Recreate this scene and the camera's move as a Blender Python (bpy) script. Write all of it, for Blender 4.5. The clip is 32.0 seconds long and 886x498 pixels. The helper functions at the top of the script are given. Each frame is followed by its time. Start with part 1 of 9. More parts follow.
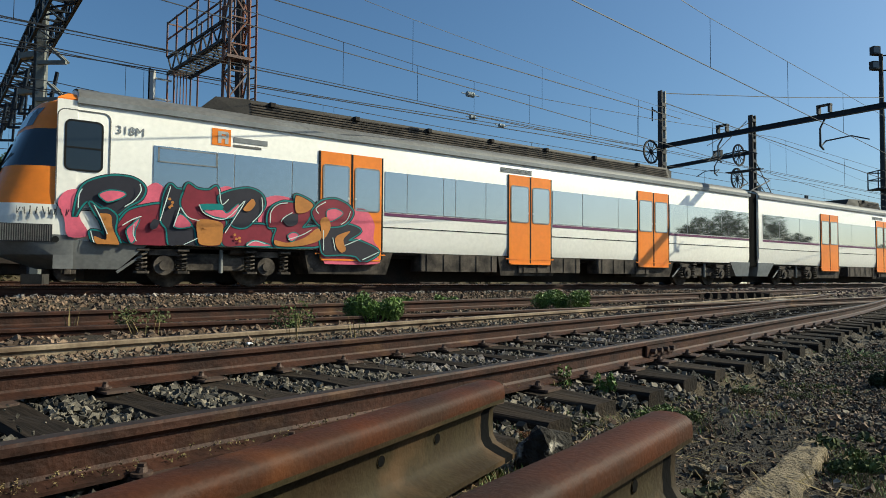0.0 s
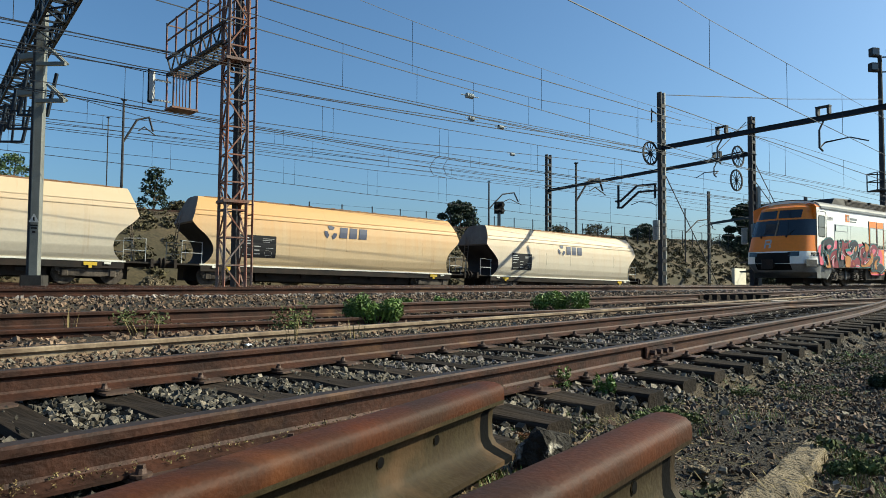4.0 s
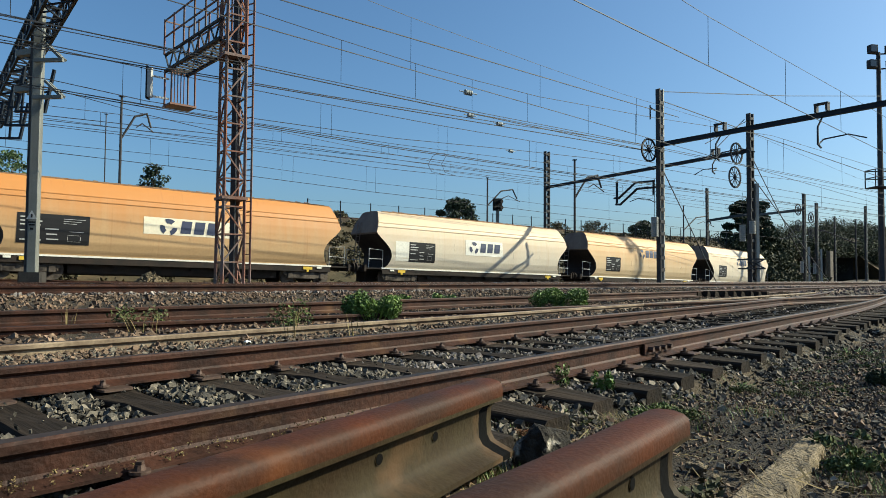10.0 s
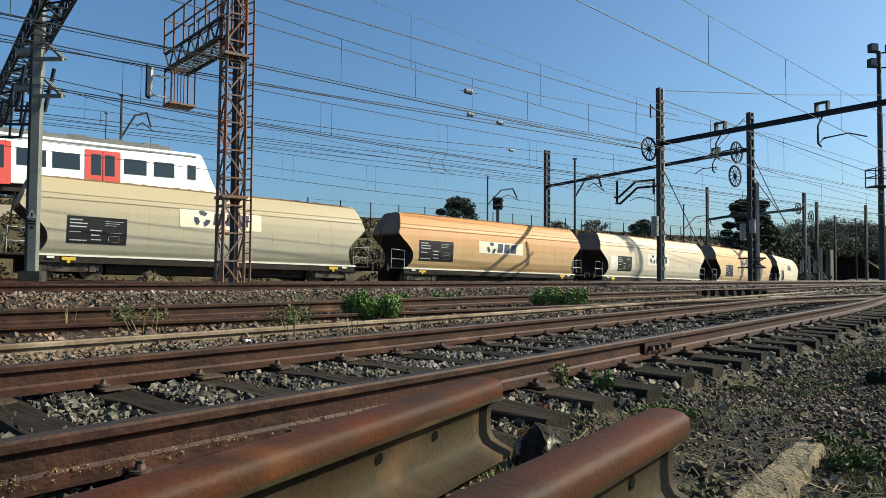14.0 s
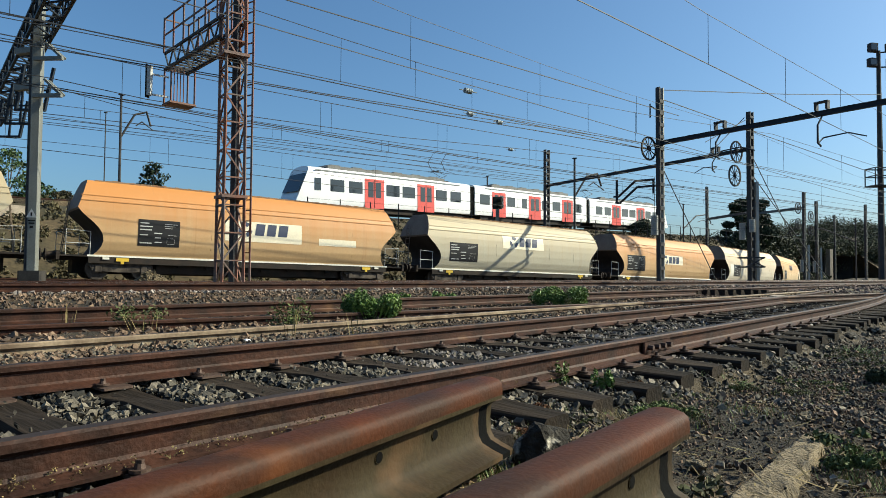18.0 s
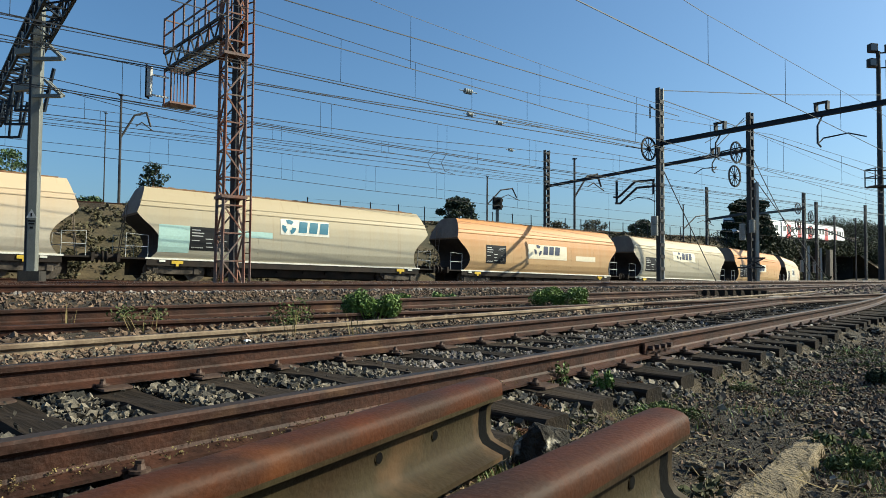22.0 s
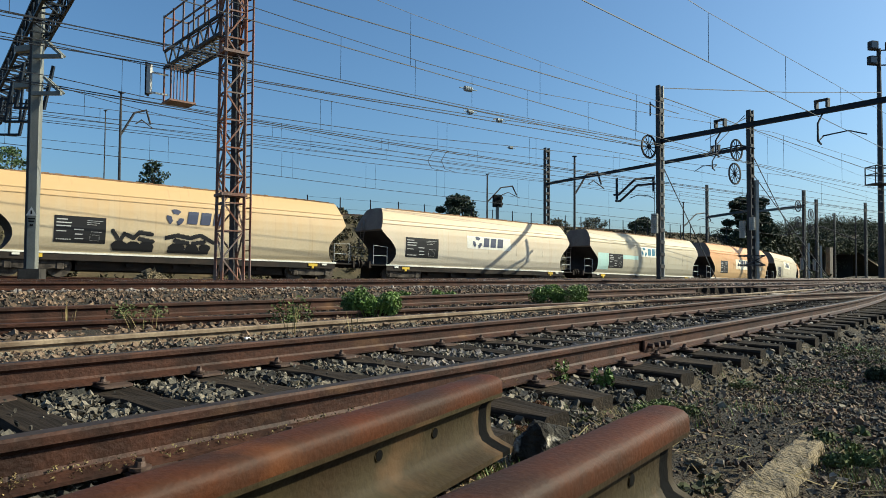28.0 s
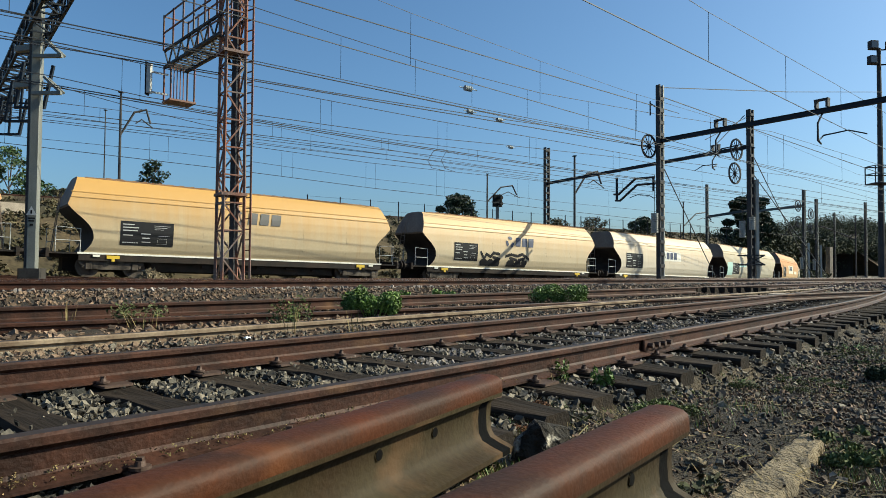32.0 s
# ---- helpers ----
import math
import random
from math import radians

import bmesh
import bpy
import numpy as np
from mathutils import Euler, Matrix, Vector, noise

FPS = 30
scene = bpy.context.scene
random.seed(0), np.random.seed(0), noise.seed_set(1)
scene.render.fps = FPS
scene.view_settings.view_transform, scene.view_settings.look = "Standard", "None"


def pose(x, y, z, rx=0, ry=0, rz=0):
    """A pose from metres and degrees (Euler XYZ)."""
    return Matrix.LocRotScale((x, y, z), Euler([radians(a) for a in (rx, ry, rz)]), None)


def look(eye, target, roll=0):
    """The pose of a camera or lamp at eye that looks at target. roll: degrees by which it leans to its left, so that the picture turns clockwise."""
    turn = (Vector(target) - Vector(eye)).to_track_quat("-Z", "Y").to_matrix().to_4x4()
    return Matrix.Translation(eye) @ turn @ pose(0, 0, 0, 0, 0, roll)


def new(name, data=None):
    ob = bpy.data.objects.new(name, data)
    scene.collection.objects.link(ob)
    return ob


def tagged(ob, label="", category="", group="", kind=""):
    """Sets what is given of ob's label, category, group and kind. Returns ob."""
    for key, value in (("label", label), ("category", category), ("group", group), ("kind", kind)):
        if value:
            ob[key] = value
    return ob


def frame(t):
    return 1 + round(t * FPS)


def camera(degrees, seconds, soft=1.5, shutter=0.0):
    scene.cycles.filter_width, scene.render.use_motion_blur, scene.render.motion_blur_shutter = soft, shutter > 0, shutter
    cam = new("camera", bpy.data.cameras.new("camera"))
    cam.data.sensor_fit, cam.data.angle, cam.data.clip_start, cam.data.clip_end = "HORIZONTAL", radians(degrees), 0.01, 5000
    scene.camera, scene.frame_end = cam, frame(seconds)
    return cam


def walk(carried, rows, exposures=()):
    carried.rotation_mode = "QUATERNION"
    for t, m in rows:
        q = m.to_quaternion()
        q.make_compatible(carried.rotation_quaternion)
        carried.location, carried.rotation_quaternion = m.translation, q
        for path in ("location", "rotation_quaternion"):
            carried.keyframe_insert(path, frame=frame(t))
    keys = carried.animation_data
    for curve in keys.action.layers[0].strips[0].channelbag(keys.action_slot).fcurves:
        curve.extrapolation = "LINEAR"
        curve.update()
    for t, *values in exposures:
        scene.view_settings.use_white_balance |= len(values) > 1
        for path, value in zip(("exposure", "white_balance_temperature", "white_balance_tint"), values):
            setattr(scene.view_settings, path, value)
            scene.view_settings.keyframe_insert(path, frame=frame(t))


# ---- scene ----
cam = camera(68, 32.0, soft=0.55)
EYE = (0.0, 0.0, 0.66)


def aim(dx, dy):
    """The camera's pose, turned by a small drift of the picture."""
    yaw = -dx / 1162.0
    pitch = math.atan(42.3 / 1162.0) + dy / 1162.0
    way = Vector((math.sin(yaw) * math.cos(pitch), math.cos(yaw) * math.cos(pitch), math.sin(pitch)))
    return look(EYE, Vector(EYE) + way, 0.38)


walk(cam, [(t, aim(dx, dy)) for t, dx, dy in (
    (0, 3.9, 6.4), (0.5, 3.9, 6.6), (1, 3.8, 9.2), (2, 3.1, 9.3), (2.5, 2.9, 10.4), (3, 3.1, 10.2), (3.5, 3, 9), (5.5, 2.6, 8.6),
    (6, 2.0, 8.7), (6.5, 1.8, 8.2), (7, 1.7, 9), (7.5, 1.4, 8.7), (8, 1.4, 7.6), (8.5, 1.2, 7), (9, 0.4, 4.6), (10, 0.3, 3.2),
    (11, 0.4, 3.2), (12, 0, 3.8), (12.5, 0.2, 1.6), (14, 0.5, 1.4), (14.5, 0.3, 2.2), (16.5, 0, 1.2), (18, 0, 0.4), (19, 0, 2.2), (20, 0, 0.5),
    (20.5, 0, 0.3), (21, 0, 1.1), (22, -0.1, 1.3), (22.5, -0.1, 2.2), (23, -0.2, 1.3), (24, -0.1, 1.1), (25, -0.3, 0.8), (25.5, -0.3, 0),
    (27.5, -0.1, -1.8), (28, -0.1, -2.9), (29, -0.1, -3.1), (30, -0.1, -3.3), (31, -0.1, -3.6), (32, -0.1, -3.6))],
    exposures=((0, 0.36, 5950, -5), (1, 0.5, 5950, -5), (2, 0.64, 5950, -5), (3.2, 0.71, 5950, -5), (6, 0.73, 5950, -5), (32, 0.73, 5950, -5)))

# ---- sky and sun ----
SUN_AZ, SUN_EL = radians(82), radians(34)  # from +y towards +x; height
world = bpy.data.worlds.new("sky")
scene.world = world
world.use_nodes = True
wn = world.node_tree
sky = wn.nodes.new("ShaderNodeTexSky")
sky.sky_type = "NISHITA"
sky.sun_disc = False
sky.sun_elevation, sky.sun_rotation = SUN_EL, SUN_AZ
sky.air_density, sky.dust_density, sky.ozone_density = 1.0, 2.2, 6.0
wn.nodes["Background"].inputs["Strength"].default_value = 0.088
wn.links.new(sky.outputs[0], wn.nodes["Background"].inputs["Color"])
sun = new("sun", bpy.data.lights.new("sun", "SUN"))
sun.data.energy, sun.data.angle, sun.data.color = 5.0, radians(0.55), (1.0, 0.84, 0.64)
to_sun = Vector((math.sin(SUN_AZ) * math.cos(SUN_EL), math.cos(SUN_AZ) * math.cos(SUN_EL), math.sin(SUN_EL)))
sun.matrix_world = look((0, 0, 60), Vector((0, 0, 60)) - to_sun)


# ---- materials ----
def mat(name, col, rough=0.7, metal=0.0, col2=None, scale=6.0, fine=60.0, amount=0.5, bump=0.15, per=0.0, spec=0.4, stain=None, stain_scale=1.2,
        stain_at=0.55, coords="Object", stretch=None):
    m = bpy.data.materials.new(name)
    m.use_nodes = True
    t = m.node_tree
    b = t.nodes["Principled BSDF"]
    b.inputs["Roughness"].default_value, b.inputs["Metallic"].default_value = rough, metal
    b.inputs["Specular IOR Level"].default_value = spec
    tc = t.nodes.new("ShaderNodeTexCoord")
    src = tc.outputs[coords]
    if stretch:
        mp = t.nodes.new("ShaderNodeMapping")
        mp.inputs["Scale"].default_value = stretch
        t.links.new(src, mp.inputs[0])
        src = mp.outputs[0]
    n1 = t.nodes.new("ShaderNodeTexNoise")
    n1.inputs["Scale"].default_value, n1.inputs["Detail"].default_value = scale, 5
    n2 = t.nodes.new("ShaderNodeTexNoise")
    n2.inputs["Scale"].default_value, n2.inputs["Detail"].default_value = fine, 4
    t.links.new(src, n1.inputs["Vector"])
    t.links.new(src, n2.inputs["Vector"])
    c2 = col2 or tuple(c * (1 - 0.45 * amount) for c in col)
    mix = t.nodes.new("ShaderNodeMix")
    mix.data_type = "RGBA"
    mix.inputs["A"].default_value, mix.inputs["B"].default_value = (*col, 1), (*c2, 1)
    ramp = t.nodes.new("ShaderNodeMapRange")
    ramp.inputs["From Min"].default_value, ramp.inputs["From Max"].default_value = 0.35, 0.65
    t.links.new(n1.outputs["Fac"], ramp.inputs["Value"])
    t.links.new(ramp.outputs["Result"], mix.inputs["Factor"])
    out = mix.outputs["Result"]
    fm = t.nodes.new("ShaderNodeMix")
    fm.data_type, fm.blend_type = "RGBA", "MULTIPLY"
    fm.inputs["Factor"].default_value = amount
    gr = t.nodes.new("ShaderNodeMapRange")
    gr.inputs["From Min"].default_value, gr.inputs["From Max"].default_value = 0.3, 0.7
    gr.inputs["To Min"].default_value, gr.inputs["To Max"].default_value = 0.45, 1.25
    t.links.new(n2.outputs["Fac"], gr.inputs["Value"])
    t.links.new(gr.outputs["Result"], fm.inputs["B"])
    t.links.new(out, fm.inputs["A"])
    out = fm.outputs["Result"]
    if stain:
        n3 = t.nodes.new("ShaderNodeTexNoise")
        n3.inputs["Scale"].default_value, n3.inputs["Detail"].default_value = stain_scale, 8
        t.links.new(src, n3.inputs["Vector"])
        sr = t.nodes.new("ShaderNodeMapRange")
        sr.inputs["From Min"].default_value, sr.inputs["From Max"].default_value = stain_at, stain_at + 0.12
        t.links.new(n3.outputs["Fac"], sr.inputs["Value"])
        sm = t.nodes.new("ShaderNodeMix")
        sm.data_type = "RGBA"
        sm.inputs["B"].default_value = (*stain, 1)
        t.links.new(sr.outputs["Result"], sm.inputs["Factor"])
        t.links.new(out, sm.inputs["A"])
        out = sm.outputs["Result"]
    if per:
        if per > 0:
            oi = t.nodes.new("ShaderNodeObjectInfo").outputs["Random"]
        else:
            oi = t.nodes.new("ShaderNodeNewGeometry").outputs["Random Per Island"]
        pr = t.nodes.new("ShaderNodeMapRange")
        pr.inputs["To Min"].default_value, pr.inputs["To Max"].default_value = 1 - abs(per), 1 + abs(per) * 0.8
        t.links.new(oi, pr.inputs["Value"])
        pm = t.nodes.new("ShaderNodeMix")
        pm.data_type, pm.blend_type = "RGBA", "MULTIPLY"
        pm.inputs["Factor"].default_value = 1.0
        t.links.new(pr.outputs["Result"], pm.inputs["B"])
        t.links.new(out, pm.inputs["A"])
        out = pm.outputs["Result"]
    t.links.new(out, b.inputs["Base Color"])
    if bump:
        bp = t.nodes.new("ShaderNodeBump")
        bp.inputs["Strength"].default_value, bp.inputs["Distance"].default_value = bump, 0.02
        t.links.new(n2.outputs["Fac"], bp.inputs["Height"])
        t.links.new(bp.outputs["Normal"], b.inputs["Normal"])
    return m


def wagon_paint(name, top, low, streak):
    """Weathered hopper paint: dust-stained above the waist, paler below, with vertical run-off streaks."""
    m = mat(name, low, 0.55, 0.0, tuple(c * 0.93 for c in low), 0.7, 9.0, 0.12, 0.03)
    t = m.node_tree
    b = t.nodes["Principled BSDF"]
    old = b.inputs["Base Color"].links[0].from_socket
    tc = t.nodes.new("ShaderNodeTexCoord")
    sep = t.nodes.new("ShaderNodeSeparateXYZ")
    t.links.new(tc.outputs["Object"], sep.inputs[0])
    mp = t.nodes.new("ShaderNodeMapping")
    mp.inputs["Scale"].default_value = (3.2, 1, 0.25)
    t.links.new(tc.outputs["Object"], mp.inputs[0])
    n = t.nodes.new("ShaderNodeTexNoise")
    n.inputs["Scale"].default_value, n.inputs["Detail"].default_value = 1.0, 6
    t.links.new(mp.outputs[0], n.inputs["Vector"])
    add = t.nodes.new("ShaderNodeMath")
    add.operation = "MULTIPLY_ADD"
    add.inputs[1].default_value, add.inputs[2].default_value = 1.3, -0.65
    t.links.new(n.outputs["Fac"], add.inputs[0])
    s = t.nodes.new("ShaderNodeMath")
    t.links.new(sep.outputs["Z"], s.inputs[0])
    t.links.new(add.outputs[0], s.inputs[1])
    mr = t.nodes.new("ShaderNodeMapRange")
    mr.interpolation_type = "SMOOTHSTEP"
    mr.inputs["From Min"].default_value, mr.inputs["From Max"].default_value = 1.5, 3.9
    t.links.new(s.outputs[0], mr.inputs["Value"])
    mx = t.nodes.new("ShaderNodeMix")
    mx.data_type = "RGBA"
    mx.inputs["B"].default_value = (*top, 1)
    t.links.new(old, mx.inputs["A"])
    t.links.new(mr.outputs["Result"], mx.inputs["Factor"])
    m2 = t.nodes.new("ShaderNodeMix")
    m2.data_type = "RGBA"
    m2.inputs["B"].default_value = (*streak, 1)
    mp2 = t.nodes.new("ShaderNodeMapping")
    mp2.inputs["Scale"].default_value = (5.0, 1, 0.12)
    t.links.new(tc.outputs["Object"], mp2.inputs[0])
    n4 = t.nodes.new("ShaderNodeTexNoise")
    n4.inputs["Scale"].default_value, n4.inputs["Detail"].default_value = 1.6, 7
    t.links.new(mp2.outputs[0], n4.inputs["Vector"])
    r4 = t.nodes.new("ShaderNodeMapRange")
    r4.inputs["From Min"].default_value, r4.inputs["From Max"].default_value = 0.6, 0.85
    r4.inputs["To Max"].default_value = 0.55
    t.links.new(n4.outputs["Fac"], r4.inputs["Value"])
    t.links.new(mx.outputs["Result"], m2.inputs["A"])
    t.links.new(r4.outputs["Result"], m2.inputs["Factor"])
    t.links.new(m2.outputs["Result"], b.inputs["Base Color"])
    return m


M = {
    "rail_rust": mat("rail_rust", (0.056, 0.023, 0.014), 0.6, 0.1, (0.024, 0.0115, 0.008), 5, 45, 0.6, 0.25, spec=0.2, stain=(0.10, 0.05, 0.024), stain_scale=2.5, stain_at=0.6),
    "rail_top": mat("rail_top", (0.038, 0.026, 0.02), 0.6, 0.0, (0.022, 0.017, 0.015), 3, 70, 0.4, 0.05, spec=0.2),
    "rail_worn": mat("rail_worn", (0.42, 0.40, 0.39), 0.3, 0.9, (0.25, 0.22, 0.21), 3, 70, 0.3, 0.03),
    "sleeper": mat("sleeper_wood", (0.036, 0.026, 0.018), 0.95, 0, (0.02, 0.016, 0.013), 7, 40, 0.7, 0.6, per=0.35, spec=0.12, stretch=(1, 0.07, 1)),
    "rail_dusty": mat("rail_dusty", (0.27, 0.205, 0.135), 0.8, 0.0, (0.12, 0.08, 0.05), 3, 40, 0.5, 0.2),
    "concrete": mat("old_concrete", (0.33, 0.28, 0.22), 0.9, 0, (0.24, 0.2, 0.16), 2.5, 30, 0.5, 0.4),
    "stone": mat("ballast_stone", (0.178, 0.15, 0.11), 0.85, 0, (0.035, 0.033, 0.028), 9, 60, 0.5, 0.3, per=-0.95),
    "stone_red": mat("ballast_stone_rusty", (0.19, 0.13, 0.085), 0.85, 0, (0.085, 0.052, 0.032), 6, 40, 0.5, 0.3, per=-0.75),
    "ground": mat("ballast_ground", (0.046, 0.032, 0.016), 0.95, 0, (0.022, 0.016, 0.009), 1.3, 110, 0.9, 1.0, stain=(0.11, 0.08, 0.042), stain_scale=0.9, stain_at=0.52),
    "dry_grass": mat("dry_grass_bank", (0.085, 0.061, 0.031), 0.95, 0, (0.042, 0.036, 0.018), 0.35, 5, 0.7, 0.8),
    "bolt": mat("bolt_steel", (0.10, 0.065, 0.05), 0.6, 0.4, None, 8, 60, 0.5, 0.1),
    "mast": mat("mast_galvanised", (0.19, 0.195, 0.178), 0.6, 0.15, (0.15, 0.155, 0.14), 2, 30, 0.35, 0.05),
    "mast_pale": mat("mast_pale_galvanised", (0.36, 0.36, 0.33), 0.6, 0.1, (0.28, 0.28, 0.26), 2, 30, 0.35, 0.05),
    "mast_dark": mat("mast_dark_steel", (0.04, 0.042, 0.047), 0.6, 0.1, (0.065, 0.06, 0.058), 2, 30, 0.4, 0.05, spec=0.15),
    "beam": mat("beam_grey_paint", (0.02, 0.026, 0.036), 0.55, 0.0, None, 2, 30, 0.3, 0.03, spec=0.15),
    "tower": mat("tower_rusty_paint", (0.15, 0.125, 0.115), 0.65, 0.1, (0.22, 0.075, 0.035), 1.2, 20, 0.5, 0.1),
    "wire": mat("wire", (0.012, 0.014, 0.02), 0.6, 0.0, None, 4, 30, 0.1, 0),
    "glassy": mat("insulator", (0.30, 0.33, 0.33), 0.15, 0, None, 4, 30, 0.1, 0),
    "black": mat("black_underframe", (0.022, 0.02, 0.019), 0.7, 0.1, (0.04, 0.03, 0.024), 2, 20, 0.5, 0.1, spec=0.15),
    "bogie": mat("bogie_grime", (0.115, 0.095, 0.078), 0.75, 0.1, (0.028, 0.024, 0.022), 3, 20, 0.5, 0.15, spec=0.15),
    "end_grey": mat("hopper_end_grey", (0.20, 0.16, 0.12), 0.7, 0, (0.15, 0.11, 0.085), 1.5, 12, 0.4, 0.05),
    # end grey darkened to carry the shade of the hollow lower end
    "end_shade": mat("hopper_end_shade", (0.045, 0.037, 0.032), 0.75, 0, (0.03, 0.025, 0.022), 1.5, 12, 0.4, 0.05, spec=0.15),
    "sill_white": mat("sill_white", (0.72, 0.70, 0.62), 0.55, 0, None, 1, 12, 0.25, 0),
    "yellow": mat("yellow_paint", (0.62, 0.42, 0.04), 0.5, 0, None, 3, 20, 0.2, 0),
    "placard": mat("black_placard", (0.022, 0.022, 0.024), 0.5, 0, None, 3, 30, 0.2, 0, spec=0.15),
    "letter_white": mat("letter_white", (0.46, 0.46, 0.45), 0.5, 0, None, 3, 30, 0.2, 0),
    "logo_blue": mat("logo_dark_blue", (0.03, 0.04, 0.085), 0.5, 0, None, 3, 30, 0.2, 0),
    "logo_grey": mat("logo_faded_grey", (0.10, 0.095, 0.09), 0.5, 0, None, 3, 30, 0.2, 0),
    "logo_teal": mat("logo_teal", (0.03, 0.16, 0.24), 0.5, 0, None, 3, 30, 0.2, 0),
    "plate_cream": mat("sign_plate_cream", (0.75, 0.68, 0.52), 0.5, 0, None, 1, 12, 0.15, 0),
    "plate_teal": mat("sign_plate_teal", (0.42, 0.60, 0.55), 0.5, 0, None, 1, 12, 0.15, 0),
    "train_white": mat("train_white", (0.88, 0.85, 0.78), 0.35, 0, (0.85, 0.82, 0.74), 0.6, 9, 0.12, 0.02),
    "train_orange": mat("train_orange", (0.85, 0.24, 0.02), 0.35, 0, (0.80, 0.22, 0.02), 0.8, 9, 0.12, 0.02),
    "train_grey": mat("train_grey", (0.23, 0.24, 0.25), 0.5, 0, (0.17, 0.18, 0.18), 0.8, 9, 0.3, 0.02),
    "roof_grey": mat("train_roof_grey", (0.15, 0.15, 0.145), 0.6, 0, (0.11, 0.105, 0.10), 0.8, 9, 0.4, 0.03),
    "pod": mat("roof_pod_dark", (0.055, 0.05, 0.045), 0.6, 0.1, None, 2, 20, 0.4, 0.05, spec=0.15),
    "purple": mat("train_purple_stripe", (0.13, 0.03, 0.09), 0.4, 0, None, 2, 20, 0.1, 0),
    "win_dark": mat("dark_window", (0.012, 0.016, 0.02), 0.06, 0, None, 2, 20, 0.05, 0, spec=0.8),
    "rubber": mat("black_rubber", (0.012, 0.012, 0.012), 0.7, 0, None, 4, 30, 0.3, 0.05, spec=0.15),
    "red": mat("train_red", (0.60, 0.085, 0.07), 0.4, 0, None, 2, 20, 0.1, 0),
    "cool_white": mat("train_cool_white", (0.82, 0.82, 0.82), 0.4, 0, None, 2, 20, 0.1, 0),
    "bark": mat("bark", (0.10, 0.07, 0.05), 0.9, 0, None, 6, 30, 0.6, 0.5),
    "leaf": mat("leaf_green", (0.06, 0.10, 0.025), 0.6, 0, (0.035, 0.06, 0.018), 1.5, 10, 0.4, 0, per=-0.5),
    "pine": mat("pine_green", (0.030, 0.048, 0.020), 0.7, 0, (0.018, 0.03, 0.014), 1.5, 10, 0.4, 0, per=-0.45),
    "woods": mat("woods_olive_green", (0.058, 0.068, 0.032), 0.8, 0, (0.036, 0.042, 0.02), 0.4, 6, 0.4, 0, per=-0.4),
    "scrub": mat("scrub_olive", (0.095, 0.078, 0.036), 0.8, 0, (0.05, 0.046, 0.02), 0.8, 10, 0.4, 0, per=-0.5),
    "weed": mat("weed_bright_green", (0.14, 0.215, 0.04), 0.6, 0, (0.06, 0.11, 0.02), 4, 30, 0.3, 0, per=-0.45),
    "straw": mat("straw_grass", (0.22, 0.16, 0.07), 0.85, 0, (0.13, 0.11, 0.04), 3, 30, 0.4, 0, per=-0.5),
}


def glass_mat(name, col, rough=0.08):
    m = mat(name, col, rough, 0.0, tuple(c * 0.9 for c in col), 0.8, 8, 0.1, 0, spec=0.9)
    return m


M["win_blue"] = mat("tinted_train_window", (0.44, 0.46, 0.46), 0.035, 0.9, (0.42, 0.44, 0.44), 0.8, 8, 0.08, 0, spec=0.9)
M["bridge"] = mat("dark_concrete", (0.032, 0.029, 0.024), 0.9, 0, (0.018, 0.017, 0.014), 0.6, 9, 0.5, 0.3)
M["deep_black"] = mat("deep_matt_black", (0.005, 0.005, 0.005), 0.9, 0, None, 8, 60, 0.3, 0.1, spec=0.05)
M["skirt_grey"] = mat("train_skirt_grey", (0.24, 0.24, 0.23), 0.55, 0, (0.11, 0.11, 0.11), 1.2, 14, 0.3, 0.03)
M["lens"] = glass_mat("lamp_glass", (0.5, 0.5, 0.48), 0.15)


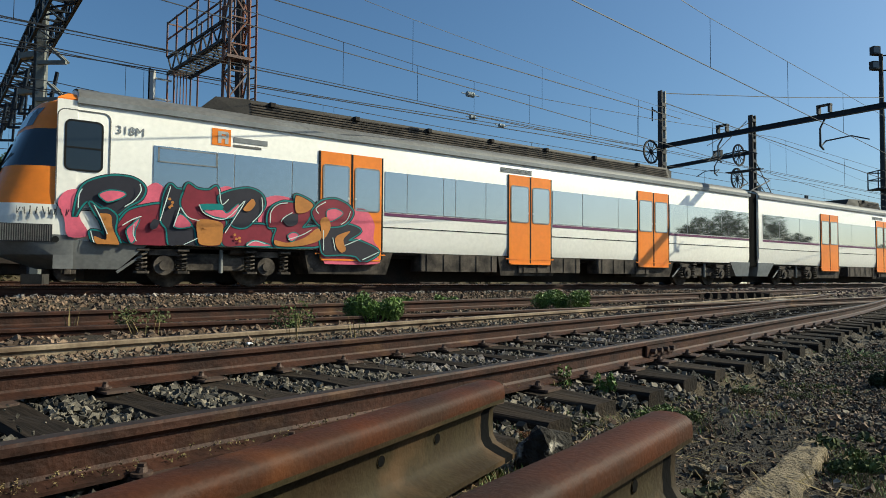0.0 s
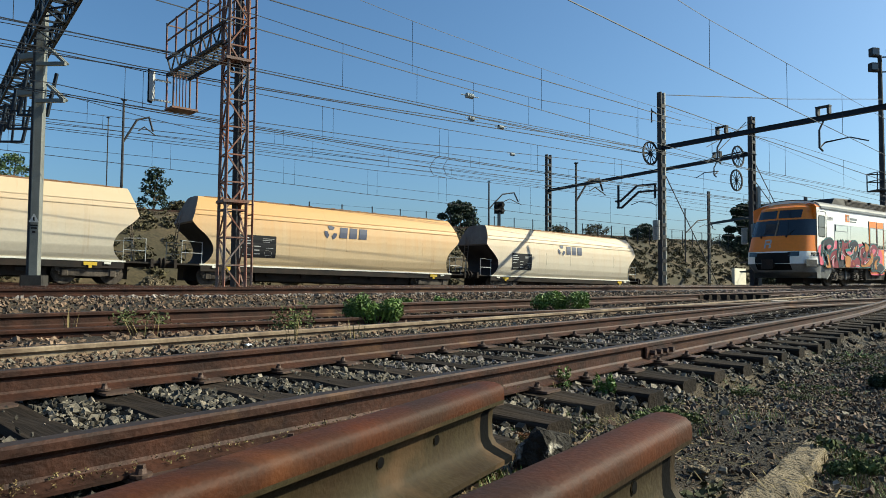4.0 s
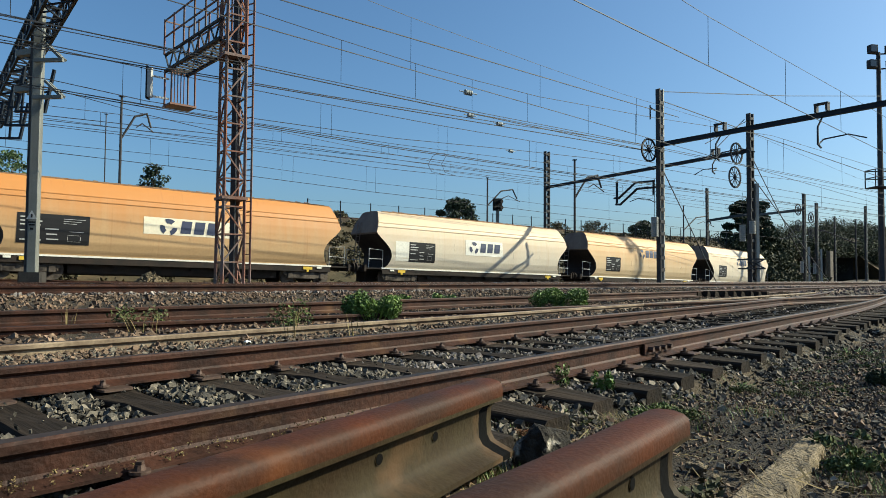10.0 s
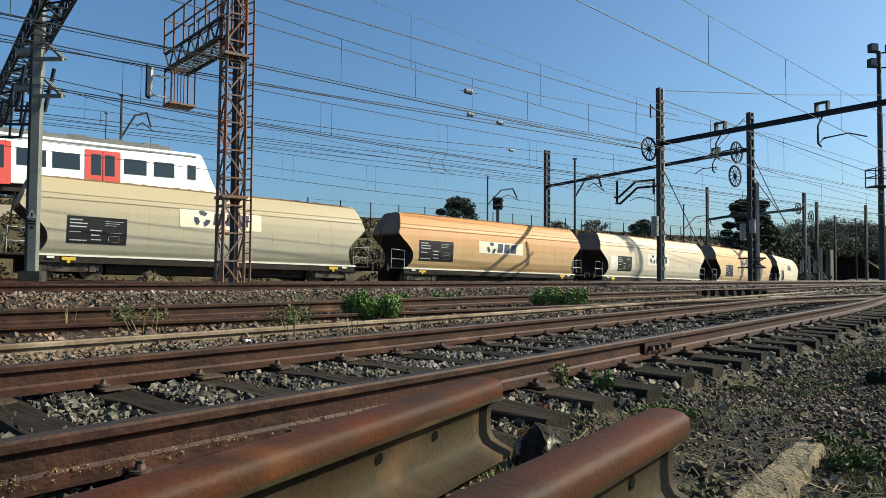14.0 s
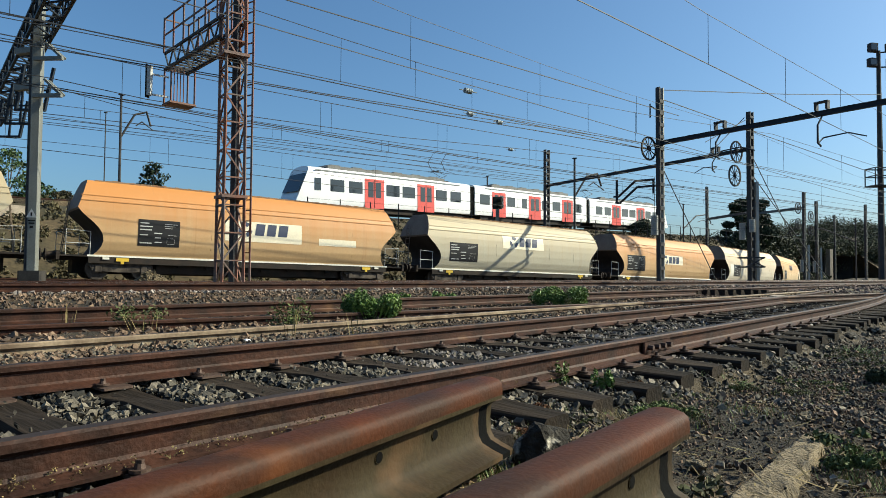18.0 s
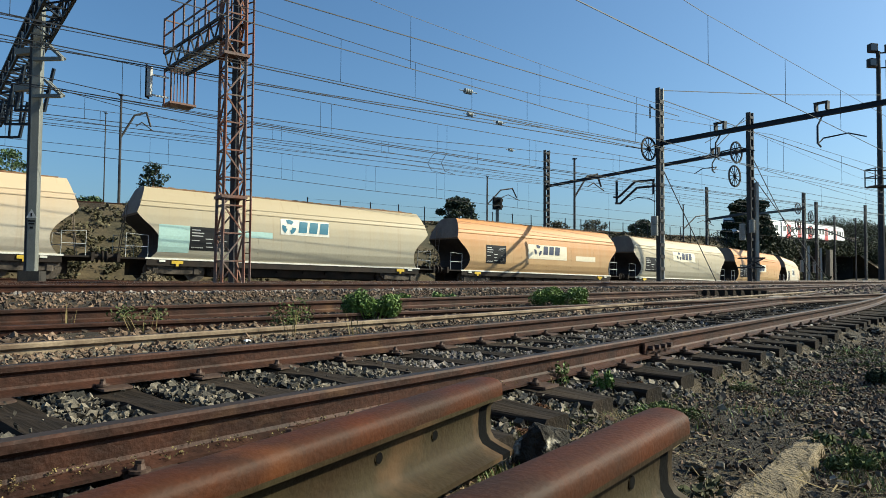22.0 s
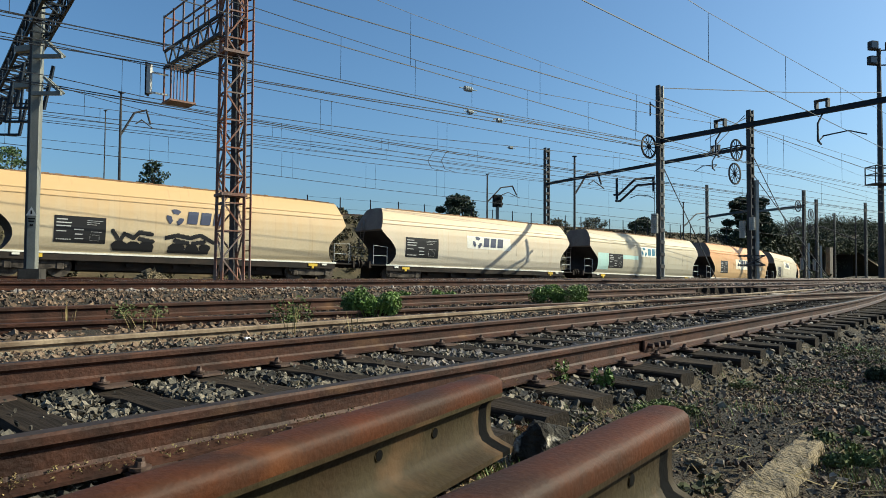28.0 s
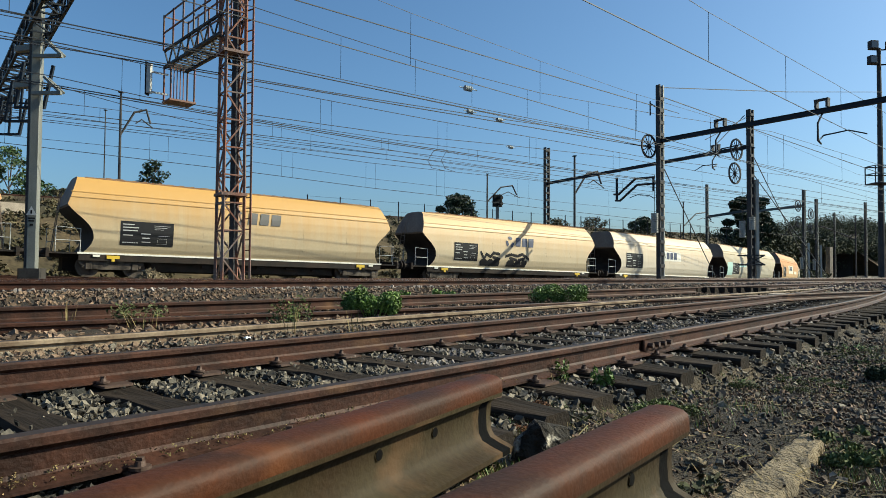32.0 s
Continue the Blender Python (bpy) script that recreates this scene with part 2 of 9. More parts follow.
# ---- mesh helpers ----
class Mesh:
    """Vertices and faces gathered for one mesh."""

    def __init__(self):
        self.v, self.f, self.mi = [], [], []

    def add(self, vs, fs, mi=0):
        o = len(self.v)
        self.v += [tuple(p) for p in vs]
        self.f += [tuple(i + o for i in f) for f in fs]
        self.mi += [mi] * len(fs)
        return self

    def box(self, c, s, rz=0.0, mi=0, bev=0.0):
        hx, hy, hz = s[0] / 2, s[1] / 2, s[2] / 2
        b = min(bev, hx * 0.9, hy * 0.9)
        if b:
            ring = [(-hx + b, -hy), (hx - b, -hy), (hx, -hy + b), (hx, hy - b), (hx - b, hy), (-hx + b, hy), (-hx, hy - b), (-hx, -hy + b)]
        else:
            ring = [(-hx, -hy), (hx, -hy), (hx, hy), (-hx, hy)]
        n = len(ring)
        ca, sa = math.cos(rz), math.sin(rz)
        vs = [(c[0] + x * ca - y * sa, c[1] + x * sa + y * ca, c[2] + z) for z in (-hz, hz) for x, y in ring]
        fs = [tuple(range(n - 1, -1, -1)), tuple(range(n, 2 * n))] + [(i, (i + 1) % n, n + (i + 1) % n, n + i) for i in range(n)]
        return self.add(vs, fs, mi)

    def bar(self, a, b, w, h=None, sides=4, mi=0, w2=None):
        """A bar from a to b: square (sides=4) or round."""
        a, b = Vector(a), Vector(b)
        d = (b - a)
        if d.length < 1e-6:
            return self
        d.normalize()
        ref = Vector((0, 0, 1)) if abs(d.z) < 0.95 else Vector((1, 0, 0))
        x = d.cross(ref).normalized()
        y = x.cross(d).normalized()
        h = h or w
        k = (w2 or w) / w
        off = math.pi / 4 if sides == 4 else 0
        r = math.sqrt(2) / 2 if sides == 4 else 0.5
        vs = []
        for p, q in ((a, 1), (b, k)):
            for i in range(sides):
                g = off + 2 * math.pi * i / sides
                vs.append(p + x * (math.cos(g) * w * r * q) + y * (math.sin(g) * h * r * q))
        fs = [(i, (i + 1) % sides, sides + (i + 1) % sides, sides + i) for i in range(sides)]
        fs += [tuple(range(sides - 1, -1, -1)), tuple(range(sides, 2 * sides))]
        return self.add(vs, fs, mi)

    def path(self, pts, w, sides=5, mi=0):
        """One unbroken tube along the points."""
        ps = [Vector(p) for p in pts]
        ps = [p for i, p in enumerate(ps) if i == 0 or (p - ps[i - 1]).length > 1e-5]
        if len(ps) < 3:
            return self.bar(ps[0], ps[-1], w, None, sides, mi)
        ds = [(b - a).normalized() for a, b in zip(ps, ps[1:])]
        ref = Vector((0, 0, 1)) if abs(ds[0].z) < 0.95 else Vector((1, 0, 0))
        x = ds[0].cross(ref).normalized()
        off = math.pi / 4 if sides == 4 else 0
        r = math.sqrt(2) / 2 if sides == 4 else 0.5
        rings = []
        for i, p in enumerate(ps):
            d = ds[0] if i == 0 else ds[-1] if i == len(ds) else ds[i - 1] + ds[i]
            if d.length < 1e-3:
                d = ds[i]
            d = d.normalized()
            k = 1.0 if i in (0, len(ds)) else min(1.3, 1.0 / max(0.3, d.dot(ds[i])))
            x = x - d * x.dot(d)
            x = x.normalized() if x.length > 1e-3 else d.orthogonal().normalized()
            y = x.cross(d).normalized()
            rings.append([p + (x * math.cos(g) + y * math.sin(g)) * (w * r * k) for g in (off + 2 * math.pi * j / sides for j in range(sides))])
        return self.loft(rings, mi=mi)

    def loft(self, rings, closed=True, caps=True, mi=0):
        n = len(rings[0])
        vs = [p for r in rings for p in r]
        fs = []
        m = n if closed else n - 1
        for k in range(len(rings) - 1):
            for i in range(m):
                fs.append((k * n + i, k * n + (i + 1) % n, (k + 1) * n + (i + 1) % n, (k + 1) * n + i))
        if caps and closed:
            fs += [tuple(range(n - 1, -1, -1)), tuple(range((len(rings) - 1) * n, len(rings) * n))]
        return self.add(vs, fs, mi)

    def disc(self, c, axis, r, thick, sides=20, mi=0, hole=0.0):
        c, axis = Vector(c), Vector(axis).normalized()
        ref = Vector((0, 0, 1)) if abs(axis.z) < 0.9 else Vector((1, 0, 0))
        x = axis.cross(ref).normalized()
        y = axis.cross(x)
        def ring(rr, o):
            return [c + axis * o + x * (math.cos(2 * math.pi * i / sides) * rr) + y * (math.sin(2 * math.pi * i / sides) * rr) for i in range(sides)]
        if hole:
            return self.loft([ring(hole, -thick / 2), ring(r, -thick / 2), ring(r, thick / 2), ring(hole, thick / 2), ring(hole, -thick / 2)], True, False, mi)
        return self.loft([ring(r, -thick / 2), ring(r, thick / 2)], True, True, mi)


def part(name, me, material, parent=None, label="", smooth=False, fix=True):
    d = bpy.data.meshes.new(name)
    d.from_pydata([tuple(p) for p in me.v], [], me.f)
    mats = material if isinstance(material, (list, tuple)) else [material]
    for mm in mats:
        d.materials.append(mm)
    if len(mats) > 1:
        d.polygons.foreach_set("material_index", me.mi)
    if fix and len(me.f) < 30000:
        b = bmesh.new()
        b.from_mesh(d)
        bmesh.ops.recalc_face_normals(b, faces=b.faces)
        b.to_mesh(d)
        b.free()
    if smooth:
        d.shade_smooth() if smooth is True else d.set_sharp_from_angle(angle=radians(smooth))
        if smooth is not True:
            d.polygons.foreach_set("use_smooth", [True] * len(d.polygons))
    d.update()
    ob = new(name, d)
    if parent:
        ob.parent = parent
    if label:
        ob["label"] = label
    return ob


def pieces(name, me, material, parent, label=""):
    """One part for each connected piece of the gathered mesh."""
    key, root = {}, []
    ids = [key.setdefault(tuple(round(c, 4) for c in p), len(key)) for p in me.v]
    root = list(range(len(key)))
    def find(i):
        while root[i] != i:
            root[i] = root[root[i]]
            i = root[i]
        return i
    for f in me.f:
        for i in f[1:]:
            root[find(ids[i])] = find(ids[f[0]])
    groups = {}
    for f in me.f:
        groups.setdefault(find(ids[f[0]]), []).append(f)
    for fs in groups.values():
        used = sorted({i for f in fs for i in f})
        new_id = {i: k for k, i in enumerate(used)}
        one = Mesh()
        one.add([me.v[i] for i in used], [tuple(new_id[i] for i in f) for f in fs])
        part(name, one, material, parent, label)


def again(ob, name, parent, m):
    """Another piece on the same mesh."""
    o = new(name, ob.data)
    o.parent = parent
    o.matrix_basis = m
    return o


def thing(name, label, category, group="", m=None, kind=""):
    e = new(name)
    e.empty_display_size = 0.2
    if m is not None:
        e.matrix_world = m
    return tagged(e, label, category, group, kind)


def face_plate(me, x0, x1, z0, z1, y, mi=0, t=0.006):
    """A thin plate on a side that faces -y."""
    return me.box(((x0 + x1) / 2, y - t / 2, (z0 + z1) / 2), (x1 - x0, t, z1 - z0), 0, mi)


# ---- plan ----
DEG = math.pi / 180
U = Vector((0.812, 0.5836, 0))    # along the main line
W = Vector((-0.5836, 0.812, 0))   # across it, away from the camera


def main(u, w, z=0.0):
    return Vector((U.x * u + W.x * w, U.y * u + W.y * w, z))


# the goods line: straight, then a left-hand curve down to the underpass
G0, GTH, GK, GZ, GG = (-3.6205, 37.7508), 0.89486, -1.40332e-4, -0.018, -0.0209


def goods_table():
    step, out = 0.5, {}
    x, y = G0
    out[0] = (x, y, GTH)
    for i in range(1, 521):
        s = (i - 0.5) * step
        a = GTH + GK * min(s, 74) ** 2 / 2
        x, y = x + math.sin(a) * step, y + math.cos(a) * step
        s = i * step
        out[i] = (x, y, GTH + GK * min(s, 74) ** 2 / 2)
    return out


GOODS = goods_table()


def goods(s):
    """Place, height and heading on the goods line."""
    if s <= 0:
        return Vector((G0[0] + math.sin(GTH) * s, G0[1] + math.cos(GTH) * s, GZ + GG * s)), GTH
    i = min(int(s / 0.5), 519)
    k = s / 0.5 - i
    a, b = GOODS[i], GOODS[i + 1]
    return Vector((a[0] + (b[0] - a[0]) * k, a[1] + (b[1] - a[1]) * k, GZ + GG * s)), a[2] + (b[2] - a[2]) * k


def travelled(t):
    q = t - 15
    gain = np.interp(t, (0, 2, 4, 6, 8, 10, 12, 14, 16, 18, 20, 22, 24, 26, 28, 30, 32),
                     (0.38, 0.34, 0.30, 0.27, 0.23, 0.24, 0.29, 0.38, 0.50, 0.64, 0.75, 0.73, 0.63, 0.48, 0.33, 0.23, 0.15))
    return 4.92474 * q + 0.013723 * q * q - 0.00011 * q ** 3 + float(gain)


TOP0, TOPD = Vector((1.09, 66.8, 0)), Vector((0.723, 0.691, 0))   # the upper line, climbing away
TOPN = Vector((-0.691, 0.723, 0))


def top_z(s):
    """Height of the upper line's rail."""
    return 5.82 + 0.018 * s


SID_D = Vector((math.sin(41.02 * DEG), math.cos(41.02 * DEG), 0))  # the near siding
SID_N = Vector((-SID_D.y, SID_D.x, 0))


def smooth01(x):
    x = min(max(x, 0.0), 1.0)
    return x * x * (3 - 2 * x)


def goods_near(x, y):
    """Distance to the goods line and its height there."""
    best = (1e9, 0.0)
    s = (x - G0[0]) * math.sin(GTH) + (y - G0[1]) * math.cos(GTH)
    if s < 5:
        w = -(x - G0[0]) * math.cos(GTH) + (y - G0[1]) * math.sin(GTH)
        return abs(w), GZ + GG * max(s, -60)
    for i in range(0, 500, 6):
        g = GOODS[i]
        d = (x - g[0]) ** 2 + (y - g[1]) ** 2
        if d < best[0]:
            best = (d, GZ + GG * i * 0.5)
    return math.sqrt(best[0]), best[1]


def ground_z(x, y):
    d = x * SID_N.x + y * SID_N.y
    w = x * W.x + y * W.y
    a = x * SID_D.x + y * SID_D.y
    z = -0.07 - 0.13 * smooth01((1.78 - d) / 0.3) + 0.405 * smooth01((1.7 - d) / 0.85) * smooth01((4.6 - a) / 2.4)
    z += 0.13 * smooth01((d - 4.25) / 0.5) * (1 - smooth01((w - 8.5) / 5.0))
    z += 0.27 * smooth01((w - 8.5) / 5.0)
    if w > 20:
        gd, gz = goods_near(x, y)
        k = smooth01((gd - 3.2) / 7.0)
        z = z * k + (gz - 0.30) * (1 - k)
    return z


# ---- ground ----
def build_ground():
    near = Mesh()
    # one sheet: a fine middle and coarse rings out to the horizon
    xs = [-3000, -1200, -500, -250, -140, -90, -64, -50] + [-42 + 2 * i for i in range(14)]
    xs += [-14 + 0.5 * i for i in range(20)] + [-4 + 0.125 * i for i in range(112)] + [10 + 0.5 * i for i in range(12)] + [16 + 2 * i for i in range(40)] + [98, 110, 130, 160, 220, 350, 600, 1200, 3000]
    ys = [-3000, -800, -200, -60, -20, -8, -4, -2, -1] + [-0.5 + 0.125 * i for i in range(84)] + [10 + 0.5 * i for i in range(40)]
    ys += [30 + 2 * i for i in range(50)] + [134, 150, 180, 230, 320, 500, 900, 1800, 3000]
    nx, ny = len(xs), len(ys)
    vs = []
    for y in ys:
        for x in xs:
            z = ground_z(x, y) if abs(x) < 400 and -30 < y < 400 else 0.1
            if abs(x) < 18 and y < 30:
                z += 0.035 * noise.noise((x * 1.1, y * 1.1, 0)) + 0.02 * noise.noise((x * 4, y * 4, 3))
            vs.append((x, y, z))
    fs = [(j * nx + i, j * nx + i + 1, (j + 1) * nx + i + 1, (j + 1) * nx + i) for j in range(ny - 1) for i in range(nx - 1)]
    near.add(vs, fs)
    ob = part("ground", near, M["ground"], fix=False, smooth=True)
    tagged(ob, "brown gravelly railway yard ground with dry dirt", "ground", kind="structure")


build_ground()

# ---- rails ----
PROFILE = [(-0.07, 0), (0.07, 0), (0.07, 0.012), (0.018, 0.032), (0.010, 0.045), (0.010, 0.105), (0.036, 0.122), (0.036, 0.147),
           (0.028, 0.157), (-0.028, 0.157), (-0.036, 0.147), (-0.036, 0.122), (-0.010, 0.105), (-0.010, 0.045), (-0.018, 0.032), (-0.07, 0.012)]


def rail_mesh(pts, scale=1.0, mi_top=1):
    """Rail along points (of its foot's middle); the running surface gets the second material."""
    me = Mesh()
    pts = [Vector(p) for p in pts]
    rings = []
    for i, p in enumerate(pts):
        d = (pts[min(i + 1, len(pts) - 1)] - pts[max(i - 1, 0)]).normalized()
        side = Vector((d.y, -d.x, 0)).normalized()
        rings.append([p + side * (a * scale) + Vector((0, 0, b * scale)) for a, b in PROFILE])
    n = len(PROFILE)
    vs = [q for r in rings for q in r]
    for k in range(len(rings) - 1):
        for i in range(n):
            me.f.append((k * n + i, k * n + (i + 1) % n, (k + 1) * n + (i + 1) % n, (k + 1) * n + i))
            me.mi.append(mi_top if i in (8,) else 0)
    me.v = [tuple(q) for q in vs]
    me.f += [tuple(range(n - 1, -1, -1)), tuple(range((len(rings) - 1) * n, len(rings) * n))]
    me.mi += [0, 0]
    return me


def sid_point(a, d, z=0.0):
    bend = 0.004 * max(0.0, a - 11) ** 2
    return SID_D * a + SID_N * (d + bend) + Vector((0, 0, z))


def track(name, centre, a0, a1, step, gauge, top, label, worn="rail_top", sleepers=None, sleeper_mat="sleeper", slab=(0.24, 2.6, 0.16), seed=1, jitter=0.02):
    """Two rails on sleepers along centre(a) -> (point, unit way). top: height of the rail's head."""
    rnd = random.Random(seed)
    th = thing(name, label, "railway track", "railway tracks")
    n = int((a1 - a0) / step) + 1
    for sgn in (-1, 1):
        pts = []
        for i in range(n):
            p, d = centre(a0 + (a1 - a0) * i / (n - 1))
            side = Vector((-d.y, d.x, 0))
            pts.append(p + side * (sgn * gauge / 2) + Vector((0, 0, top - 0.157)))
        part("rail", rail_mesh(pts), [M["rail_rust"], M[worn]], th)
    if sleepers:
        base = None
        for k, a in enumerate(sleepers):
            p, d = centre(a)
            ang = math.atan2(d.y, d.x) + rnd.uniform(-jitter, jitter)
            m = Matrix.Translation(p + Vector((0, 0, top - 0.157 - 0.012 - slab[2] / 2 - rnd.uniform(0, 0.015)))) @ Matrix.Rotation(ang, 4, "Z")
            m = m @ Matrix.Diagonal((rnd.uniform(0.9, 1.1), rnd.uniform(0.97, 1.04), 1, 1))
            if base is None:
                me = Mesh()
                rings = []
                for j in range(9):
                    y = -slab[1] / 2 + slab[1] * j / 8
                    e = 0.012 if j in (0, 8) else 0.0
                    q = 0.008 * math.sin(j * 2.3)
                    hx, hz = slab[0] / 2 - e + q * 0.5, slab[2] / 2 - e
                    rings.append([(-hx, y, -hz), (hx, y, -hz), (hx, y, hz - 0.015), (hx - 0.015, y, hz + q), (-hx + 0.02, y, hz - q), (-hx, y, hz - 0.02)])
                me.loft(rings)
                base = part("sleeper", me, M[sleeper_mat], th)
                base.matrix_basis = m
            else:
                again(base, "sleeper", th, m)
    return th


def straight(o, d):
    return lambda a: (Vector(o) + Vector(d) * a, Vector(d))


def siding_centre(a):
    p, q = sid_point(a - 0.05, 3.085), sid_point(a + 0.05, 3.085)
    return (p + q) / 2, (q - p).normalized()


siding = track("siding_track", siding_centre, -7, 60, 0.5, 1.735, 0.17, "rusty siding rails on weathered dark wooden sleepers", "rail_top",
               [-3.005 + 0.575 * i for i in range(68)], slab=(0.24, 2.85, 0.16), seed=4, jitter=0.04)


def main_centre(a):
    return main(a, 15.65), U


main_track = track("main_track", main_centre, -60, 190, 5, 1.735, 0.40, "main line track with shiny worn rails on ballast", "rail_worn",
                   [-14 + 0.62 * i for i in range(110)], "concrete", seed=6)
track("second_main_track", lambda a: (main(a, 21.2), U), -60, 190, 5, 1.735, 0.36, "second main line track on grey ballast", "rail_worn",
      [-20 + 0.62 * i for i in range(100)], "concrete", seed=7)


def goods_centre(s):
    p, a = goods(s)
    return p - Vector((0, 0, 0.17)), Vector((math.sin(a), math.cos(a), 0))


goods_track = track("goods_track", goods_centre, -90, 200, 2, 1.735, 0.17, "goods line track curving down to an underpass", "rail_worn",
                    [-26 + 0.62 * i for i in range(120)], "concrete", seed=8)


turnout = thing("turnout", "half-buried rusty turnout rails with dusty webs", "railway track", "railway tracks")


def lone_rail(a, b, web="rail_rust", ext=(0.0, 0.0), label=""):
    a, b = Vector(a), Vector(b)
    d = (b - a).normalized()
    a, b = a - d * ext[0], b + d * ext[1]
    n = 24
    part("rail", rail_mesh([a + (b - a) * i / n for i in range(n + 1)]), [M[web], M["rail_top"]], turnout, label)


lone_rail((-2.95, 4.41, 0.013), (0, 7.76, 0.013), "rail_dusty", (5, 30), "rail with a pale dusty web")
bed = Mesh()
bd, bn = Vector((0.661, 0.750, 0)), Vector((0.750, -0.661, 0))
rows_ = []
for i in range(37):
    c = Vector((-2.95, 4.41, 0.0)) + bd * (-6 + 0.4 * i)
    k = 0.02 * noise.noise((i * 0.7, 0, 3))
    rows_.append([c + bn * 0.075 + Vector((0, 0, -0.1)), c + bn * (0.30 + k * 2) + Vector((0, 0, -0.1)), c + bn * (0.27 + k * 2) + Vector((0, 0, 0.035 + k)), c + bn * 0.075 + Vector((0, 0, 0.05 + k))])
bed.loft(rows_)
M["pale_bed"] = mat("pale_sandy_concrete", (0.36, 0.285, 0.20), 0.9, 0, (0.25, 0.19, 0.13), 4, 40, 0.5, 0.5, spec=0.2)
part("concrete_edging", bed, M["pale_bed"], turnout, "pale sandy concrete edging along a rail")
lone_rail((-3.92, 5.84, 0.013), (0, 8.97, 0.013), "rail_rust", (6, 22))
lone_rail((-4.23, 6.29, 0.13), (0, 10.54, 0.13), "rail_rust", (8, 30))
tie = None
for i_ in range(26):
    m_ = Matrix.Translation(sid_point(-3 + 0.62 * i_, 5.75, 0.015 + 0.01 * (i_ % 3))) @ Matrix.Rotation(math.atan2(SID_D.y, SID_D.x) + 0.02 * ((i_ * 7) % 5 - 2), 4, "Z")
    if tie is None:
        me_ = Mesh()
        me_.box((0, 0, 0), (0.24, 2.3, 0.1), bev=0.02)
        tie = part("sleeper", me_, M["sleeper"], turnout)
        tie.matrix_basis = m_
    else:
        again(tie, "sleeper", turnout, m_)

# ---- hopper wagons ----
HALF = 7.9


def hopper_profile():
    return [(1.03, 1.22), (1.25, 1.33), (1.6, 1.43), (2.0, 1.46), (2.5, 1.45), (2.9, 1.41), (3.2, 1.35), (3.5, 1.27), (3.55, 1.235), (3.85, 1.05), (4.1, 0.86), (4.2, 0.72), (4.24, 0.4)]


def end_in(z):
    """How far the end is set in at a height: a raked upper plate over a hollow."""
    return float(np.interp(z, (1.03, 1.2, 1.4, 1.65, 1.9, 2.15, 2.4, 2.65, 2.85, 2.98, 4.25), (0.66, 0.82, 0.94, 1.0, 0.96, 0.82, 0.58, 0.28, 0.09, 0.0, 0.42)))


def side_y(z):
    pr = hopper_profile()
    for (z0, y0), (z1, y1) in zip(pr, pr[1:]):
        if z0 <= z <= z1:
            return y0 + (y1 - y0) * (z - z0) / (z1 - z0)
    return pr[-1][1]


def hopper_body():
    """Shell: sides and roof (first material), upper end plates (second), lower end plates (third, darkened for the
    hollow's shade).
    """
    me = Mesh()
    zs = sorted({z for z, _ in hopper_profile()} | {1.03 + 0.12 * i for i in range(17)} | {2.98, 3.3})
    nx = 12
    rows = []
    for z in zs:
        y, h = side_y(z), HALF - end_in(z)
        rows.append((z, y, h))
    for sgn in (-1, 1):
        o = len(me.v)
        for z, y, h in rows:
            for i in range(nx + 1):
                me.v.append((-h + 2 * h * i / nx, sgn * y, z))
        for k in range(len(rows) - 1):
            for i in range(nx):
                a = o + k * (nx + 1) + i
                me.f.append((a, a + 1, a + nx + 2, a + nx + 1))
                me.mi.append(0)
    o = len(me.v)
    z, y, h = rows[-1]
    me.v += [(-h, -y, z), (h, -y, z), (h, y, z), (-h, y, z)]
    me.f.append((o, o + 1, o + 2, o + 3))
    me.mi.append(0)
    z, y, h = rows[0]
    o = len(me.v)
    me.v += [(-h, -y, z), (h, -y, z), (h, y, z), (-h, y, z)]
    me.f.append((o, o + 1, o + 2, o + 3))
    me.mi.append(2)
    for sx in (-1, 1):
        o = len(me.v)
        for z, y, h in rows:
            me.v += [(sx * h, -y, z), (sx * h, y, z)]
        for k in range(len(rows) - 1):
            me.f.append((o + 2 * k, o + 2 * k + 1, o + 2 * k + 3, o + 2 * k + 2))
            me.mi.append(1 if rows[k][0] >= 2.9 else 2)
    return me


def hugging(x0, x1, z0, z1, out=0.008, n=6, slant=0.0):
    """A plate that follows the hopper's curved side."""
    me = Mesh()
    hug_into(me, x0, x1, z0, z1, out, n, slant)
    return me


def hug_into(me, x0, x1, z0, z1, out=0.008, n=4, slant=0.0, mi=0):
    o = len(me.v)
    for k in range(n + 1):
        z = z0 + (z1 - z0) * k / n
        q = slant * (z - z0)
        me.v += [(x0 + q, -side_y(z) - out, z), (x1 + q, -side_y(z) - out, z)]
    for k in range(n):
        me.f.append((o + 2 * k, o + 2 * k + 1, o + 2 * k + 3, o + 2 * k + 2))
        me.mi.append(mi)


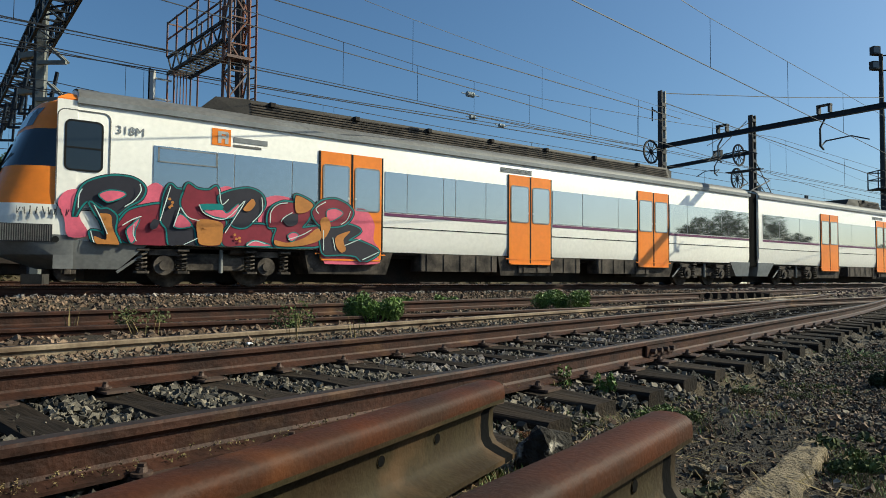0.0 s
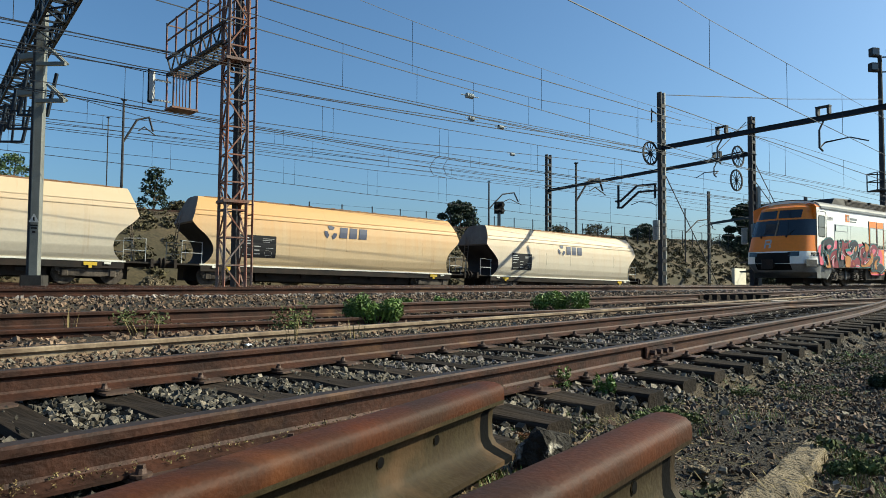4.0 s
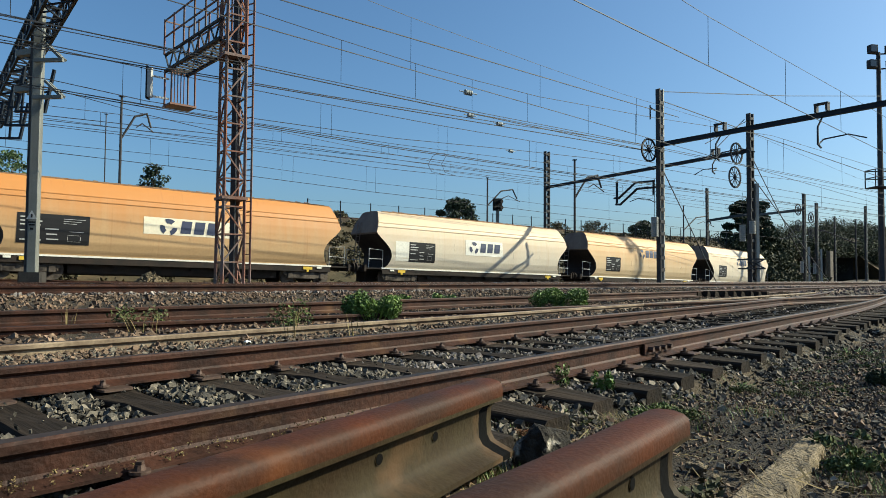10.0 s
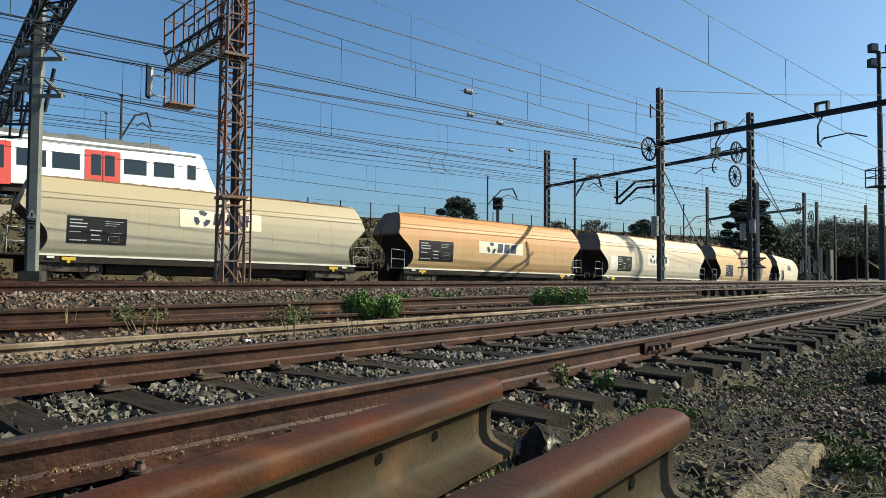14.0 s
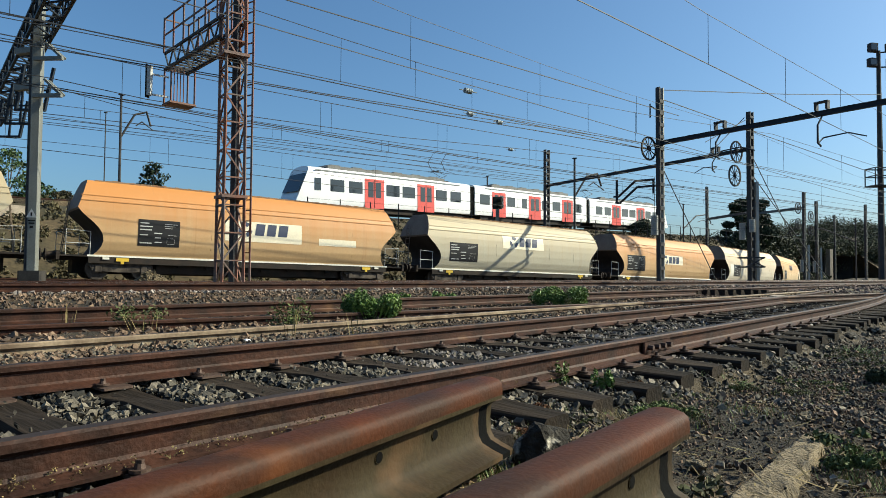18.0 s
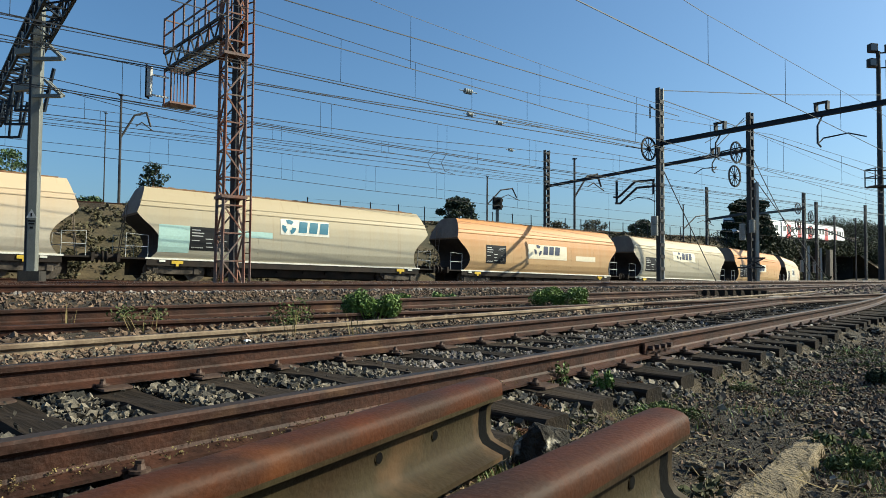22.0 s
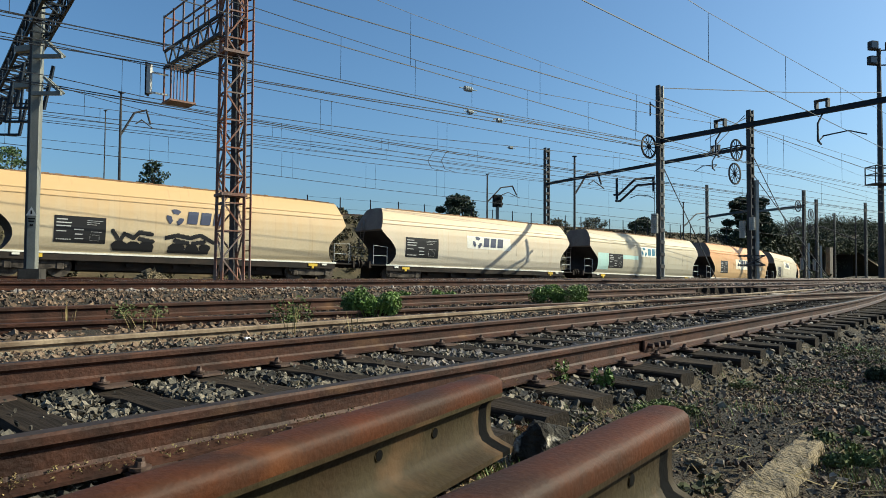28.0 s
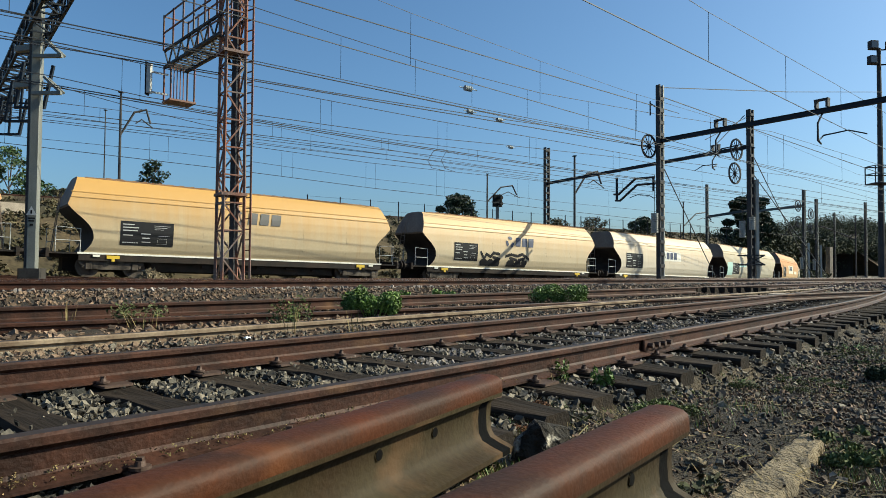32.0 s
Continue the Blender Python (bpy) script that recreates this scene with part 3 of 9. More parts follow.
def bogie(parent, x):
    me = Mesh()
    for sy in (-1, 1):
        y = sy * 1.06
        me.loft([[(x + a, y - 0.06, b) for a, b in ((-1.25, 0.55), (-0.9, 0.38), (-0.45, 0.33), (0.45, 0.33), (0.9, 0.38), (1.25, 0.55), (1.25, 0.70), (0.6, 0.72), (-0.6, 0.72), (-1.25, 0.70))],
                 [(x + a, y + 0.06, b) for a, b in ((-1.25, 0.55), (-0.9, 0.38), (-0.45, 0.33), (0.45, 0.33), (0.9, 0.38), (1.25, 0.55), (1.25, 0.70), (0.6, 0.72), (-0.6, 0.72), (-1.25, 0.70))]])
        for ax in (-0.9, 0.9):
            me.box((x + ax, y, 0.47), (0.30, 0.2, 0.26), bev=0.05)
            for q in (-0.2, 0.2):
                me.bar((x + ax + q, y, 0.4), (x + ax + q, y, 0.68), 0.11, None, 8)
    me.box((x, 0, 0.6), (0.5, 2.1, 0.25))
    b = part("bogie", me, M["bogie"], parent)
    for ax in (-0.9, 0.9):
        wm = Mesh()
        for sy in (-1, 1):
            wm.disc((x + ax, sy * 0.87, 0.46), (0, 1, 0), 0.46, 0.13, 18)
        wm.bar((x + ax, -0.9, 0.46), (x + ax, 0.9, 0.46), 0.16, None, 8)
        part("wheelset", wm, M["bogie"], b, "dark steel wheelset")
    return b


def letters(me, x, z, h, gap=0.0, grow=1.0):
    """Three heavy slanted block shapes in a row, in place of a company's name, and a round three-bladed emblem before them."""
    hug_into(me, x, x + h * 0.80, z, z + h, 0.022, 4, 0.15)
    hug_into(me, x + h * 1.05, x + h * 1.85, z, z + h, 0.022, 4, 0.15)
    hug_into(me, x + h * 2.1, x + h * 2.95, z, z + h, 0.022, 4, 0.15)


def emblem(me, x, z, r):
    """Three curved blades round a centre."""
    for k in range(3):
        a0 = math.pi / 2 + k * 2 * math.pi / 3
        for j in range(4):
            b0, b1 = a0 - 0.75 + j * 0.3, a0 - 0.75 + (j + 1) * 0.3
            o = len(me.v)
            for rr, bb in ((0.45, b0), (1.0, b0), (1.0, b1), (0.45, b1)):
                zz = z + r * rr * math.sin(bb)
                me.v.append((x + r * rr * math.cos(bb), -side_y(zz) - 0.022, zz))
            me.f.append((o, o + 1, o + 2, o + 3))
            me.mi.append(0)


M["roof_rust"] = mat("roof_rust", (0.20, 0.10, 0.05), 0.8, 0, (0.30, 0.19, 0.10), 3, 20, 0.5, 0.2)


TAGS = (([(0.2, 0.24, 0.17, 0.24), (0.5, 0.24, 0.15, 0.24), (0.78, 0.24, 0.17, 0.24)], [(0.05, 0.9, 0.2, 0.45), (0.2, 0.45, 0.3, 0.8), (0.3, 0.8, 0.5, 0.62), (0.5, 0.62, 0.62, 0.9), (0.62, 0.9, 0.9, 0.84), (0.62, 0.6, 0.92, 0.5), (0.1, 0.1, 0.9, 0.06)]),
        ([(0.24, 0.25, 0.16, 0.24), (0.54, 0.24, 0.13, 0.23), (0.8, 0.3, 0.12, 0.2)], [(0.02, 0.72, 0.25, 0.86), (0.25, 0.86, 0.5, 0.76), (0.5, 0.76, 0.7, 0.93), (0.7, 0.93, 0.97, 0.6), (0.2, 0.6, 0.45, 0.5), (0.55, 0.5, 0.78, 0.6), (0.1, 0.08, 0.85, 0.1)]))


def hopper_wagon(label, paint, panel=(-5.7, -3.85, 1.44, 2.5), logo_z=2.66, logo="logo_blue", plate=None, sign=None, tags=False, patches=(), group="train of grain hopper wagons", seed=0, scale=1.0):
    rnd = random.Random(seed)
    th = thing("hopper_wagon", label, "freight wagon", group)
    body = part("hopper_body", hopper_body(), [paint, M["end_grey"], M["end_shade"]], th, smooth=28)
    # seams and ribs on the shell
    seams = Mesh()
    for z in (3.52, 3.3):
        for sgn in (-1, 1):
            y = side_y(z) + 0.012
            seams.bar((-HALF + 0.12, sgn * y, z), (HALF - 0.12, sgn * y, z), 0.03, 0.035)
    for x in (-4.9, -2.4, 0.1, 2.6, 5.1):
        for z0, z1 in zip((1.05, 1.5, 2.0, 2.6), (1.5, 2.0, 2.6, 3.28)):
            seams.bar((x, -side_y(z0) - 0.002, z0), (x, -side_y(z1) - 0.002, z1), 0.012, 0.014)
    part("weld_seams", seams, paint, body)
    hatch = Mesh()
    hatch.box((0, 0, 4.27), (13.2, 0.7, 0.05))
    for i in range(26):
        x = -6.3 + 12.6 * i / 25 + rnd.uniform(-0.1, 0.1)
        hatch.box((x, -0.70, 4.235), (rnd.uniform(0.1, 0.35), 0.05, rnd.uniform(0.03, 0.09)))
    for sgn in (-1, 1):
        hatch.bar((-7.2, sgn * 0.73, 4.205), (7.2, sgn * 0.73, 4.205), 0.05, 0.05)
    part("roof_hatch", hatch, M["roof_rust"], body, "rust-stained roof hatch with clamps")
    sill = Mesh()
    for sgn in (-1, 1):
        sill.box((0, sgn * 1.24, 1.0), (2 * HALF - 0.9, 0.06, 0.075))
    part("white_sill", sill, M["sill_white"], th, "white-painted sill strip")
    fr = Mesh()
    for sgn in (-1, 1):
        fr.box((0, sgn * 1.2, 0.83), (2 * HALF - 1.0, 0.1, 0.27))
        fr.box((0, sgn * 0.5, 0.92), (17.0, 0.14, 0.24))
    for x in (-7.9, 7.9):
        fr.box((x, 0, 0.98), (1.3, 2.5, 0.07))
    for sx in (-1, 1):
        fr.box((sx * 8.52, 0, 0.98), (0.12, 2.6, 0.36))
        for y in (-0.95, 0.95):
            fr.bar((sx * 8.55, y, 1.0), (sx * 8.9, y, 1.0), 0.22, None, 10)
            fr.disc((sx * 8.93, y, 1.0), (1, 0, 0), 0.24, 0.05, 16)
        fr.bar((sx * 8.5, 0, 0.98), (sx * 9.02, 0, 0.95), 0.13)
    for i in range(6):
        x = -3.9 + 1.5 * i + rnd.uniform(-0.4, 0.4)
        fr.box((x, -0.98, 0.66 - rnd.uniform(0, 0.12)), (rnd.uniform(0.15, 0.9), 0.16, rnd.uniform(0.08, 0.22)))
    # added black boxes fill the gap below, standing in for deep shade
    fr.box((0, 0, 0.62), (9.2, 1.7, 0.62))
    fr.box((0, 0.35, 0.6), (15.6, 0.9, 0.72))
    for x in (-2.7, 0, 2.7):
        fr.loft([[(x - 0.9, -0.9, 0.95), (x + 0.9, -0.9, 0.95), (x + 0.9, 0.9, 0.95), (x - 0.9, 0.9, 0.95)],
                 [(x - 0.35, -0.45, 0.4), (x + 0.35, -0.45, 0.4), (x + 0.35, 0.45, 0.4), (x - 0.35, 0.45, 0.4)]])
    part("underframe", fr, M["black"], th)
    for x in (-6.1, 6.1):
        bogie(th, x)
    for sx in (-1, 1):
        for y in (-1.2, 1.2):
            rl = Mesh()
            a, b = sx * 7.35, sx * 8.25
            rl.path([(a, y, 1.0), (a, y, 2.0), (b, y, 2.05), (b, y, 1.0)], 0.032, 6)
            rl.bar((a, y, 1.5), (b, y, 1.5), 0.035, None, 6)
            part("handrail", rl, M["letter_white"], th, "white-painted end platform handrail")
        ld = Mesh()
        x = sx * (HALF + 0.12)
        for y in (0.25, 0.62):
            ld.bar((x + sx * 0.15, y, 1.05), (x - sx * 0.12, y, 3.6), 0.04, None, 5)
        for i in range(8):
            ld.bar((x, 0.25, 1.3 + 0.3 * i), (x, 0.62, 1.3 + 0.3 * i), 0.03, None, 5)
        part("end_ladder", ld, M["end_grey"], th)
        ym = Mesh()
        ym.box((sx * 6.1, -1.27, 0.86), (0.5, 0.05, 0.14))
        ym.box((sx * 6.1, -1.27, 0.74), (0.12, 0.05, 0.12))
        part("yellow_marking", ym, M["yellow"], th, "yellow jacking mark")
        wm = Mesh()
        wm.box((sx * 6.75, -1.275, 0.9), (0.26, 0.05, 0.09))
        part("white_handle", wm, M["sill_white"], th)
    x0, x1, za, zb = panel
    pl = part("data_placard", hugging(x0, x1, za, zb, 0.012, 7), M["placard"], th, "black data placard with white lettering bars")
    tx = Mesh()
    kx, kz = (x1 - x0) / 2.4, (zb - za) / 1.04

    def line_(a, b, c, d, n=2):
        hug_into(tx, x0 + a * kx, x0 + b * kx, za + (c * 0.8 + d * 0.2) * kz, za + (c * 0.25 + d * 0.75) * kz, 0.02, n)
    for r, (a, b) in enumerate(((0.1, 0.6), (0.1, 0.8), (0.1, 0.75))):
        line_(a, b, 0.86 - 0.13 * r, 0.94 - 0.13 * r)
    line_(0.1, 0.55, 0.4, 0.47)
    for i in range(7):
        line_(0.1 + 0.1 * i, 0.18 + 0.1 * i, 0.08, 0.16, 1)
    for a, b, c, d in ((0.95, 1.35, 0.13, 0.2), (0.95, 1.3, 0.3, 0.38), (0.9, 1.35, 0.48, 0.56), (1.5, 2.25, 0.88, 0.91), (1.5, 2.1, 0.8, 0.83), (1.5, 1.95, 0.72, 0.75), (1.7, 2.2, 0.44, 0.47)):
        line_(a, b, c, d)
    for a, b, c, d in ((1.65, 2.1, 0.1, 0.115), (1.65, 2.1, 0.325, 0.34), (1.65, 1.665, 0.1, 0.34), (2.085, 2.1, 0.1, 0.34)):
        line_(a, b, c, d, 1)
    pieces("placard_line", tx, M["letter_white"], pl)
    lg = Mesh()
    lt = Mesh()
    emblem(lg, -0.83, logo_z + 0.25, 0.37)
    letters(lt, -0.33, logo_z, 0.56)
    if plate:
        sp = part("sign_plate", hugging(*sign, 0.010, 6), M[plate], th, "pale sign plate behind the emblem")
        pieces("emblem_blade", lg, M[logo], sp, "dark blue emblem blade")
        pieces("name_block", lt, M[logo], sp, "dark blue block shape")
    else:
        pieces("emblem_blade", lg, M[logo], th, "dark blue emblem blade")
        pieces("name_block", lt, M[logo], th, "dark blue block shape")
    for (a, b, c, d, mm) in patches:
        part("paint_patch", hugging(a, b, c, d, 0.009, 5), M[mm], th, "pale repainted patch")
    if tags:
        for cx, wd in ((-2.53, 1.85), (-0.15, 2.2)):
            g = Mesh()
            blobs, strokes = TAGS[0 if cx < -2 else 1]
            nx, nz = 64, 28
            for i in range(nx):
                for j in range(nz):
                    u_, v_ = (i + 0.5) / nx, (j + 0.5) / nz
                    ok = any(((u_ - a) / c) ** 2 + ((v_ - b) / d) ** 2 < 1 for a, b, c, d in blobs)
                    for (a, b, c, d) in strokes:
                        px_, pz_ = (c - a) * 2.4, d - b
                        k = max(0.0, min(1.0, ((u_ - a) * 2.4 * px_ + (v_ - b) * pz_) / (px_ * px_ + pz_ * pz_)))
                        ok = ok or math.hypot((u_ - a) * 2.4 - px_ * k, v_ - b - pz_ * k) < 0.10
                    if ok:
                        hug_into(g, cx - wd / 2 + wd * i / nx, cx - wd / 2 + wd * (i + 1) / nx, 1.16 + 0.92 * j / nz, 1.16 + 0.92 * (j + 1) / nz, 0.014, 1)
            part("graffiti", g, M["placard"], th, "black spray-painted graffiti tag")
    return th


PAINT = {
    "white": wagon_paint("paint_white", (0.54, 0.41, 0.265), (0.56, 0.50, 0.40), (0.38, 0.25, 0.14)),
    "pale_orange": wagon_paint("paint_pale_orange", (0.54, 0.31, 0.12), (0.54, 0.41, 0.25), (0.38, 0.22, 0.09)),
    "orange": wagon_paint("paint_orange", (0.47, 0.205, 0.055), (0.49, 0.325, 0.165), (0.34, 0.16, 0.06)),
    "green_cream": wagon_paint("paint_greenish_cream", (0.40, 0.325, 0.205), (0.405, 0.37, 0.285), (0.29, 0.21, 0.11)),
    "cream": wagon_paint("paint_cream", (0.52, 0.345, 0.165), (0.52, 0.43, 0.29), (0.36, 0.23, 0.11)),
    "yellow_cream": wagon_paint("paint_yellow_cream", (0.46, 0.265, 0.075), (0.47, 0.38, 0.245), (0.36, 0.21, 0.08)),
}
WAGONS = []


def build_wagons():
    spec = {
        -1: ("pale_orange", "dusty pale orange grain hopper wagon", dict()),
        0: ("yellow_cream", "yellow-orange grain hopper wagon paling to cream below", dict(panel=(-5.9, -3.73, 1.4, 2.43), logo="logo_grey")),
        1: ("cream", "cream grain hopper wagon with black graffiti along its sill", dict(panel=(-5.52, -3.63, 1.42, 2.5), logo_z=2.5, tags=True)),
        2: ("white", "off-white grain hopper wagon with dusty roof", dict(panel=(-6.27, -3.9, 1.49, 2.62), logo_z=2.34, plate="sill_white", sign=(-1.66, 2.05, 2.2, 2.98))),
        3: ("green_cream", "greenish cream grain hopper wagon with pale teal patches", dict(panel=(-5.65, -3.79, 1.44, 2.5), logo_z=2.56, plate="sill_white", sign=(-1.28, 1.42, 2.42, 3.2), logo="logo_teal", patches=((-7.0, -5.66, 1.3, 2.52, "plate_teal"), (-3.78, -1.7, 2.16, 2.46, "plate_teal")))),
        4: ("orange", "orange grain hopper wagon faded to tan below", dict(panel=(-5.57, -3.83, 1.5, 2.65), logo_z=2.26, plate="plate_cream", sign=(-1.78, 2.13, 1.94, 2.9), patches=((3.1, 5.3, 1.95, 2.3, "plate_cream"),))),
        5: ("green_cream", "greenish cream grain hopper wagon", dict(panel=(-6.25, -4.0, 1.5, 2.62), logo_z=2.64, plate="plate_cream", sign=(-1.83, 2.01, 2.47, 3.28))),
        6: ("orange", "orange grain hopper wagon faded to tan below", dict(panel=(-6.5, -3.95, 1.46, 2.65), logo_z=2.2, plate="plate_cream", sign=(-1.87, 2.0, 2.1, 2.85))),
        7: ("white", "off-white grain hopper wagon with dusty roof", dict(panel=(-5.73, -3.85, 1.42, 2.55), logo_z=2.2, plate="sill_white", sign=(-1.5, 1.62, 1.98, 2.92), patches=((-6.65, -5.74, 1.45, 2.55, "sill_white"),))),
        8: ("pale_orange", "pale orange grain hopper wagon", dict()),
        9: ("white", "off-white leading grain hopper wagon", dict()),
    }
    for k, (paint, label, kw) in spec.items():
        WAGONS.append((k, hopper_wagon(label, PAINT[paint], seed=k + 10, **kw)))


build_wagons()


def wagon_pose(s):
    """On the goods line, carried by two bogies; s: the wagon's middle."""
    a, _ = goods(s - 6.1)
    b, _ = goods(s + 6.1)
    x = (b - a).normalized()
    y = Vector((-x.y, x.x, 0)).normalized()
    z = x.cross(y)
    m = Matrix((x, y, z)).transposed().to_4x4()
    m.translation = (a + b) / 2
    return m


def move_wagons():
    for k, th in WAGONS:
        start = -102.898 + 18.0308 * k + 7.4
        walk(th, [(t, wagon_pose(start + travelled(t))) for t in [1.0 * i for i in range(33)]])

# ---- commuter train on the main line ----
def body_ring(x, half, z0, zg, dy=0.0, squeeze=1.0):
    """A cross-section: skirt, side, rounded roof."""
    h = half * squeeze
    pts = [(-h * 0.96, z0), (-h, z0 + 0.25), (-h, zg - 0.02)]
    for i in range(1, 10):
        a = math.pi * i / 10
        pts.append((-h * math.cos(a) * (0.985 if 0 < i < 10 else 1), zg + 0.42 * math.sin(a) ** 0.8))
    pts += [(h, zg - 0.02), (h, z0 + 0.25), (h * 0.96, z0)]
    return [(x, y, z) for y, z in pts]


HW = 1.47


def train_bogie(parent, x, mat_="bogie"):
    b = bogie(parent, x)
    for ax in (-1.5, -0.72, 0.72, 1.5):
        k = Mesh()
        pts = [(x + ax + 0.1 * math.cos(j * 0.9), -1.34 + 0.1 * math.sin(j * 0.9), 0.34 + 0.0125 * j) for j in range(33)]
        k.path(pts, 0.035, 5)
        k.box((x + ax, -1.34, 0.31), (0.28, 0.24, 0.05), bev=0.04)
        k.box((x + ax, -1.34, 0.77), (0.28, 0.24, 0.05), bev=0.04)
        part("coil_spring", k, M[mat_], b, "grimy coil spring")
    for ax in (-1.08, 1.08):
        k = Mesh()
        k.disc((x + ax, -1.3, 0.45), (0, 1, 0), 0.2, 0.2, 16)
        k.disc((x + ax, -1.42, 0.45), (0, 1, 0), 0.1, 0.06, 12)
        part("axle_box", k, M[mat_], b, "dusty round axle box cover")
        k = Mesh()
        k.box((x + ax, -1.28, 0.72), (0.62, 0.16, 0.13), bev=0.03)
        part("spring_beam", k, M[mat_], b)
    k = Mesh()
    k.bar((x - 1.95, -1.36, 0.3), (x - 1.4, -1.36, 0.72), 0.06, None, 6)
    part("damper", k, M["skirt_grey"], b, "slanting grey damper")
    k = Mesh()
    k.bar((x + 0.1, -1.3, 0.3), (x + 0.1, -1.3, 0.9), 0.09, None, 8)
    part("damper", k, M["skirt_grey"], b, "upright grey damper")
    k = Mesh()
    k.bar((x + 0.3, -1.2, 0.8), (x + 0.95, -1.2, 0.8), 0.2, None, 12)
    part("air_tank", k, M[mat_], b, "small dusty air tank")
    k = Mesh()
    k.box((x, -1.22, 0.5), (1.3, 0.1, 0.28), bev=0.04)
    part("side_frame", k, M[mat_], b, "dusty bogie side frame")


def window_strip(parent, x0, x1, z0, z1, mullions, glass="win_blue"):
    edges = [x0] + list(mullions) + [x1]
    for a, b in zip(edges, edges[1:]):
        me = Mesh()
        me.box(((a + b) / 2, -HW - 0.004, (z0 + z1) / 2), (b - a - 0.022, 0.02, z1 - z0))
        part("window", me, M[glass], parent, "tinted bluish train window")


def rounded(cx, cz, w, h, r, n=4):
    """Twenty points round a rectangle with rounded corners."""
    out = []
    for k, (sx, sz) in enumerate(((1, 1), (-1, 1), (-1, -1), (1, -1))):
        for i in range(n + 1):
            g = math.pi / 2 * (k + i / n)
            out.append((cx + sx * (w / 2 - r) + r * math.cos(g), cz + sz * (h / 2 - r) + r * math.sin(g)))
    return out


def frame_ring(me, cx, cz, w, h, r, wide, y, depth=0.012):
    """A raised frame with rounded corners on a side that faces -y."""
    out, inn = rounded(cx, cz, w, h, r), rounded(cx, cz, w - 2 * wide, h - 2 * wide, max(r - wide, 0.01))
    me.loft([[(p[0], y + depth, p[1]) for p in out], [(p[0], y, p[1]) for p in out], [(p[0], y, p[1]) for p in inn], [(p[0], y + depth, p[1]) for p in inn]], True, False)


def train_door(parent, x, paint, z0, z1, w=1.68, glass="win_blue", wz=(1.86, 2.87), step=True):
    for j in range(2):
        a = x + j * w / 2
        d = Mesh()
        d.box((a + w / 4, -HW - 0.008, (z0 + z1) / 2), (w / 2 - 0.035, 0.03, z1 - z0))
        leaf = part("door_leaf", d, paint, parent)
        g = Mesh()
        g.add([(p[0], -HW - 0.034, p[1]) for p in rounded(a + w / 4, (wz[0] + wz[1]) / 2, w / 2 - 0.2, wz[1] - wz[0], 0.06)], [tuple(range(20))])
        part("door_window", g, M[glass], leaf, "tinted door window")
        g = Mesh()
        frame_ring(g, a + w / 4, (wz[0] + wz[1]) / 2, w / 2 - 0.14, wz[1] - wz[0] + 0.06, 0.08, 0.035, -HW - 0.036)
        part("window_frame", g, M["train_grey"], leaf, "grey door window frame")
        g = Mesh()
        g.disc((x + w / 2 + (0.09 if j else -0.09), -HW - 0.03, 2.12), (0, 1, 0), 0.03, 0.02, 10)
        part("door_button", g, M["letter_white"], leaf, "round door button")
    s = Mesh()
    s.box((x + w / 2, -HW - 0.012, (z0 + z1) / 2), (0.05, 0.034, z1 - z0))
    s.box((x - 0.01, -HW - 0.010, (z0 + z1) / 2), (0.03, 0.03, z1 - z0))
    s.box((x + w + 0.01, -HW - 0.010, (z0 + z1) / 2), (0.03, 0.03, z1 - z0))
    part("door_seal", s, M["rubber"], parent, "black rubber door seal")
    if step:
        t = Mesh()
        t.loft([[(x - 0.35, -HW + 0.03, 0.84), (x + w + 0.35, -HW + 0.03, 0.84), (x + w + 0.35, -0.6, 0.84), (x - 0.35, -0.6, 0.84)],
                [(x - 0.2, -HW + 0.1, 0.3), (x + w + 0.2, -HW + 0.1, 0.3), (x + w + 0.2, -0.6, 0.3), (x - 0.2, -0.6, 0.3)]])
        part("step_well", t, M["bogie"], parent, "grimy brown step well under a door")
        l = Mesh()
        l.box((x + w / 2, -HW - 0.02, 0.64), (w - 0.1, 0.05, 0.04))
        l.box((x + w / 2, -HW - 0.015, 0.78), (w + 0.2, 0.04, 0.03))
        part("step_edge", l, paint, parent)


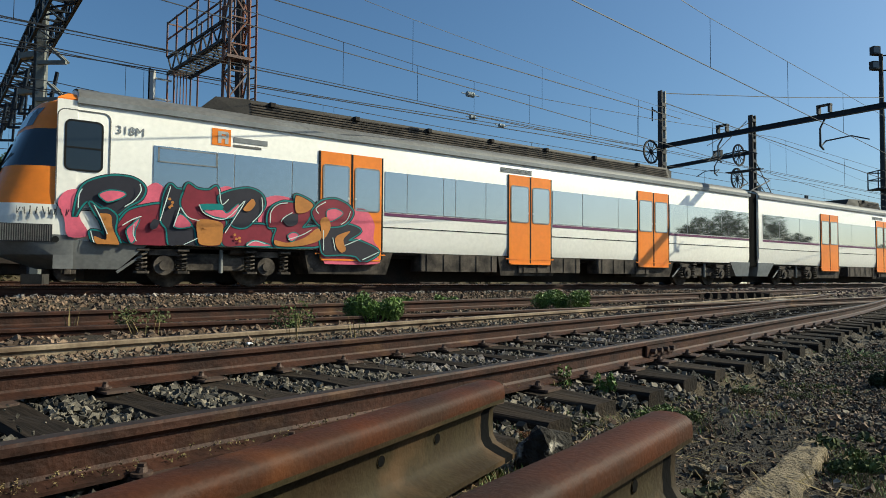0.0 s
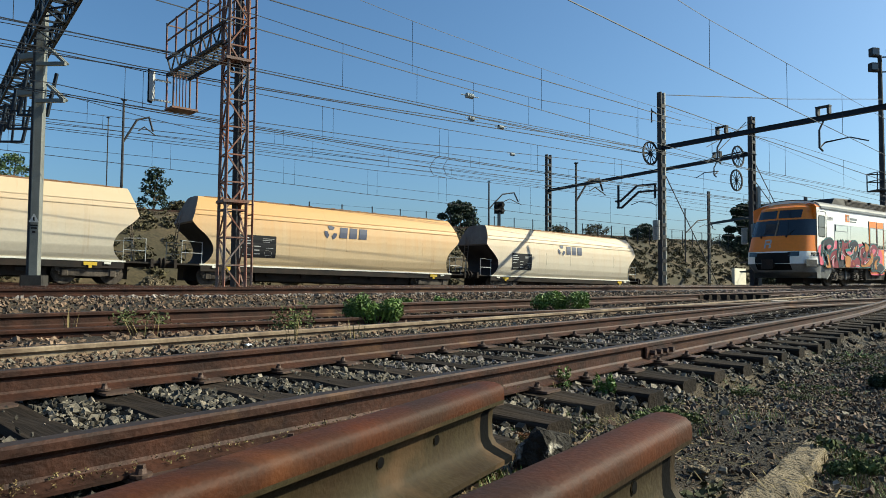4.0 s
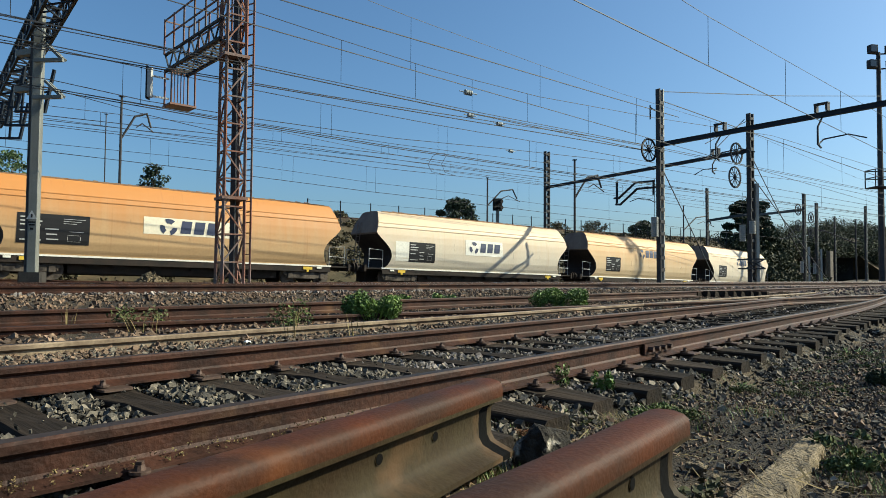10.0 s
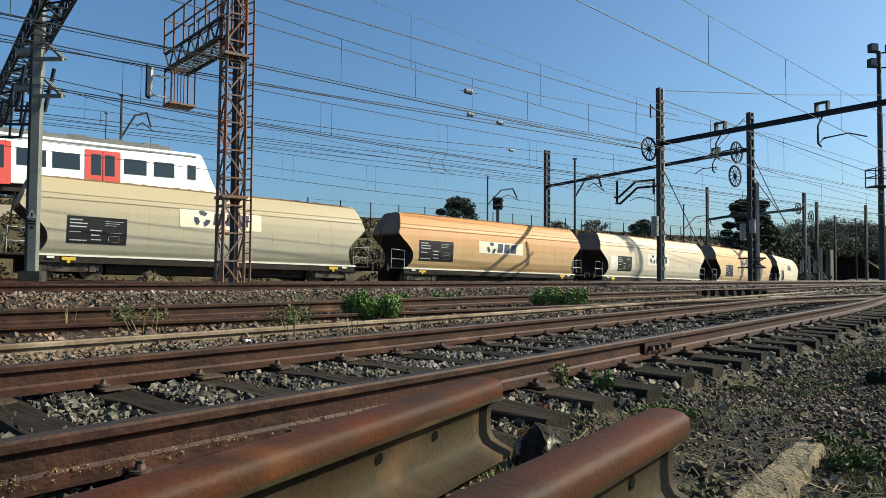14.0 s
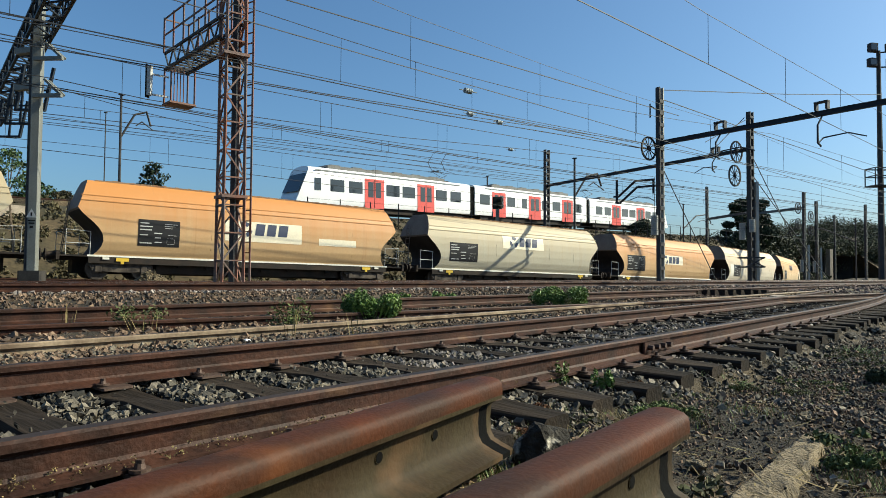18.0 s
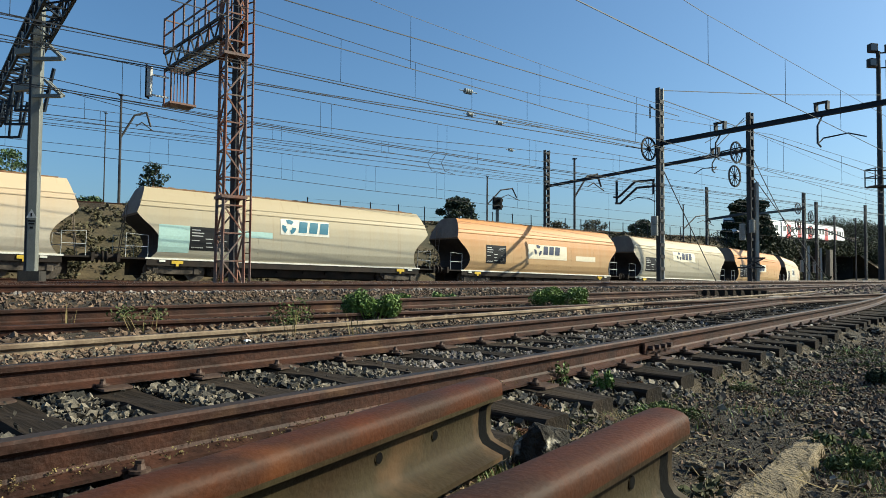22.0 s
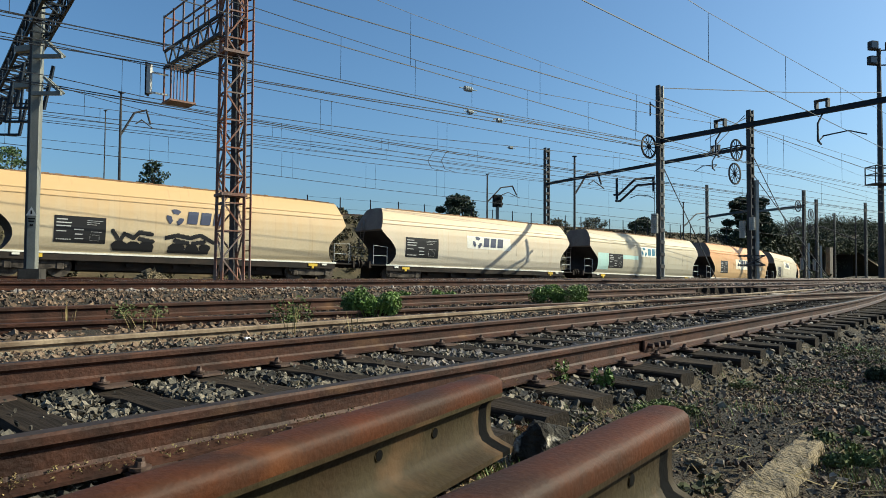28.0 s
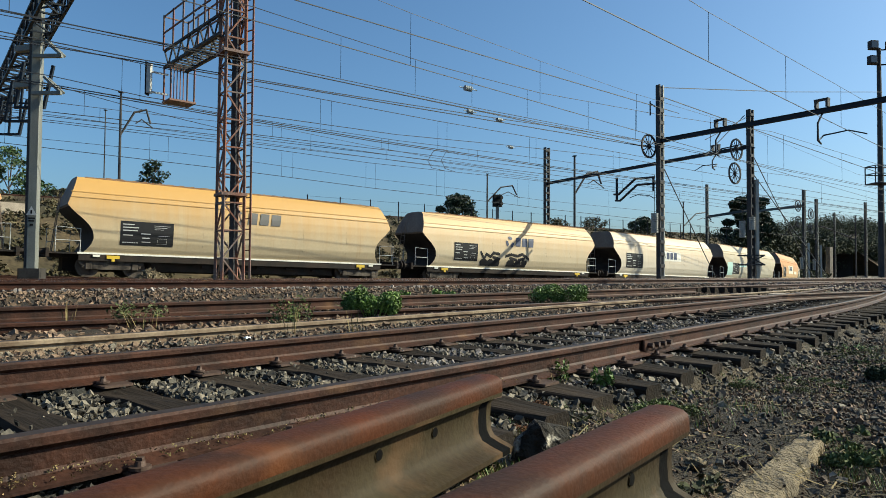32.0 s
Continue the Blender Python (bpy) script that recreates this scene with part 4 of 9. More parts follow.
def graffiti(parent):
    """A large painted tag: layered rounded shapes over the lower side, in pink, dark red, orange and teal outlines."""
    rnd = random.Random(12)
    cols = {n: mat("spray_" + n, c, 0.5, 0, tuple(q * 0.8 for q in c), 2.5, 14, 0.2, 0) for n, c in
            (("pink", (0.72, 0.13, 0.2)), ("maroon", (0.22, 0.018, 0.035)), ("charcoal", (0.022, 0.02, 0.03)), ("teal", (0.01, 0.2, 0.19)), ("amber", (0.50, 0.20, 0.04)), ("pale", (0.62, 0.72, 0.68)))}

    def blob(pts, layer, col, name="graffiti"):
        me = Mesh()
        y = -HW - 0.034 - 0.0012 * layer
        me.add([(a, y, b) for a, b in pts], [tuple(range(len(pts)))])
        part(name, me, cols[col], parent, "spray-painted " + {"pink": "pink cloud", "maroon": "dark red letter shape", "charcoal": "charcoal letter shape", "teal": "teal outline", "amber": "orange letter shape", "pale": "pale highlight"}[col])

    def cloud(cx, cz, rx, rz, n=22, rough=0.16):
        return [(cx + rx * math.cos(2 * math.pi * i / n) * (1 + rnd.uniform(-rough, rough)), max(0.62, cz + rz * math.sin(2 * math.pi * i / n) * (1 + rnd.uniform(-rough, rough)))) for i in range(n)]

    def stroke(pts, w):
        """A band of width w along points."""
        left, right = [], []
        for i, (x, z) in enumerate(pts):
            a, b = pts[max(i - 1, 0)], pts[min(i + 1, len(pts) - 1)]
            dx, dz = b[0] - a[0], b[1] - a[1]
            n = math.hypot(dx, dz) or 1
            left.append((x - dz / n * w / 2, z + dx / n * w / 2))
            right.append((x + dz / n * w / 2, z - dx / n * w / 2))
        return left, right

    def band(pts, w, layer, col):
        l, r = stroke(pts, w)
        me = Mesh()
        y = -HW - 0.034 - 0.0012 * layer
        for i in range(len(pts) - 1):
            low = 0.87 if pts[i][0] < 6.0 else 0.6
            l[i], l[i + 1], r[i], r[i + 1] = [(q[0], max(q[1], low)) for q in (l[i], l[i + 1], r[i], r[i + 1])]
            me.add([(l[i][0], y, l[i][1]), (l[i + 1][0], y, l[i + 1][1]), (r[i + 1][0], y, r[i + 1][1]), (r[i][0], y, r[i][1])], [(0, 1, 2, 3)])
        part("graffiti_stroke", me, cols[col], parent, "spray-painted " + {"teal": "teal outline", "maroon": "dark red letter stroke", "charcoal": "charcoal letter stroke", "amber": "orange letter stroke", "pale": "pale highlight", "pink": "pink stroke"}[col])

    def curve(pts, n=5):
        out = []
        for i in range(len(pts) - 1):
            p0, p1, p2, p3 = pts[max(i - 1, 0)], pts[i], pts[i + 1], pts[min(i + 2, len(pts) - 1)]
            for k in range(n):
                t = k / n
                out.append(tuple(0.5 * ((2 * p1[q]) + (-p0[q] + p2[q]) * t + (2 * p0[q] - 5 * p1[q] + 4 * p2[q] - p3[q]) * t * t + (-p0[q] + 3 * p1[q] - 3 * p2[q] + p3[q]) * t ** 3) for q in (0, 1)))
        return out + [pts[-1]]

    def closed(pts, n=5):
        out = []
        m = len(pts)
        for i in range(m):
            p0, p1, p2, p3 = pts[i - 1], pts[i], pts[(i + 1) % m], pts[(i + 2) % m]
            for k in range(n):
                t = k / n
                out.append(tuple(0.5 * ((2 * p1[q]) + (-p0[q] + p2[q]) * t * 0.9 + (2 * p0[q] - 5 * p1[q] + 4 * p2[q] - p3[q]) * t * t * 0.9 + (-p0[q] + 3 * p1[q] - 3 * p2[q] + p3[q]) * t ** 3 * 0.9 + (p2[q] - p1[q]) * 0.2 * (t * 0.5 + t * t * 1.5 - t ** 3)) for q in (0, 1)))
        return [(x, max(z, 0.84 if x < 6.0 else 0.5)) for x, z in out]

    for pts in (
            [(0.67, 1.60), (0.78, 1.81), (0.98, 1.87), (1.08, 1.72), (1.03, 1.36), (1.20, 1.01), (0.85, 0.97), (0.78, 1.30)],
            [(2.16, 1.97), (2.36, 2.12), (2.51, 2.05), (2.63, 1.89), (2.50, 1.66), (2.17, 1.64), (1.97, 1.70)],
            [(3.53, 2.03), (3.78, 2.17), (3.98, 2.12), (4.09, 2.00), (3.68, 1.87)],
            [(4.56, 1.88), (4.88, 2.05), (5.28, 2.01), (5.34, 1.83), (4.95, 1.69), (4.79, 1.31), (4.52, 1.30)],
            [(6.78, 1.81), (7.16, 1.90), (7.44, 1.56), (7.42, 1.15), (7.59, 0.89), (7.05, 0.96), (6.72, 1.35)],
            [(5.80, 0.79), (6.36, 0.82), (7.12, 0.65), (7.50, 0.73), (7.52, 0.56), (6.12, 0.54), (5.81, 0.68)]):
        blob(closed(pts, 4), 0, "pink")
    shapes = [
        ("charcoal", [(0.95, 1.36), (0.98, 1.62), (1.03, 1.83), (1.13, 1.99), (1.35, 2.11), (1.62, 2.18), (1.92, 2.17), (2.11, 2.07), (2.17, 1.94), (2.09, 1.76), (1.89, 1.63), (1.76, 1.50), (1.61, 1.39), (1.49, 1.55), (1.32, 1.65), (1.14, 1.66), (1.03, 1.52)]),
        ("maroon", [(1.65, 1.11), (1.81, 1.43), (1.95, 1.55), (2.19, 1.63), (2.49, 1.68), (2.47, 1.44), (2.43, 1.33), (2.55, 1.38), (2.66, 1.19), (2.65, 0.88), (2.21, 0.85), (1.97, 0.86), (1.78, 0.94)]),
        ("charcoal", [(1.20, 1.63), (1.37, 1.51), (1.51, 1.52), (1.66, 1.39), (1.64, 1.12), (1.74, 0.85), (1.62, 0.72), (1.33, 0.79), (1.22, 1.07), (1.38, 1.07), (1.47, 0.99), (1.42, 1.24)]),
        ("charcoal", [(2.50, 1.37), (2.54, 1.83), (2.64, 2.10), (2.77, 2.02), (2.92, 1.98), (3.10, 1.68), (3.23, 1.21), (3.22, 0.90), (2.84, 0.87), (2.66, 0.87), (2.61, 1.19)]),
        ("maroon", [(2.92, 1.96), (3.00, 2.15), (3.19, 2.05), (3.43, 2.05), (3.58, 2.14), (3.66, 1.92), (3.67, 1.72), (3.32, 1.69), (3.39, 1.55), (3.77, 1.43), (3.74, 1.20), (3.69, 0.90), (3.25, 0.88), (3.17, 1.21), (3.04, 1.40), (2.87, 1.71)]),
        ("maroon", [(3.77, 1.20), (4.04, 1.48), (4.31, 1.38), (4.65, 1.37), (4.82, 1.22), (4.89, 0.92), (4.53, 0.91), (4.11, 0.89), (3.80, 0.87), (3.71, 1.01)]),
        ("charcoal", [(3.64, 1.93), (3.93, 2.08), (4.29, 2.15), (4.55, 2.05), (4.63, 1.83), (4.47, 1.56), (4.21, 1.31), (3.92, 1.36), (4.09, 1.72), (3.84, 1.58), (3.70, 1.72)]),
        ("maroon", [(4.74, 1.34), (4.72, 1.60), (4.83, 1.80), (5.08, 1.92), (5.33, 1.92), (5.38, 2.10), (5.80, 1.91), (5.67, 1.55), (5.53, 1.35), (5.94, 1.39), (6.02, 1.10), (5.92, 0.95), (5.52, 0.92), (4.96, 0.91), (4.85, 1.05), (4.92, 1.32)]),
        ("charcoal", [(5.98, 1.45), (6.29, 1.44), (6.72, 1.48), (7.04, 1.35), (6.70, 1.11), (7.04, 1.09), (7.55, 0.86), (7.13, 0.61), (6.92, 0.74), (6.60, 0.78), (6.36, 0.77), (6.04, 0.81)]),
        ("maroon", [(5.77, 1.69), (5.85, 1.86), (6.03, 2.01), (6.34, 2.07), (6.65, 1.97), (6.82, 1.78), (6.69, 1.56), (6.44, 1.44), (5.98, 1.43)]),
    ]
    accents = [
        ("pink", [(1.36, 1.80), (1.52, 1.88), (1.71, 1.88), (1.81, 1.83), (1.69, 1.74), (1.51, 1.67), (1.41, 1.72)]),
        ("amber", [(1.37, 1.41), (1.56, 1.41), (1.60, 1.16), (1.72, 0.85), (1.62, 0.76), (1.35, 0.82), (1.28, 0.99), (1.49, 0.93), (1.46, 1.20)]),
        ("pink", [(1.85, 1.12), (1.96, 1.25), (2.07, 1.36), (1.99, 1.12), (1.99, 0.95), (1.93, 0.89)]),
        ("charcoal", [(2.27, 1.24), (2.34, 1.37), (2.44, 1.34), (2.41, 1.21), (2.31, 1.16)]),
        ("pink", [(2.75, 1.24), (2.85, 1.50), (3.07, 1.28)]),
        ("amber", [(3.21, 1.41), (3.68, 1.38), (3.72, 1.16), (3.66, 0.91), (3.28, 0.89), (3.20, 1.06)]),
        ("pink", [(3.33, 1.61), (3.69, 1.64), (3.81, 1.58), (4.05, 1.79), (3.94, 1.52), (3.59, 1.49)]),
        ("teal", [(3.22, 1.73), (3.66, 1.77), (3.70, 1.66), (3.34, 1.61)]),
        ("amber", [(4.15, 1.69), (4.34, 1.93), (4.42, 1.82), (4.29, 1.66)]),
        ("pink", [(4.26, 0.91), (4.39, 1.01), (4.63, 0.97), (4.75, 0.91)]),
        ("amber", [(5.37, 2.08), (5.77, 1.91), (5.64, 1.73), (5.37, 1.70)]),
        ("amber", [(4.87, 1.05), (5.18, 1.00), (5.58, 1.13), (5.91, 1.36), (5.99, 1.11), (5.52, 0.94), (4.94, 0.92)]),
        ("charcoal", [(5.05, 1.53), (5.21, 1.64), (5.41, 1.66), (5.39, 1.43), (5.17, 1.38)]),
        ("pink", [(5.19, 1.16), (5.32, 1.23), (5.42, 1.17), (5.27, 1.04)]),
        ("pink", [(6.13, 1.76), (6.34, 1.84), (6.54, 1.74), (6.21, 1.54)]),
        ("amber", [(6.35, 1.11), (6.44, 1.23), (6.75, 1.33), (6.57, 1.12), (6.64, 0.89), (6.52, 0.81), (6.40, 0.93)]),
        ("amber", [(5.98, 1.57), (6.16, 1.63), (6.23, 1.39), (6.05, 1.10), (5.99, 1.34)]),
    ]
    shines = [
        [(1.00, 1.51), (1.01, 1.76), (1.06, 1.88)],
        [(1.80, 1.59), (1.97, 1.72), (2.09, 1.92), (2.07, 2.06)],
        [(1.27, 1.58), (1.37, 1.38), (1.51, 1.04)],
        [(1.77, 1.22), (1.94, 1.34), (2.11, 1.42)],
        [(2.65, 2.06), (2.55, 1.69), (2.46, 1.34)],
        [(2.84, 1.64), (2.72, 1.24)],
        [(2.86, 1.64), (3.01, 1.45), (3.23, 1.39)],
        [(3.22, 1.73), (3.35, 1.54), (3.77, 1.46), (4.19, 1.88), (3.77, 1.16)],
        [(3.63, 2.09), (3.69, 1.77), (3.83, 1.88)],
        [(4.56, 1.98), (4.57, 1.67), (4.36, 1.42)],
        [(4.76, 1.42), (4.78, 1.68), (4.94, 1.85), (5.16, 1.90)],
        [(5.01, 1.46), (5.09, 1.57), (5.28, 1.69)],
        [(5.18, 1.07), (5.52, 1.19), (5.75, 1.32)],
        [(5.92, 1.70), (5.86, 1.83), (6.10, 1.99)],
        [(6.75, 1.81), (6.66, 1.60), (6.50, 1.48)],
        [(6.05, 1.32), (6.06, 0.85)],
        [(6.29, 1.16), (6.36, 0.86)],
        [(6.60, 0.98), (7.04, 1.16)],
        [(7.08, 0.65), (7.54, 0.85)],
        [(1.98, 1.25), (1.97, 1.06), (2.03, 0.92)],
        [(1.22, 1.09), (1.31, 0.81), (1.47, 0.79)],
        [(2.93, 0.88), (3.20, 1.02)],
        [(4.24, 0.90), (4.42, 1.01), (4.66, 0.95)],
    ]
    for k, (col, pts) in enumerate(shapes):
        ring = closed(pts)
        loop = ring + ring[:2]
        band(loop, 0.11, 2 + 4 * k, "charcoal")
        band(loop, 0.075, 3 + 4 * k, "teal")
        blob(ring, 4 + 4 * k, col)
        band(loop, 0.016, 5 + 4 * k, "charcoal")
    for k, (col, pts) in enumerate(accents):
        ring = closed(pts)
        if col == "pink":
            band(ring + ring[:2], 0.05, 46, "teal")
        blob(ring, 47, col)
    for pts in shines:
        band(curve(pts), 0.02, 50, "pale")
    for cx, cz in ((1.48, 1.35), (2.64, 1.72), (3.35, 1.22), (4.03, 1.06)):
        for k in range(4):
            blob(cloud(cx + rnd.uniform(-0.09, 0.09), cz + rnd.uniform(-0.09, 0.09), 0.03, 0.03, 9, 0.05), 50, "amber", "graffiti_dot")


def text_plate(s, x, z, size, material, parent, label, y=-HW - 0.012):
    c = bpy.data.curves.new("lettering", "FONT")
    c.body, c.size, c.extrude = s, size, 0.002
    ob = new("lettering", c)
    dg = bpy.context.evaluated_depsgraph_get()
    d = bpy.data.meshes.new_from_object(ob.evaluated_get(dg))
    bpy.data.objects.remove(ob)
    d.materials.clear()
    d.materials.append(material)
    o = new("lettering", d)
    o.matrix_basis = Matrix.Translation((x, y, z)) @ Matrix.Rotation(math.pi / 2, 4, "X")
    o.parent = parent
    o["label"] = label
    return o


def pantograph(parent, x, material):
    p = Mesh()
    for y in (-0.5, 0.5):
        p.bar((x - 0.8, y, 4.05), (x + 0.7, y * 1.0, 4.6), 0.05, None, 6)
        p.bar((x + 0.7, y, 4.6), (x - 0.5, y * 0.6, 4.95), 0.04, None, 6)
        p.bar((x - 0.9, y, 4.02), (x + 0.9, y, 4.02), 0.08)
    for q in (-0.62, -0.38):
        p.bar((x + q, -0.8, 4.98), (x + q, 0.8, 4.98), 0.05, None, 6)
    p.bar((x - 0.5, -0.5, 4.92), (x - 0.5, 0.5, 4.92), 0.05, None, 6)
    for q in (-0.8, 0.8):
        for y in (-0.45, 0.45):
            p.bar((x + q, y, 3.8), (x + q, y, 4.05), 0.12, None, 8)
    pieces("pantograph_bar", p, material, parent, "folded steel pantograph bar")


TRAIN = []


def commuter_train():
    th = thing("commuter_train", "white and orange commuter train with large graffiti beside its cab", "train")
    z0, zg = 0.86, 3.56
    cars = ((0.95, 24.6), (25.25, 48.6), (49.2, 73.0))
    for ci, (a, b) in enumerate(cars):
        me = Mesh()
        me.loft([body_ring(a, HW, z0, zg), body_ring((a + b) / 2, HW, z0, zg), body_ring(b - 0.12, HW, z0, zg), body_ring(b, HW * 0.97, z0, zg)])
        body = part("car_body", me, M["train_white"], th, "cream-white car body", smooth=40)
        rf = Mesh()
        rings = []
        for x in (a + 0.02, b - 0.1):
            rings.append([(x, -HW * math.cos(math.pi * i / 12) * 1.012, zg - 0.03 + 0.47 * math.sin(math.pi * i / 12) ** 0.78 + 0.02) for i in range(13)])
        rf.loft(rings, closed=False)
        part("roof", rf, M["roof_grey"], body, "grey weathered roof", smooth=True)
        gt = Mesh()
        gt.bar((a, -HW - 0.02, zg + 0.02), (b, -HW - 0.02, zg + 0.02), 0.06, 0.11)
        part("gutter", gt, M["train_grey"], body)
        ln = Mesh()
        ln.box(((a + b) / 2, -HW - 0.002, 1.48), (b - a - 0.05, 0.014, 0.022))
        part("body_joint", ln, M["rubber"], body)
        for q in range(3):
            x = a + 9.2 + q * 3.4
            sk = Mesh()
            sk.box((x, -1.2, 0.62), (2.6, 0.5, 0.46), bev=0.03)
            for k in range(5):
                sk.box((x - 1.1 + 0.55 * k, -1.455, 0.62), (0.03, 0.03, 0.42))
            part("underfloor_box", sk, M["bogie"], th, "rust-brown ribbed equipment box under the floor")
        # added black boxes close the view below, in place of the train's shadow
        kl = Mesh()
        kl.box(((a + b) / 2, 0.1, 0.53), (b - a - 0.6, 1.3, 0.84))
        kl.box(((a + b) / 2, 0, 0.8), (b - a - 7, 2.2, 0.16))
        kl.box(((a + b) / 2, 0, 0.835), (b - a - 0.7, 2.7, 0.06))
        part("underframe", kl, M["black"], th, "black filler boxes in place of the shade under the floor")
        for x in ((a + 2.72 if ci == 0 else a + 3.2), b - 3.0):
            train_bogie(th, x)
        if ci:
            fair = Mesh()
            fair.loft([[(a, -HW + 0.02, 0.9), (a + 1.2, -HW + 0.02, 0.9), (a + 1.2, 0, 0.9), (a, 0, 0.9)], [(a, -HW + 0.1, 0.35), (a + 0.8, -HW + 0.1, 0.35), (a + 0.8, 0, 0.35), (a, 0, 0.35)]])
            part("end_skirt", fair, M["train_grey"], th)
        fair = Mesh()
        fair.loft([[(b - 1.4, -HW + 0.02, 0.9), (b, -HW + 0.02, 0.9), (b, 0, 0.9), (b - 1.4, 0, 0.9)], [(b - 0.9, -HW + 0.1, 0.35), (b, -HW + 0.1, 0.35), (b, 0, 0.35), (b - 0.9, 0, 0.35)]])
        part("end_skirt", fair, M["train_grey"], th)
        if ci == 0:
            doors = (5.98, 11.84, 17.6)
            bands = ((2.32, 5.93, (3.6, 3.97, 5.29)), (7.74, 11.78, (8.4, 9.55, 9.95, 11.0)), (13.6, 17.6, (14.9, 16.6)), (19.35, b - 0.1, (20.4, 22.6)))
            pods = ((3.25, 20.3),)
        elif ci == 1:
            doors = (a + 5.2, a + 11.0, a + 16.8)
            bands = ((a + 0.3, a + 5.1, (a + 1.6, a + 3.3)), (a + 6.9, a + 10.9, (a + 8.3,)), (a + 12.7, a + 16.7, (a + 14.2,)), (a + 18.5, b - 0.3, (a + 20.2,)))
            pods = ((a + 9, a + 13),)
        else:
            doors = (a + 5.2, a + 11.0, a + 16.8)
            bands = ((a + 0.3, a + 5.1, (a + 2.0,)), (a + 6.9, a + 10.9, (a + 8.3,)), (a + 12.7, a + 16.7, (a + 14.2,)))
            pods = ((a + 4, a + 18),)
        for d in doors:
            train_door(body, d, M["train_orange"], 0.66, 3.2)
        for x0, x1, mu in bands:
            window_strip(body, x0, x1, 1.87, 2.88, mu)
            st = Mesh()
            st.box(((x0 + x1) / 2, -HW - 0.003, 1.805), (x1 - x0, 0.016, 0.075))
            part("purple_stripe", st, M["purple"], body, "dark purple stripe")
        for x0, x1 in pods:
            pd = Mesh()
            pd.loft([[(x0, -0.9, 3.8), (x0, 0.9, 3.8), (x0 + 0.45, 0.9, 4.24), (x0 + 0.45, -0.9, 4.24)], [(x0 + 1.2, -1.15, 3.72), (x0 + 1.2, 1.15, 3.72), (x0 + 1.2, 1.0, 4.26), (x0 + 1.2, -1.0, 4.26)],
                     [(x1 - 0.4, -1.15, 3.72), (x1 - 0.4, 1.15, 3.72), (x1 - 0.4, 1.0, 4.26), (x1 - 0.4, -1.0, 4.26)], [(x1, -0.9, 3.8), (x1, 0.9, 3.8), (x1, 0.9, 4.2), (x1, -0.9, 4.2)]])
            pod = part("roof_pod", pd, M["pod"], body, "long dark roof equipment housing")
            fin = Mesh()
            for k in range(7):
                z = 3.78 + 0.065 * k
                y = -1.15 + 0.15 * (z - 3.72) / 0.54 - 0.012
                fin.bar((x0 + 1.2, y, z), (x1 - 0.5, y, z), 0.028, 0.03)
            pieces("roof_pod_fin", fin, M["bogie"], pod)
            for k in range(int((x1 - x0) / 2.2)):
                cl = Mesh()
                cl.box((x0 + 1.7 + 2.2 * k, -1.06, 4.2), (0.14, 0.12, 0.1), bev=0.02)
                part("roof_clamp", cl, M["black"], pod)
        vt = Mesh()
        for k in range(4):
            vt.box((a + 11.2, -HW - 0.006, 3.27 + 0.035 * k), (1.2, 0.02, 0.02))
        part("side_vent", vt, M["train_grey"], body, "grey louvred vent")
    # gangways
    for a, b in ((24.6, 25.25), (48.6, 49.2)):
        g = Mesh()
        n = 7
        for k in range(n):
            x = a + (b - a) * (k + 0.5) / n
            g.loft([[(x - 0.04, -1.38, 0.75), (x - 0.04, 1.38, 0.75), (x - 0.04, 1.38, 3.7), (x - 0.04, 0.9, 3.86), (x - 0.04, -0.9, 3.86), (x - 0.04, -1.38, 3.7)],
                    [(x + 0.04, -1.38, 0.75), (x + 0.04, 1.38, 0.75), (x + 0.04, 1.38, 3.7), (x + 0.04, 0.9, 3.86), (x + 0.04, -0.9, 3.86), (x + 0.04, -1.38, 3.7)]])
        pieces("gangway_fold", g, M["deep_black"], th, "black rubber gangway fold")
    pantograph(th, 27.3, M["mast_dark"])
    # rear cab: raked orange mask
    def cab_ring(z, front, half):
        return [(0.95, -HW, z), (0.62, -HW + 0.01, z), (front + 0.52, -half - 0.08, z), (front + 0.2, -half + 0.12, z), (front + 0.05, -half + 0.45, z), (front - 0.06, 0, z), (front + 0.05, half - 0.45, z), (front + 0.2, half - 0.12, z), (front + 0.52, half + 0.08, z), (0.62, HW - 0.01, z), (0.95, HW, z)]
    levels = [(0.36, 0.5, 1.0), (0.62, -0.2, 1.2), (1.0, -0.5, 1.33), (1.32, -0.5, 1.34), (1.56, -0.47, 1.33), (2.28, -0.2, 1.3), (3.02, 0.1, 1.24), (3.3, 0.2, 1.2), (3.6, 0.36, 1.12)]
    names = (("bumper", "skirt_grey", "dark grey lower bumper panel"), ("bumper", "skirt_grey", "dark grey lower bumper panel"), ("cab_band", "train_white", "white band around the cab corner"), ("cab_band", "train_white", "white band below the orange mask"),
             ("cab_mask", "train_orange", "orange cab mask"), ("windscreen", "win_dark", "dark wraparound windscreen"), ("cab_brow", "train_orange", "orange brow above the windscreen"), ("cab_brow", "train_orange", "orange brow above the windscreen"))
    for (l0, l1, (nm, mm, lb)) in zip(levels, levels[1:], names):
        me = Mesh()
        me.loft([cab_ring(*l0), cab_ring(*l1)], closed=False)
        part(nm, me, M[mm], th, lb, smooth=35)
    cp = Mesh()
    top = cab_ring(*levels[-1])
    mid = [(x + 0.4 * (0.95 - x) + 0.05, y * 0.88, 3.73) for x, y, z in top]
    mid2 = [(x + 0.6 * (0.95 - x) + 0.1, y * 0.55, 3.84) for x, y, z in top]
    cp.loft([top, mid, mid2], closed=False)
    cp.add(mid2, [tuple(range(len(mid2)))])
    part("cab_roof", cp, M["train_orange"], th, smooth=35)
    bot = Mesh()
